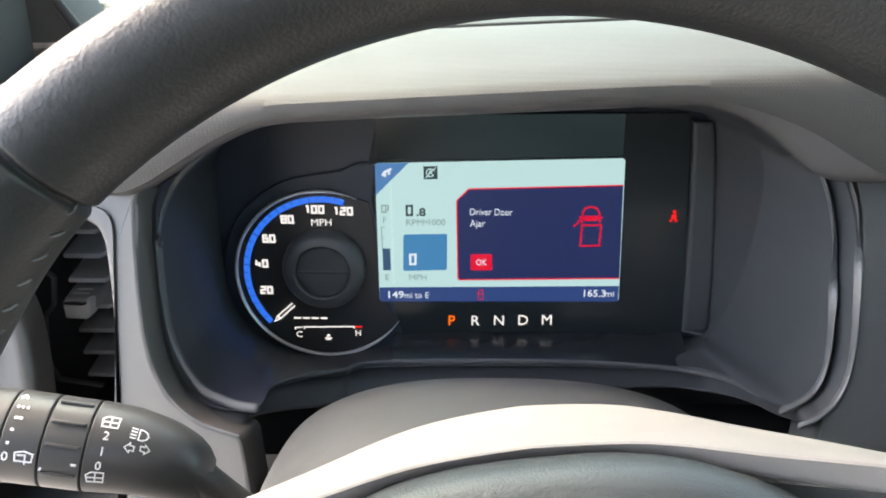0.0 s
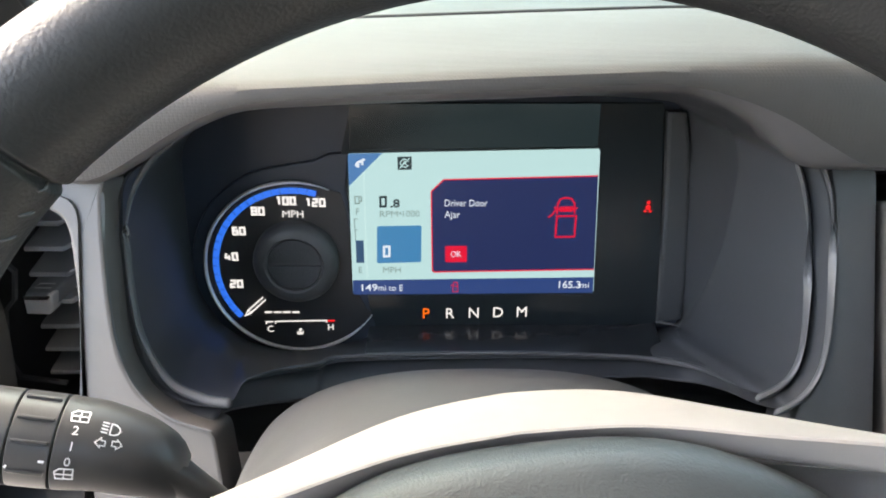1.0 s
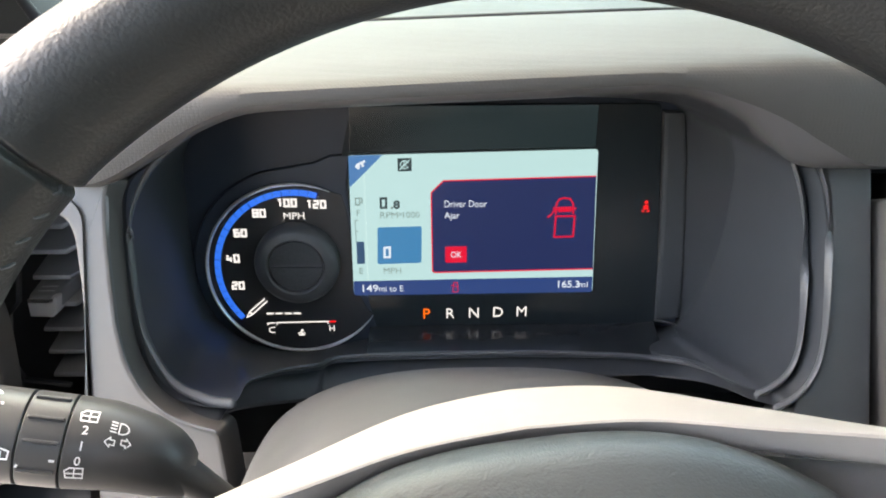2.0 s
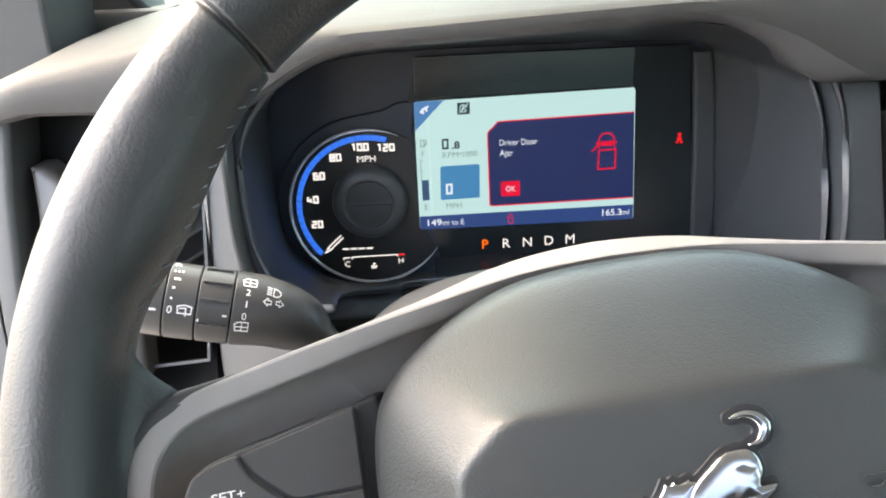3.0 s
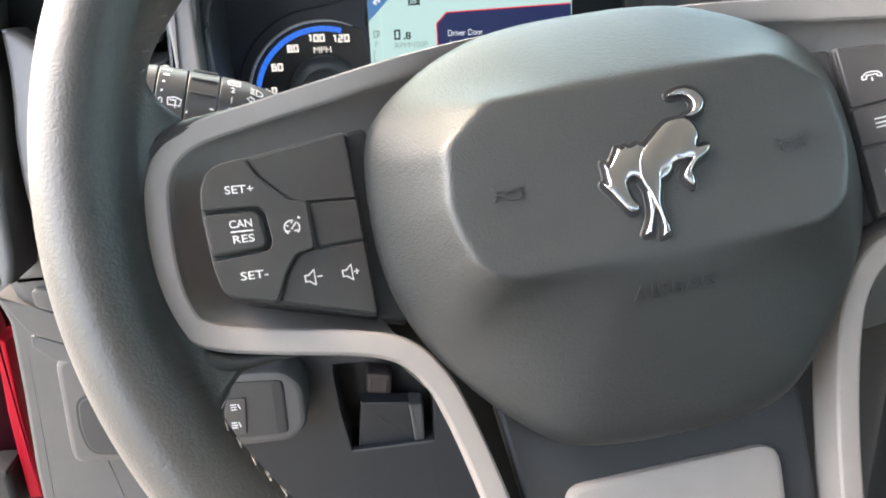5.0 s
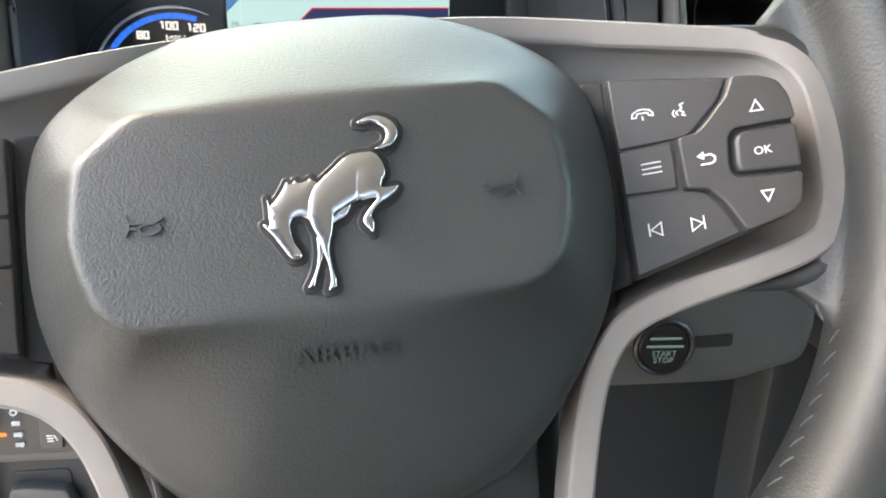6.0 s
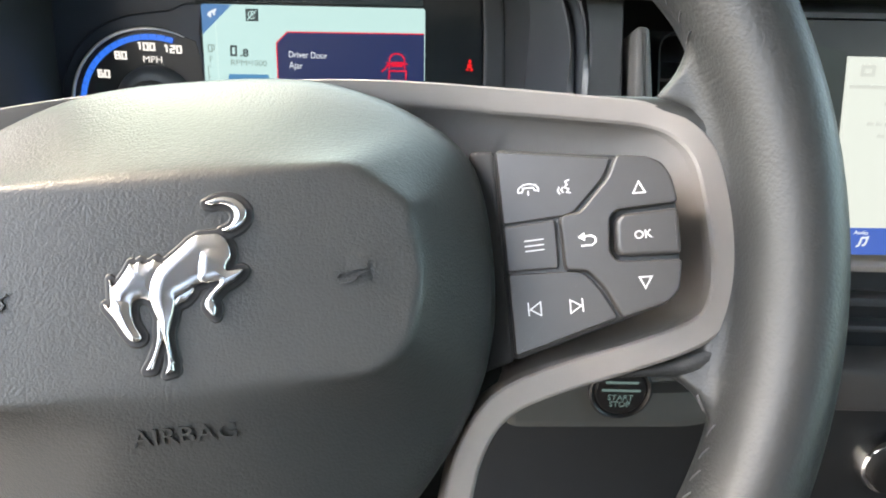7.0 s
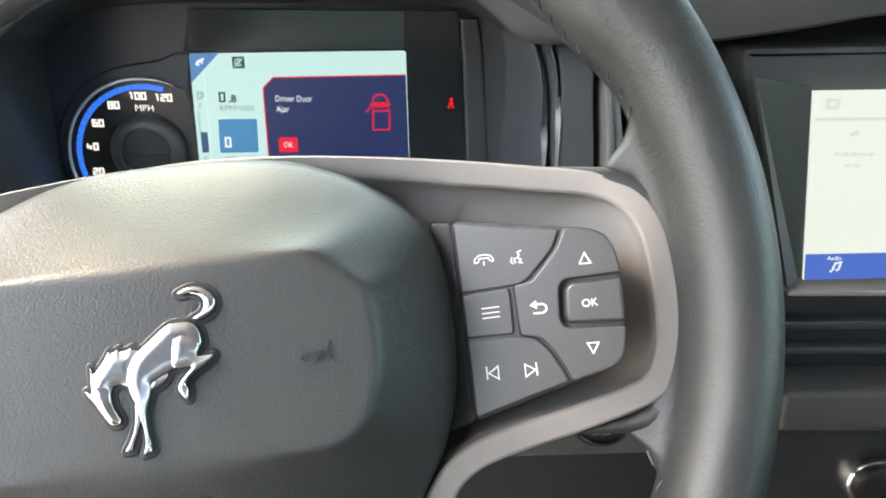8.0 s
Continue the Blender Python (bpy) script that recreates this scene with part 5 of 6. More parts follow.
for off, grow in ((-0.004, 0.0), (0.004, -0.002), (0.150, -0.006)):
    o = rounded([(-0.2510, 0.7120), (-0.1825, 0.7120), (-0.1810, 0.5640), (-0.2510, 0.5640)], 0.012)
    shell.append([lean(0.006 + off)(*q, 0.0) for q in inset(o, -grow)])
# Duct in near-black, so its inner shade lies in the colour.
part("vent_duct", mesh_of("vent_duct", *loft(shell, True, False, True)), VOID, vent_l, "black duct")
for z, cut in ((0.6900, 0.0), (0.6779, 0.0), (0.6633, 0.0), (0.6483, 0.0), (0.6320, 0.0), (0.6163, 0.0), (0.6019, 0.0), (0.5868, 0.0)):
    x0, x1 = -0.2600, -0.2262
    slat = [(x0, -0.047, z), (x1, -0.047, z), (x1 + 0.014, -0.030, z + 0.0050), (x1 + 0.014, -0.014, z + 0.0088), (x0, -0.014, z + 0.0088)]
    rings = []
    for drop, grow in ((0.0, 0.0), (-0.0008, -0.0006), (-0.0022, -0.0006), (-0.0028, 0.0002)):
        rings.append([(a, b + grow if b < -0.02 else b, c + drop) for a, b, c in slat])
    part("slat", mesh_of("slat", *loft(rings, True, True, True)), SLAT, vent_l)
tab = part("vent_tab", mesh_of("vent_tab", *plate(rounded([(-0.2520, 0.0), (-0.2325, 0.0), (-0.2270, 0.022), (-0.2480, 0.024)], 0.002), lambda a, b, h: (a, -0.055 + b, 0.6390 + 0.22 * b + h), -0.008, 0.0, 0.0014)), SLAT, vent_l, "dark grey vent tab")
part("tab_edge", mesh_of("tab_edge", *plate(rounded([(-0.2532, 0.6275), (-0.2352, 0.6268), (-0.2318, 0.6300), (-0.2312, 0.6392), (-0.2338, 0.6396), (-0.2350, 0.6375), (-0.2492, 0.6380), (-0.2506, 0.6402), (-0.2526, 0.6400)], 0.0015), lambda a, b, h: (a, -0.0552 - h, b), -0.006, 0.0020, 0.0014)), TAB, tab, "silver edge of the vent tab")
part("tab_mark", mesh_of("tab_mark", *ribbon([[(-0.2440, 0.005), (-0.2350, 0.005)], [(-0.2435, 0.009), (-0.2345, 0.009)]], 0.0008, lambda a, b, h: (a, -0.055 + b, 0.6390 + 0.22 * b + h), 0.0, 0.0003), smooth=False), PRINT, tab)
part("vent_divider", mesh_of("vent_divider", *ribbon([[(-0.2440, 0.6900), (-0.2424, 0.6695), (-0.2356, 0.6625), (-0.2386, 0.6469), (-0.2446, 0.6402), (-0.2487, 0.6127), (-0.2442, 0.6015), (-0.2200, 0.5980)]], 0.0016, facing(-0.078), 0.0, 0.003)), DARK, vent_l, "thin bent rib beside the slats")
part("vent_frame", mesh_of("vent_frame", *ribbon([[(-0.2480, 0.7040), (-0.2020, 0.7040), (-0.1945, 0.6990), (-0.1915, 0.6900), (-0.1910, 0.6700), (-0.1910, 0.6300), (-0.1925, 0.5880), (-0.2480, 0.5840)]], 0.0016, lean(0.024), -0.004, 0.0)), DARK, vent_l, "thin grey frame of the vent")

# right of the instruments
sr = [(0.1575, 0.7235), (0.1602, 0.7086), (0.1612, 0.6963), (0.1607, 0.6715), (0.1593, 0.6491), (0.1565, 0.6341), (0.1507, 0.6229), (0.1450, 0.6178), (0.1330, 0.5650), (0.1800, 0.5650), (0.1800, 0.6500), (0.1790, 0.7235)]
part("instrument_flank", mesh_of("instrument_flank", *plate(sr, lean(0.012), -0.030, 0.0, 0.0012)), DARK, dash, "dark grey plastic flank between instruments and air vent")
vent_r = thing("air_vent", "black slatted centre air vent with a satin silver edge", "air vent")
part("surround", mesh_of("surround", *plate(rounded([(0.1830, 0.7110), (0.1905, 0.7110), (0.1960, 0.6500), (0.1985, 0.5900), (0.1865, 0.5900), (0.1840, 0.6500)], 0.003), lean(0.0), -0.030, 0.0, 0.0025)), VENT_TRIM, vent_r, "satin silver edge")
shell = []
for off, grow in ((0.0, 0.0), (0.004, -0.002), (0.07, -0.005)):
    o = rounded([(0.1965, 0.7080), (0.2560, 0.7080), (0.2620, 0.5700), (0.1990, 0.5700)], 0.010)
    shell.append([lean(0.004 + off)(*q, 0.0) for q in inset(o, -grow)])
part("vent_duct", mesh_of("vent_duct", *loft(shell, True, False, True)), VOID, vent_r, "black duct")
for i in range(6):
    z = 0.590 + 0.018 * i
    slat = [(0.203, -0.085, z), (0.253, -0.085, z), (0.253, -0.055, z + 0.006), (0.203, -0.055, z + 0.006)]
    up_, lo_ = [np.array(p) for p in slat], [np.array(p) - np.array((0, 0, 0.0018)) for p in slat]
    part("slat", mesh_of("slat", *loft([up_, lo_], True, True, True), smooth=False), DARK, vent_r)

# dark substrate that closes the dash behind everything
part("dash_carcass", box((0.35, 0.22, 0.50), (1.28, 0.40, 0.47), 0.01), DARK, dash, "dark grey plastic dashboard body")
part("dash_front", box((0.62, -0.02, 0.50), (0.62, 0.12, 0.44), 0.01), DARK, dash, "dark grey dash front beside the screen")

# column shroud
def shroud_mesh():
    rings = []
    for f in np.linspace(0, 1, 22):
        y = -0.135 - 0.175 * f
        wide = 0.1120 - 0.022 * f ** 2 - 0.030 * max(0.0, f - 0.5)
        top_z = 0.632 + 0.040 * math.sin(min(1.0, 0.10 + f * 1.35) * math.pi / 2) - 0.016 * max(0.0, f - 0.55)
        base = 0.560 + 0.05 * max(0.0, f - 0.4)
        ring = []
        for a in np.linspace(0, math.pi, 41):
            c, s = math.cos(a), math.sin(a)
            e = 2.6
            px = wide * math.copysign(abs(c) ** (2 / e), c)
            pz = base + (top_z - base) * abs(s) ** (2 / e)
            ring.append((px - 0.002, y, pz))
        rings.append(ring)
    lead = [(p[0] * 0.985, -0.128, 0.556 + (p[2] - 0.560) * 0.90) for p in rings[0]]
    return loft([lead] + rings, False)


shroud = thing("column_shroud", "smooth grey steering column shroud behind the wheel", "column shroud")
part("upper_shell", mesh_of("upper_shell", *shroud_mesh()), SHROUD, shroud)
low_s = rounded([(-0.062, 0.600), (0.062, 0.600), (0.052, 0.515), (-0.052, 0.515)], 0.022)
part("lower_shell", mesh_of("lower_shell", *plate(low_s, facing(-0.16), -0.02, 0.14, 0.02)), DARK, shroud, "dark lower shell")

# ---- wiper and signal stalk ----
STALK_PLASTIC = material("stalk_plastic", (0.034, 0.035, 0.036), 0.40, vary=0.1, scale=150, bump=0.04, bump_scale=1800)
stalk = thing("control_stalk", "black wiper and signal stalk with white printed symbols", "control stalk")
STALK = [(0.0, -0.1083, -0.2195, 0.6455), (0.0075, -0.1136, -0.2210, 0.6507), (0.0164, -0.1210, -0.2225, 0.6554), (0.0288, -0.1320, -0.2245, 0.6606), (0.0448, -0.1472, -0.2273, 0.6647), (0.0718, -0.1734, -0.2315, 0.6718), (0.0898, -0.1908, -0.2343, 0.6764)]
SD = np.array((-0.955, -0.150, 0.255))
SD = SD / np.linalg.norm(SD)
E1 = np.array((0.0, -0.70, 0.714))
E1 = E1 - SD * (E1 @ SD)
E1 = E1 / np.linalg.norm(E1)
E2 = np.cross(SD, E1)
E2 = E2 if E2[2] > 0 else -E2


def stalk_axis(a):
    """The middle of the stalk, a metres from its inner end."""
    return np.array([np.interp(a, [p[0] for p in STALK], [p[k] for p in STALK]) for k in (1, 2, 3)]) + SD * max(0.0, a - STALK[-1][0])


def on_stalk(r, shift=0.0):
    """Distance along from the base, distance up around, height."""
    def to3(a, b, h):
        t = (b - 0.0062) / r
        return tuple(stalk_axis(a + shift) + (float(np.interp(a, [0.0, 0.014, 0.030, 0.042], [0.0085, 0.0127, 0.0144, r])) + h) * (math.cos(t) * E1 + math.sin(t) * E2))
    return to3


def stalk_section(rows, n=44):
    rings = []
    for s, r in rows:
        rings.append([stalk_axis(s) + r * (math.cos(2 * math.pi * i / n) * E1 + math.sin(2 * math.pi * i / n) * E2) for i in range(n)])
    return loft(rings, True, True, True)


body = part("stalk_body", mesh_of("stalk_body", *stalk_section([(-0.0030, 0.0030), (-0.0010, 0.0065), (0.0030, 0.0095), (0.0070, 0.0112), (0.0110, 0.0122), (0.0160, 0.0131), (0.0230, 0.0139), (0.0300, 0.0145), (0.0370, 0.0149), (0.0414, 0.0151), (0.0418, 0.0147)])), STALK_PLASTIC, stalk)
ringk = part("rear_wiper_ring", mesh_of("rear_wiper_ring", *stalk_section([(0.0422, 0.0147), (0.0426, 0.0151), (0.0543, 0.0151), (0.0547, 0.0147)])), STALK_PLASTIC, stalk)
grip = part("stalk_grip", mesh_of("stalk_grip", *stalk_section([(0.0551, 0.0147), (0.0555, 0.0151), (0.0662, 0.0151), (0.0666, 0.0147)])), STALK_PLASTIC, stalk)
endk = part("wiper_ring", mesh_of("wiper_ring", *stalk_section([(0.0670, 0.0145), (0.0674, 0.0149), (0.0780, 0.0146), (0.0830, 0.0132), (0.0860, 0.0098)])), STALK_PLASTIC, stalk)
part("stalk_neck", mesh_of("stalk_neck", *tube([tuple(stalk_axis(0.010)), (-0.1030, -0.2140, 0.6320), (-0.0960, -0.1980, 0.6080)], [0.0112, 0.0090, 0.0080], 16, up=(0, 0, 1))), STALK_PLASTIC, stalk, "black neck of the stalk")
os_ = on_stalk(0.0151)
for b in (0.0183, 0.0101, 0.0028, -0.0070):
    part("rib", mesh_of("rib", *plate(rounded([(0.0432, b - 0.0005), (0.0536, b - 0.0005), (0.0536, b + 0.0006), (0.0432, b + 0.0006)], 0.0003), os_, -0.001, 0.0010, 0.0004)), STALK_PLASTIC, ringk)


def stalk_text(s, size, a, b, width=None):
    return lettering(s, size, (-a, b), lambda p, q, h: os_(-p, q, h), 0.0, 0.0003, width=width)


def stalk_lines(lines, w=0.00042, da=0.0, db=0.0):
    return ribbon([[(a + da, b + db) for a, b in l] for l in lines], w, os_, 0.0, 0.0003)


def wiper_glyph(a, b, s=0.0024):
    return stalk_lines([[(a + s, b - s * 0.6), (a + s * 1.1, b + s * 0.5), (a, b + s * 0.8), (a - s * 1.1, b + s * 0.5), (a - s, b - s * 0.6), (a + s, b - s * 0.6)], [(a - 0.2 * s, b - s * 1.0), (a - 0.2 * s, b + s * 0.3), (a + s * 0.8, b + s * 0.2)]])


def rear_glyph(a, b, s=0.0023):
    """A rear window with its wiper."""
    return stalk_lines([[(a + s, b - s * 0.8), (a + s * 1.2, b + s * 0.4), (a + s * 0.6, b + s * 0.9), (a - s * 1.1, b + s * 0.9), (a - s * 1.1, b - s * 0.8), (a + s, b - s * 0.8)], [(a, b - s * 0.8), (a, b + s * 0.9)], [(a - s * 1.1, b), (a + s, b)]], 0.00036)


for ch, bb, aa in (("2", 0.0078, 0.0365), ("1", 0.0028, 0.0366), ("0", -0.0021, 0.0369)):
    part("stalk_figure", mesh_of("stalk_figure", *stalk_text(ch, 0.0040, aa, bb), smooth=False), PRINT, body)
part("rear_wash_symbol", mesh_of("rear_wash_symbol", *rear_glyph(0.0363, 0.0126), smooth=False), PRINT, body)
part("rear_wash_symbol", mesh_of("rear_wash_symbol", *rear_glyph(0.0374, -0.0066), smooth=False), PRINT, body)
lamp_lines = [[(0.0004, -0.0019), (0.0004, 0.0019), (-0.0008, 0.0019), (-0.0021, 0.0012), (-0.0026, 0.0), (-0.0021, -0.0012), (-0.0008, -0.0019), (0.0004, -0.0019)]] + [[(0.0011, z), (0.0031, z)] for z in (-0.0017, -0.0006, 0.0006, 0.0017)]
part("headlamp_symbol", mesh_of("headlamp_symbol", *stalk_lines(lamp_lines, da=0.0263, db=0.0101), smooth=False), PRINT, body)
arrow = [(0.0004, 0.0008), (0.0004, 0.0016), (0.0020, 0.0), (0.0004, -0.0016), (0.0004, -0.0008), (-0.0010, -0.0008), (-0.0010, 0.0008), (0.0004, 0.0008)]
part("signal_arrows", mesh_of("signal_arrows", *merge(stalk_lines([arrow], 0.00036, 0.0283, 0.0049), stalk_lines([[(-a, b) for a, b in arrow]], 0.00036, 0.0243, 0.0056)), smooth=False), PRINT, body)
part("ring_mark", mesh_of("ring_mark", *stalk_lines([[(0.0434, -0.0027), (0.0450, -0.0027)], [(0.0536, -0.0050), (0.0540, -0.0060)]], 0.0007), smooth=False), PRINT, ringk)
part("wiper_symbol", mesh_of("wiper_symbol", *wiper_glyph(0.0590, -0.0022, 0.0024), smooth=False), PRINT, grip)
part("stalk_figure", mesh_of("stalk_figure", *stalk_text("0", 0.0042, 0.0644, -0.0026), smooth=False), PRINT, grip)
part("speed_marks", mesh_of("speed_marks", *stalk_lines([[(0.0643, 0.0013), (0.0643, 0.0022)], [(0.0635, 0.0059), (0.0645, 0.0059)], [(0.0621, 0.0097), (0.0645, 0.0097)], [(0.0615, 0.0136), (0.0622, 0.0136)], [(0.0629, 0.0136), (0.0636, 0.0136)], [(0.0643, 0.0136), (0.0650, 0.0136)], [(0.0632, 0.0176), (0.0642, 0.0190), (0.0652, 0.0176)]], 0.0008), smooth=False), PRINT, grip)
part("ring_mark", mesh_of("ring_mark", *stalk_lines([[(0.0692, -0.0033), (0.0716, -0.0033)]], 0.0008), smooth=False), PRINT, endk)

# ---- lower dash, driver's side ----


def column(rows, off, deep, rl, rr):
    """A rounded upright strip on the leaning dash front; rows: z, left, right."""
    rings = []
    for z, xl, xr in [tuple(p) for p in spline(rows, 40)]:
        f = lean(off)(0.0, z, 0.0)[1]
        left = [(xl + rl * (1 - math.cos(a)), f + rl * (1 - math.sin(a)), z) for a in np.linspace(0, math.pi / 2, 5)]
        right = [(xr - rr * (1 - math.sin(a)), f + rr * (1 - math.cos(a)), z) for a in np.linspace(0, math.pi / 2, 5)]
        rings.append([(xl, f + deep, z)] + left + right + [(xr, f + deep, z)])
    return loft(rings, True, True, True)


part("end_panel", mesh_of("end_panel", *column([(0.7095, -0.3078, -0.2954), (0.6914, -0.3085, -0.2952), (0.6458, -0.3104, -0.2964), (0.6070, -0.3112, -0.2916), (0.5892, -0.3112, -0.2896), (0.5720, -0.3050, -0.2872), (0.5630, -0.2960, -0.2885)], 0.0, 0.050, 0.0060, 0.0007), sharp=60), PAD_GREY, dash, "light grey rounded end panel")
part("end_panel", mesh_of("end_panel", *column([(0.7215, -0.2950, -0.2841), (0.6857, -0.2944, -0.2847), (0.6622, -0.2956, -0.2838), (0.6320, -0.2940, -0.2822), (0.6070, -0.2908, -0.2808), (0.5920, -0.2892, -0.2799), (0.5745, -0.2866, -0.2785), (0.5650, -0.2855, -0.2800)], 0.0, 0.034, 0.0007, 0.0040), sharp=60), PAD_GREY, dash, "light grey inner strip of the dash end")
part("surround", mesh_of("surround", *column([(0.6960, -0.2805, -0.2740), (0.6830, -0.2788, -0.2570), (0.6710, -0.2776, -0.2430), (0.6560, -0.2772, -0.2335), (0.6325, -0.2770, -0.2280), (0.6014, -0.2728, -0.2245), (0.5828, -0.2638, -0.2235)], 0.012, 0.020, 0.0030, 0.0060), sharp=60), VENT_TRIM, vent_l, "satin grey upright fin")
# Sheet added to close the gap and paint it as deep shade.
part("gap_lining", mesh_of("gap_lining", *plate([(-0.2980, 0.7250), (-0.2560, 0.7200), (-0.2500, 0.5600), (-0.2900, 0.5600)], lean(0.048), -0.020, 0.0, 0.001)), VOID, dash, "black sheet standing in for the shade in the gap beside the vent")
foot = [(-0.3070, 0.5560), (-0.2990, 0.5240), (-0.2940, 0.5130), (-0.2727, 0.4970), (-0.2400, 0.5050), (-0.2300, 0.5300), (-0.2350, 0.5600), (-0.2800, 0.5680)]
part("end_foot", mesh_of("end_foot", *plate(rounded(foot, 0.006), facing(-0.102), -0.04, 0.018, 0.007)), PAD_GREY, dash, "light grey foot of the dash end")
ledge = rounded([(-0.3112, 0.5448), (-0.2905, 0.5349), (-0.2735, 0.5269), (-0.2450, 0.5180), (-0.2420, 0.4990), (-0.2675, 0.5042), (-0.2968, 0.5175)], 0.003)
part("end_ledge", mesh_of("end_ledge", *plate(ledge, facing(-0.102), -0.02, 0.022, 0.0009), sharp=30), PAD_GREY, dash, "light grey slanting ledge of the dash end")
# Shadow below the ledge, drawn as a plate of darker plastic.
under = rounded([(-0.2984, 0.5070), (-0.2975, 0.5150), (-0.2675, 0.5025), (-0.2420, 0.4970), (-0.2400, 0.4890), (-0.2659, 0.4927), (-0.2876, 0.4960)], 0.002)
part("end_ledge", mesh_of("end_ledge", *plate(under, facing(-0.102), -0.02, 0.019, 0.0008), sharp=30), DARK, dash, "dark plate standing in for the shadow under the ledge")
block = rounded([(-0.2890, 0.5470), (-0.2735, 0.5455), (-0.2560, 0.5440), (-0.2500, 0.5230), (-0.2735, 0.5290), (-0.2890, 0.5350)], 0.004)
part("end_block", mesh_of("end_block", *plate(block, facing(-0.102), -0.02, 0.024, 0.0018), sharp=30), PAD_GREY, dash, "light grey rounded block on the ledge")
side_p = [(-0.3400, 0.5350), (-0.3312, 0.5050), (-0.3345, 0.4450), (-0.3392, 0.3870), (-0.3450, 0.2000), (-0.2500, 0.2000), (-0.2500, 0.5400), (-0.3200, 0.5700)]
part("side_panel", mesh_of("side_panel", *plate(rounded(side_p, 0.004), facing(-0.070), -0.05, 0.006, 0.003)), PAD_GREY, dash, "grey side panel of the lower dash")
knee = []
for poly in ([(-0.2800, 0.5400), (-0.1225, 0.5400), (-0.1205, 0.4450), (-0.1196, 0.4312), (-0.1172, 0.4056), (-0.1112, 0.3681), (-0.1112, 0.1000), (-0.2800, 0.1000)],
             [(-0.0460, 0.5400), (0.3200, 0.5400), (0.3200, 0.1000), (-0.0460, 0.1000)],
             [(-0.1112, 0.3681), (-0.0460, 0.3708), (-0.0460, 0.1000), (-0.1112, 0.1000)],
             [(-0.1225, 0.5400), (-0.0460, 0.5400), (-0.0460, 0.4450), (-0.1205, 0.4450)]):
    knee.append(plate(poly, facing(-0.048), -0.05, 0.012, 0.0002))
part("knee_panel", mesh_of("knee_panel", *merge(*knee)), KNEE, dash, "dark grey knee panel with a recess")
# Near-black back carries the darkness of the recess in its colour.
part("recess_lining", mesh_of("recess_lining", *plate([(-0.1300, 0.4600), (-0.0400, 0.4600), (-0.0400, 0.3600), (-0.1300, 0.3600)], facing(-0.024), -0.01, 0.004, 0.001)), VOID, dash, "black back of the recess")
part("recess_flap", mesh_of("recess_flap", *plate(rounded([(-0.1010, 0.4068), (-0.0643, 0.4038), (-0.0600, 0.3670), (-0.1060, 0.3670)], 0.002), facing(-0.046), -0.006, 0.008, 0.0012)), KNEE, dash, "dark grey flap in the recess")
part("recess_ridge", mesh_of("recess_ridge", *plate(rounded([(-0.0650, 0.4040), (-0.0533, 0.4023), (-0.0535, 0.3680), (-0.0614, 0.3680)], 0.003), facing(-0.046), -0.006, 0.0115, 0.0022)), DARK, dash, "rounded ridge beside the flap")
part("recess_knob", mesh_of("recess_knob", *plate(rounded([(-0.0954, 0.4275), (-0.0760, 0.4235), (-0.0774, 0.4055), (-0.0970, 0.4091)], 0.004), facing(-0.034), -0.006, 0.012, 0.003)), material("brown_plastic", (0.040, 0.028, 0.026), 0.6, vary=0.1), dash, "dull brown block in the recess")
part("recess_lip", mesh_of("recess_lip", *tube([(-0.1105, -0.0603, 0.3680), (-0.0541, -0.0603, 0.3705), (-0.0462, -0.0603, 0.3708)], [0.0006, 0.0011, 0.0005], 8, up=(0, 1, 0))), DARK, dash, "thin lower lip of the recess")

lsw = thing("light_switch", "black headlamp switch panel with silver knob and amber lamp", "light switch")
LP = facing(-0.090)
part("frame", mesh_of("frame", *plate(rounded([(-0.3010, 0.4850), (-0.2700, 0.4845), (-0.2480, 0.4640), (-0.1500, 0.4600), (-0.1385, 0.4480), (-0.1385, 0.4150), (-0.1500, 0.4030), (-0.3050, 0.3985)], 0.012), LP, -0.03, 0.003, 0.004)), PAD_GREY, lsw, "grey rounded frame")
blank = rounded([(-0.2912, 0.4520), (-0.2640, 0.4560), (-0.2640, 0.4070), (-0.2895, 0.4085), (-0.2931, 0.4275)], 0.009)
part("panel_gap", mesh_of("panel_gap", *plate(inset(blank, -0.0020), LP, 0.0, 0.0034, 0.0004)), VOID, lsw, "dark gap round the blanking panel")
part("blank_panel", mesh_of("blank_panel", *plate(blank, LP, 0.0, 0.0042, 0.001)), KNEE, lsw, "plain grey blanking panel")
part("switch_plate", mesh_of("switch_plate", *plate(rounded([(-0.2625, 0.4570), (-0.1520, 0.4540), (-0.1520, 0.4110), (-0.2625, 0.4080)], 0.005), LP, 0.0, 0.0042, 0.001)), POD, lsw)
part("switch_gap", mesh_of("switch_gap", *plate(rounded([(-0.1600, 0.4525), (-0.1535, 0.4520), (-0.1535, 0.4125), (-0.1600, 0.4120)], 0.002), LP, 0.0042, 0.0046, 0.0001)), VOID, lsw)
part("switch_keys", mesh_of("switch_keys", *plate(rounded([(-0.1935, 0.4432), (-0.1785, 0.4432), (-0.1810, 0.4142), (-0.1955, 0.4142)], 0.002), LP, 0.0042, 0.0056, 0.0008)), KEY, lsw)
knob = [(0.0172, 0.0), (0.0170, 0.006), (0.0162, 0.010), (0.0158, 0.0180), (0.0150, 0.0194), (0.0140, 0.0196), (0.0134, 0.0186)]
kc = (-0.2398, 0.4335)
part("knob", mesh_of("knob", *lathe(knob, lambda a, b, h: (kc[0] + a, -0.094 - h, kc[1] + b), 40)), SATIN, lsw, "silver-rimmed round knob")
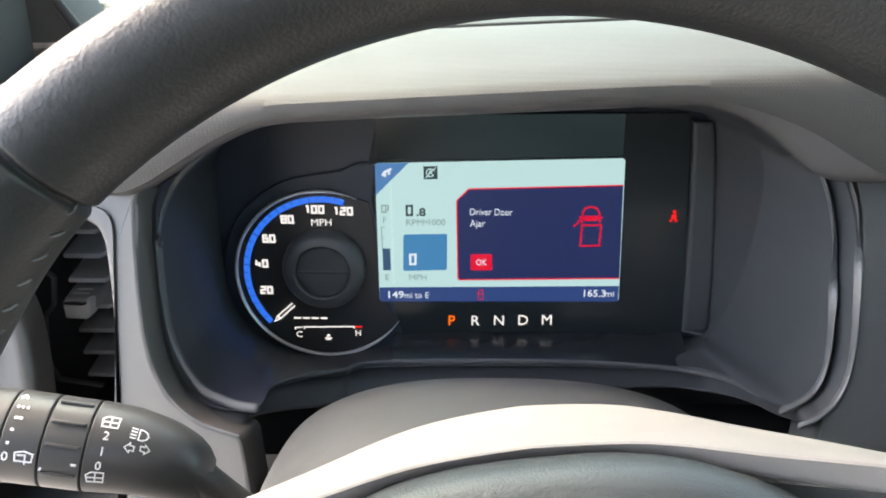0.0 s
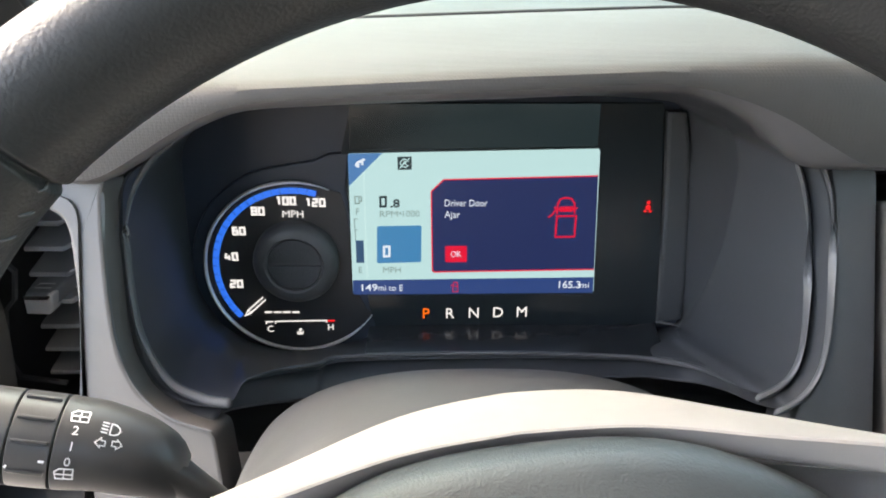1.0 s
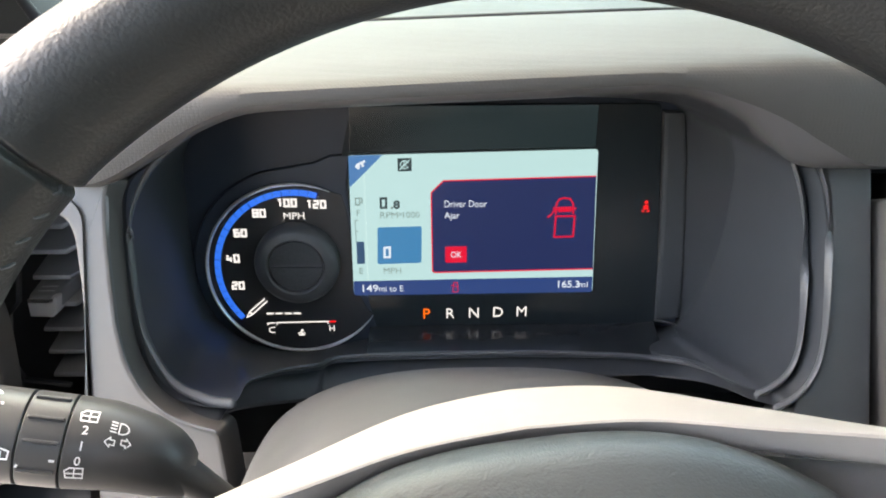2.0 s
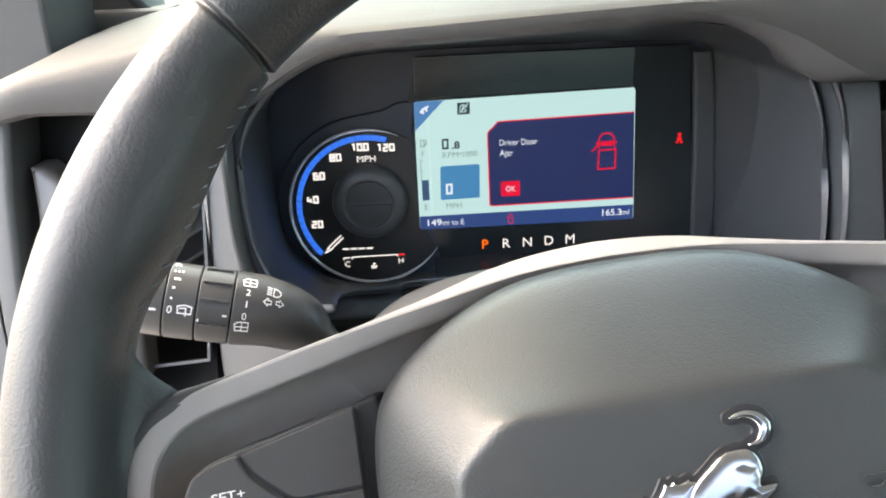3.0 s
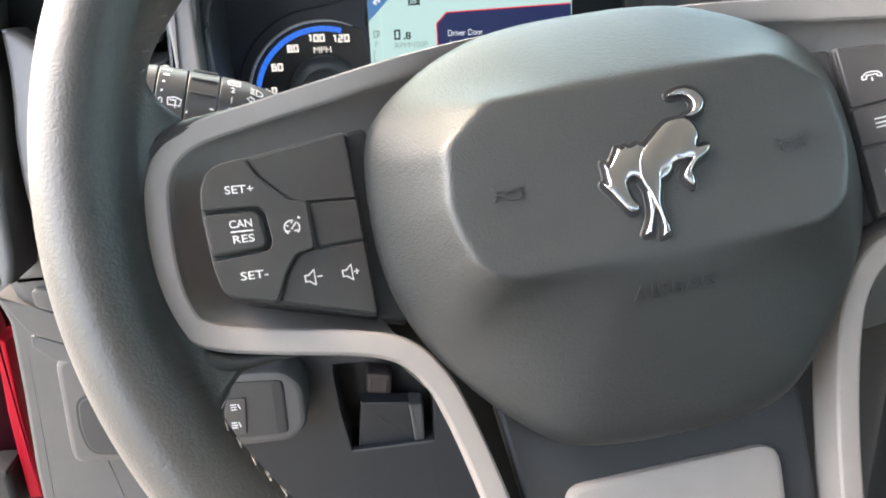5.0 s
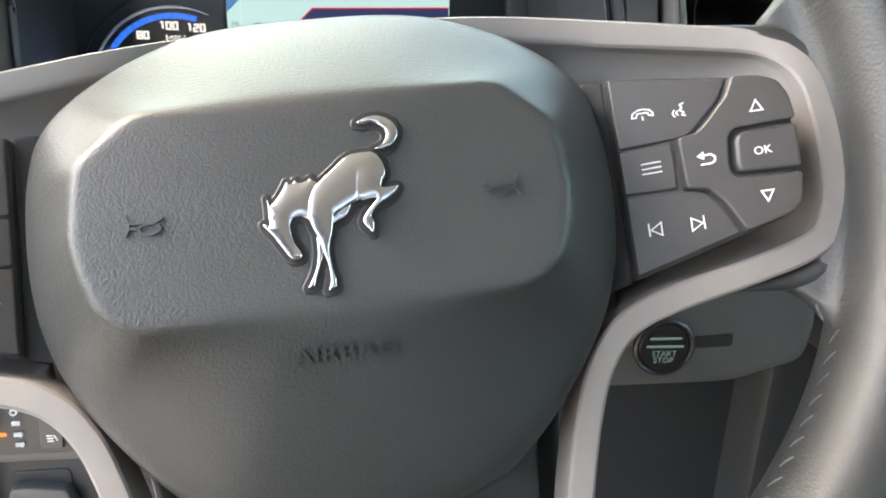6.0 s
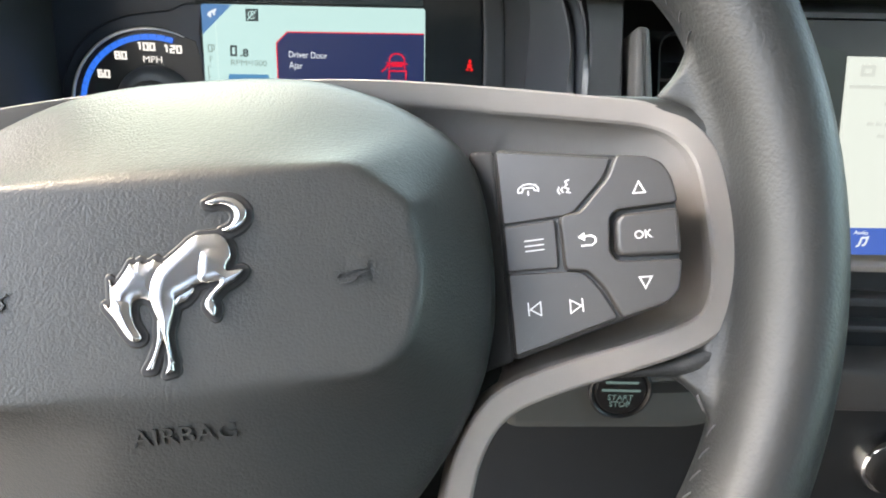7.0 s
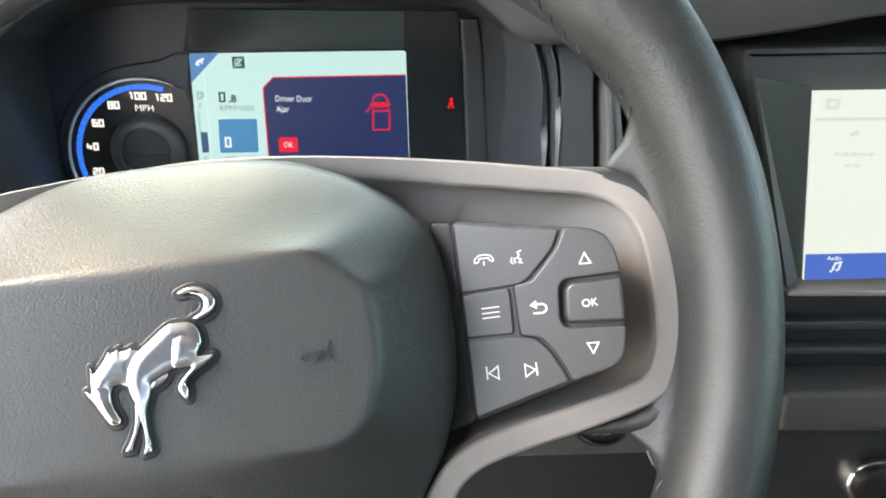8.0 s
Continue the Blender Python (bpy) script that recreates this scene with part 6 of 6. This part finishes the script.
part("knob_face", mesh_of("knob_face", *lathe([(0.0136, 0.0160), (0.0133, 0.0186), (0.006, 0.0188)], lambda a, b, h: (kc[0] + a, -0.094 - h, kc[1] + b), 40)), DARK, lsw)
LQ = facing(-0.0942)
part("amber_lamp", mesh_of("amber_lamp", *plate(rounded([(-0.2200, 0.4236), (-0.2156, 0.4236), (-0.2156, 0.4264), (-0.2200, 0.4264)], 0.0006), LQ, 0, 0.0004, 0.0001)), lit("amber_lamp", (1.0, 0.22, 0.01), 1.4), lsw, "lit amber lamp")
marks = [arc((-0.2085, 0.4420), 0.0019, 0, 360, 12)] + [[(x, z), (x + 0.0022, z)] for z in (0.4345, 0.4330, 0.4262, 0.4246, 0.4184, 0.4170) for x in (-0.2106, -0.2080)]
marks += [arc((-0.2068, 0.4254), 0.0014, -90, 90, 8), arc((-0.2068, 0.4177), 0.0012, -90, 90, 8)] + [[(x, z + o), (x + 0.0040, z + o)] for x, z in ((-0.1895, 0.4370), (-0.1905, 0.4225)) for o in (0.0018, -0.0002, -0.0022)] + [[(-0.1845, 0.4392), (-0.1830, 0.4352)], [(-0.1856, 0.4247), (-0.1842, 0.4207)]]
part("switch_symbols", mesh_of("switch_symbols", *ribbon(marks, 0.0007, facing(-0.0957), -0.0016, 0.0003), smooth=False), PRINT, lsw)
dial = thing("dimmer_wheel", "small dimmer wheel in the knee panel", "switch")
part("recess", mesh_of("recess", *plate(rounded([(-0.236, 0.372), (-0.194, 0.374), (-0.194, 0.350), (-0.236, 0.350)], 0.006), facing(-0.060), -0.004, 0.001, 0.001)), VOID, dial)
part("lever", mesh_of("lever", *plate(rounded([(-0.2330, 0.3640), (-0.2200, 0.3650), (-0.1950, 0.3620), (-0.1880, 0.3400), (-0.2400, 0.3400)], 0.004), facing(-0.061), 0.0, 0.010, 0.002)), PAD_GREY, dial)

# ---- ignition panel ----
ign = thing("ignition_panel", "grey ignition panel with black start button", "ignition panel")
ip = rounded([(0.125, 0.560), (0.270, 0.560), (0.2860, 0.530), (0.2830, 0.4985), (0.238, 0.4835), (0.125, 0.4805)], 0.010)
part("panel", mesh_of("panel", *plate(ip, facing(-0.125), -0.06, 0.024, 0.006)), IGN, ign)
SC = (0.1910, 0.5108)
SP = lambda a, b, h: (SC[0] + a, -0.149 - h, SC[1] + b)
btn = part("start_button", mesh_of("start_button", *lathe([(0.0185, 0.0), (0.0185, 0.0024), (0.0172, 0.0034), (0.0160, 0.0026), (0.0156, 0.0014), (0.0150, 0.0016), (0.0142, 0.0028), (0.008, 0.0031)], SP, 48)), BLACK_GLOSS, ign, "round black start button with lit print")
start_mat = lit("start_print", (0.10, 0.16, 0.17), 1.0)
bars = [plate([(-w, z - 0.0008), (w, z - 0.0008), (w, z + 0.0008), (-w, z + 0.0008)], SP, 0.0030, 0.0034, 0.0001) for w, z in ((0.0095, 0.0064), (0.0112, 0.0012))]
bars += [lettering(w, 0.0052, (0.0, z), SP, 0.0030, 0.0034) for w, z in (("START", -0.0034), ("STOP", -0.0078))]
part("button_print", mesh_of("button_print", *merge(*bars), smooth=False), start_mat, btn)
part("key_slot", mesh_of("key_slot", *plate(rounded([(0.208, 0.5165), (0.2330, 0.5185), (0.2330, 0.5105), (0.208, 0.5090)], 0.002), facing(-0.149), -0.001, 0.0008, 0.0004)), VOID, ign, "dark slot")

# ---- centre screen ----
ts = thing("centre_screen", "wide centre touch screen, white page with blue bar", "touch screen")
ty = -0.110
part("housing", mesh_of("housing", *plate(rounded([(0.262, 0.722), (0.56, 0.730), (0.56, 0.572), (0.300, 0.572)], 0.006), facing(-0.070), -0.03, 0.030, 0.004)), DARK, ts)
side = [[(0.2660, -0.1100, 0.7080), (0.3000, ty, 0.7020), (0.3135, ty, 0.5840), (0.3030, -0.1150, 0.5830)], [(0.2660, -0.1160, 0.7080), (0.3000, -0.1120, 0.7020), (0.3135, -0.1120, 0.5840), (0.3030, -0.1210, 0.5830)]]
part("side_panel", mesh_of("side_panel", *loft(side, True, True, True)), material("screen_flank", (0.045, 0.050, 0.048), 0.4, vary=0.1), ts, "greenish grey flank of the screen")
page = part("screen", mesh_of("screen", *plate([(0.3015, 0.6996), (0.545, 0.7050), (0.550, 0.5905), (0.3167, 0.5848)], facing(ty), 0.0, 0.0022, 0.0003), smooth=False), L_TOUCH, ts, "white lit page")
TP = facing(ty - 0.0022)
part("menu_bar", mesh_of("menu_bar", *plate([(0.3147, 0.6018), (0.549, 0.6076), (0.550, 0.5907), (0.3168, 0.5850)], TP, 0.0, 0.0003, 0.0001), smooth=False), L_TOUCHBAR, page, "blue menu bar")
page_lines = [[(0.3105, 0.6948), (0.3166, 0.6949), (0.3168, 0.6906), (0.3107, 0.6905), (0.3105, 0.6948)], [(0.3272, 0.6745), (0.3300, 0.6766), (0.3322, 0.6745)]]
page_lines += [[(0.3203 + 0.0049 * i, 0.6638), (0.3238 + 0.0049 * i, 0.6638)] for i in range(5)] + [[(0.3277 + 0.0052 * i, 0.6571), (0.3316 + 0.0052 * i, 0.6571)] for i in range(2)] + [[(0.3050, 0.6838), (0.5400, 0.6880)]]
for line in page_lines:
    part("screen_symbol" if len(line) > 2 else "text_line", mesh_of("text_line", *ribbon([line], 0.0020, TP, 0, 0.0003), smooth=False), L_TOUCH2, page)
note = [[(0.3330, 0.5912), (0.3338, 0.5960), (0.3374, 0.5966), (0.3366, 0.5918)], [(0.3314, 0.5908), (0.3330, 0.5912)], [(0.3350, 0.5914), (0.3366, 0.5918)]]
part("note_symbol", mesh_of("note_symbol", *ribbon(note, 0.0012, TP, 0.0003, 0.0006), smooth=False), L_TEXT, page)
part("menu_word", mesh_of("menu_word", *lettering("Audio", 0.0036, (0.3327, 0.5995), TP, 0.0003, 0.0006), smooth=False), L_TEXT, page)
part("lower_ledge", box((0.425, -0.105, 0.5790), (0.24, 0.03, 0.004), 0.0015), SATIN, ts, "thin satin ledge")
con = thing("centre_console", "dark centre console with grey cross bar", "console")
part("body", box((0.47, -0.045, 0.42), (0.36, 0.12, 0.32), 0.008), KNEE, con)
part("groove_bar", box((0.47, -0.110, 0.5560), (0.33, 0.014, 0.006), 0.002), BEZEL, con)
part("groove_bar", box((0.47, -0.110, 0.5380), (0.33, 0.014, 0.005), 0.002), BEZEL, con)
part("cross_bar", box((0.47, -0.118, 0.5062), (0.33, 0.040, 0.029), 0.004, 3), PAD_GREY, con, "grey cross bar")
kn = thing("rotary_knob", "black rotary knob with bright metal ring", "knob")
KC = (0.3915, 0.4362)
part("skirt", mesh_of("skirt", *lathe([(0.021, 0.0), (0.021, 0.012), (0.0195, 0.0142), (0.017, 0.0146)], lambda a, b, h: (KC[0] + a, -0.104 - h, KC[1] + b), 44)), CHROME, kn, "bright metal ring")
part("cap", mesh_of("cap", *lathe([(0.0172, 0.010), (0.0168, 0.019), (0.015, 0.0205), (0.006, 0.0208)], lambda a, b, h: (KC[0] + a, -0.104 - h, KC[1] + b), 44)), BLACK_GLOSS, kn)

# ---- door opening and body ----
jamb = thing("door_jamb", "red painted door jamb with hinge and black seal", "door jamb")
tongue = rounded([(-0.3955, 0.5226), (-0.3892, 0.5330), (-0.3838, 0.5331), (-0.3858, 0.5119), (-0.3815, 0.4864), (-0.3785, 0.4640), (-0.3835, 0.4480), (-0.3915, 0.4362), (-0.4053, 0.4366), (-0.4039, 0.4629), (-0.3991, 0.4982)], 0.006)
part("flange", mesh_of("flange", *plate(tongue, facing(0.0), -0.012, 0.004, 0.003)), RED_PAINT, jamb, "bright red rounded hinge tongue")
edge_red = [(-0.3815, 0.4620), (-0.3755, 0.4560), (-0.3780, 0.4009), (-0.3785, 0.3554), (-0.3777, 0.3100), (-0.3890, 0.3100), (-0.3890, 0.3562), (-0.3880, 0.3961), (-0.3850, 0.4400)]
part("flange", mesh_of("flange", *plate(rounded(edge_red, 0.002), facing(0.0), -0.02, 0.002, 0.0015)), RED_PAINT, jamb, "narrow bright red body edge")
# Pillar and hinges wear the darkened red: their shade is painted in.
part("pillar_skin", box((-0.470, 0.075, 0.43), (0.19, 0.10, 0.47), 0.01), SHADED_RED, jamb, "red pillar skin with shade put into its dark colour")
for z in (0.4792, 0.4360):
    leaf = part("hinge", box((-0.4290, 0.016, z), (0.046, 0.030, 0.010), 0.003, 3), SHADED_RED, jamb, "red painted hinge leaf, darkened in colour for shade")
    part("hinge_bolt", mesh_of("hinge_bolt", *lathe([(0.0050, 0.0), (0.0050, 0.003), (0.0036, 0.0040), (0.0015, 0.0042)], lambda a, b, h, z=z: (-0.4335 + a, 0.001 - h, z - 0.012 + b), 12)), SHADED_RED, leaf)
part("hinge_barrel", mesh_of("hinge_barrel", *tube([(-0.4310, 0.014, 0.4300), (-0.4300, 0.014, 0.4850)], [0.0070, 0.0070], 16, up=(0, 1, 0))), SHADED_RED, jamb, "red hinge barrel, darkened in colour for shade")
part("pillar_rib", mesh_of("pillar_rib", *tube([(-0.4500, 0.022, 0.410), (-0.4540, 0.022, 0.300)], [0.003, 0.003], 8, up=(0, 1, 0))), SHADED_RED, jamb)
part("pillar_rib", mesh_of("pillar_rib", *tube([(-0.4180, 0.022, 0.425), (-0.4185, 0.022, 0.370)], [0.003, 0.003], 8, up=(0, 1, 0))), SHADED_RED, jamb)
strap = part("check_strap", box((-0.4080, 0.000, 0.325), (0.030, 0.03, 0.045), 0.006, 3), RUBBER, jamb, "black door check")
part("strap_cap", box((-0.4080, -0.004, 0.3480), (0.032, 0.032, 0.006), 0.002, 2), RUBBER, strap)
part("door_seal", mesh_of("door_seal", *tube([(-0.480, -0.01, 0.56), (-0.476, -0.012, 0.46), (-0.468, -0.014, 0.36), (-0.462, -0.016, 0.24)], [0.012] * 4, 10, up=(0, 1, 0))), RUBBER, jamb, "black rubber seal")
pil = thing("windscreen_pillar", "grey windscreen pillar trim with black glass edge", "pillar")
PILLAR = material("pillar_plastic", (0.034, 0.036, 0.036), 0.6, vary=0.1, bump=0.1)
pw = [(-0.2614, 0.7620), (-0.2800, 0.7940), (-0.3080, 0.8500), (-0.3300, 0.9800), (-0.3400, 1.2700), (-0.5600, 1.2700), (-0.5200, 0.9000), (-0.5000, 0.6500), (-0.2900, 0.6500)]
part("pillar_trim", mesh_of("pillar_trim", *plate(pw, facing(0.080), -0.03, 0.020, 0.003)), PILLAR, pil)
strip = [(-0.2900, 0.8200), (-0.2920, 0.7300), (-0.3020, 0.7000), (-0.3020, 0.5700), (-0.3646, 0.5690), (-0.3790, 0.5706), (-0.3850, 0.6000), (-0.3835, 0.6630), (-0.3740, 0.7000), (-0.3680, 0.7450), (-0.3760, 0.8000), (-0.4000, 0.9000)]
part("pillar_foot", mesh_of("pillar_foot", *plate(rounded(strip, 0.004), facing(-0.020), -0.06, 0.010, 0.0028)), PILLAR, pil, "grey rounded pillar foot")
part("glass_edge", mesh_of("glass_edge", *tube([(-0.2590, 0.062, 0.7600), (-0.2700, 0.060, 0.7740), (-0.2800, 0.058, 0.7920), (-0.3080, 0.056, 0.8500)], [0.0050, 0.0042, 0.0034, 0.0030], 10, up=(0, 1, 0))), RUBBER, pil, "black edge of the windscreen glass")

# ---- cabin shell ----
def tinted_glass(tint=(0.735, 0.80, 0.75)):
    m = bpy.data.materials.new("tinted_glass")
    m.use_nodes = True
    nt = m.node_tree
    out = nt.nodes["Material Output"]
    nt.nodes.remove(nt.nodes["Principled BSDF"])
    clear, shine = nt.nodes.new("ShaderNodeBsdfTransparent"), nt.nodes.new("ShaderNodeBsdfGlossy")
    mix, fres = nt.nodes.new("ShaderNodeMixShader"), nt.nodes.new("ShaderNodeFresnel")
    clear.inputs["Color"].default_value = (*tint, 1.0)
    shine.inputs["Roughness"].default_value = 0.02
    nt.links.new(fres.outputs[0], mix.inputs[0])
    nt.links.new(clear.outputs[0], mix.inputs[1])
    nt.links.new(shine.outputs[0], mix.inputs[2])
    nt.links.new(mix.outputs[0], out.inputs["Surface"])
    return m


glass = [(-0.60, 0.0), (1.34, 0.0), (1.25, 1.0), (-0.50, 1.0)]
solo("window_1", mesh_of("window_1", *plate(rounded(glass, 0.05), lambda a, b, h: (a, 0.46 - 0.34 * b - h, 0.72 + 0.555 * b), -0.003, 0.002, 0.001)), tinted_glass(), "slanted tinted windscreen above the dash", "window", "structure")
solo("window_2", mesh_of("window_2", *plate(rounded([(-1.65, 0.682), (0.30, 0.682), (0.06, 1.272), (-1.65, 1.272)], 0.02), lambda a, b, h: (1.32 - h, a, b), -0.003, 0.002, 0.001)), tinted_glass((0.88, 0.94, 0.90)), "tinted side window across the cabin", "window", "structure")
solo("floor", box((0.45, -0.75, -0.02), (1.75, 2.1, 0.04), 0.005), CARPET, "dark carpeted cabin floor", "floor", "structure")
solo("ceiling", box((0.45, -0.95, 1.30), (1.75, 2.05, 0.05), 0.01), HEADLINER, "light grey fabric headliner", "ceiling", "structure")
solo("wall_rear", box((0.45, -1.95, 0.56), (1.75, 0.06, 1.16), 0.01), INNER, "grey cabin rear wall", "wall", "structure")
solo("wall_right", box((1.32, -0.75, 0.32), (0.06, 2.1, 0.72), 0.01), INNER, "grey door panel across the cabin", "wall", "structure")
solo("wall_left", box((-0.40, -1.50, 0.62), (0.06, 0.90, 1.36), 0.01), INNER, "grey rear side wall behind the door opening", "wall", "structure")
solo("wall_right_rear", box((1.32, -1.80, 0.98), (0.06, 0.30, 0.60), 0.01), INNER, "grey rear side wall across the cabin", "wall", "structure")
solo("wall_front", box((0.45, 0.44, 0.32), (1.75, 0.05, 0.72), 0.01), DARK, "dark bulkhead below the windscreen", "wall", "structure")
seat = thing("driver_seat", "grey cloth driver's seat facing the steering wheel", "seat")
part("seat_back", box((0.0, -1.12, 0.55), (0.50, 0.16, 0.70), 0.05, 3), CLOTH, seat)
part("cushion", box((0.0, -0.86, 0.24), (0.50, 0.50, 0.16), 0.05, 3), CLOTH, seat)
part("seat_base", box((0.0, -0.90, 0.09), (0.42, 0.46, 0.18), 0.02, 2), DARK, seat)
bm = bmesh.new()
bmesh.ops.create_grid(bm, x_segments=1, y_segments=1, size=400)
gme = bpy.data.meshes.new("ground")
bm.to_mesh(gme)
bm.free()
g = solo("ground", gme, CONCRETE, "grey concrete outside the car", "ground", "structure")
g.location = (0, 0, -0.55)
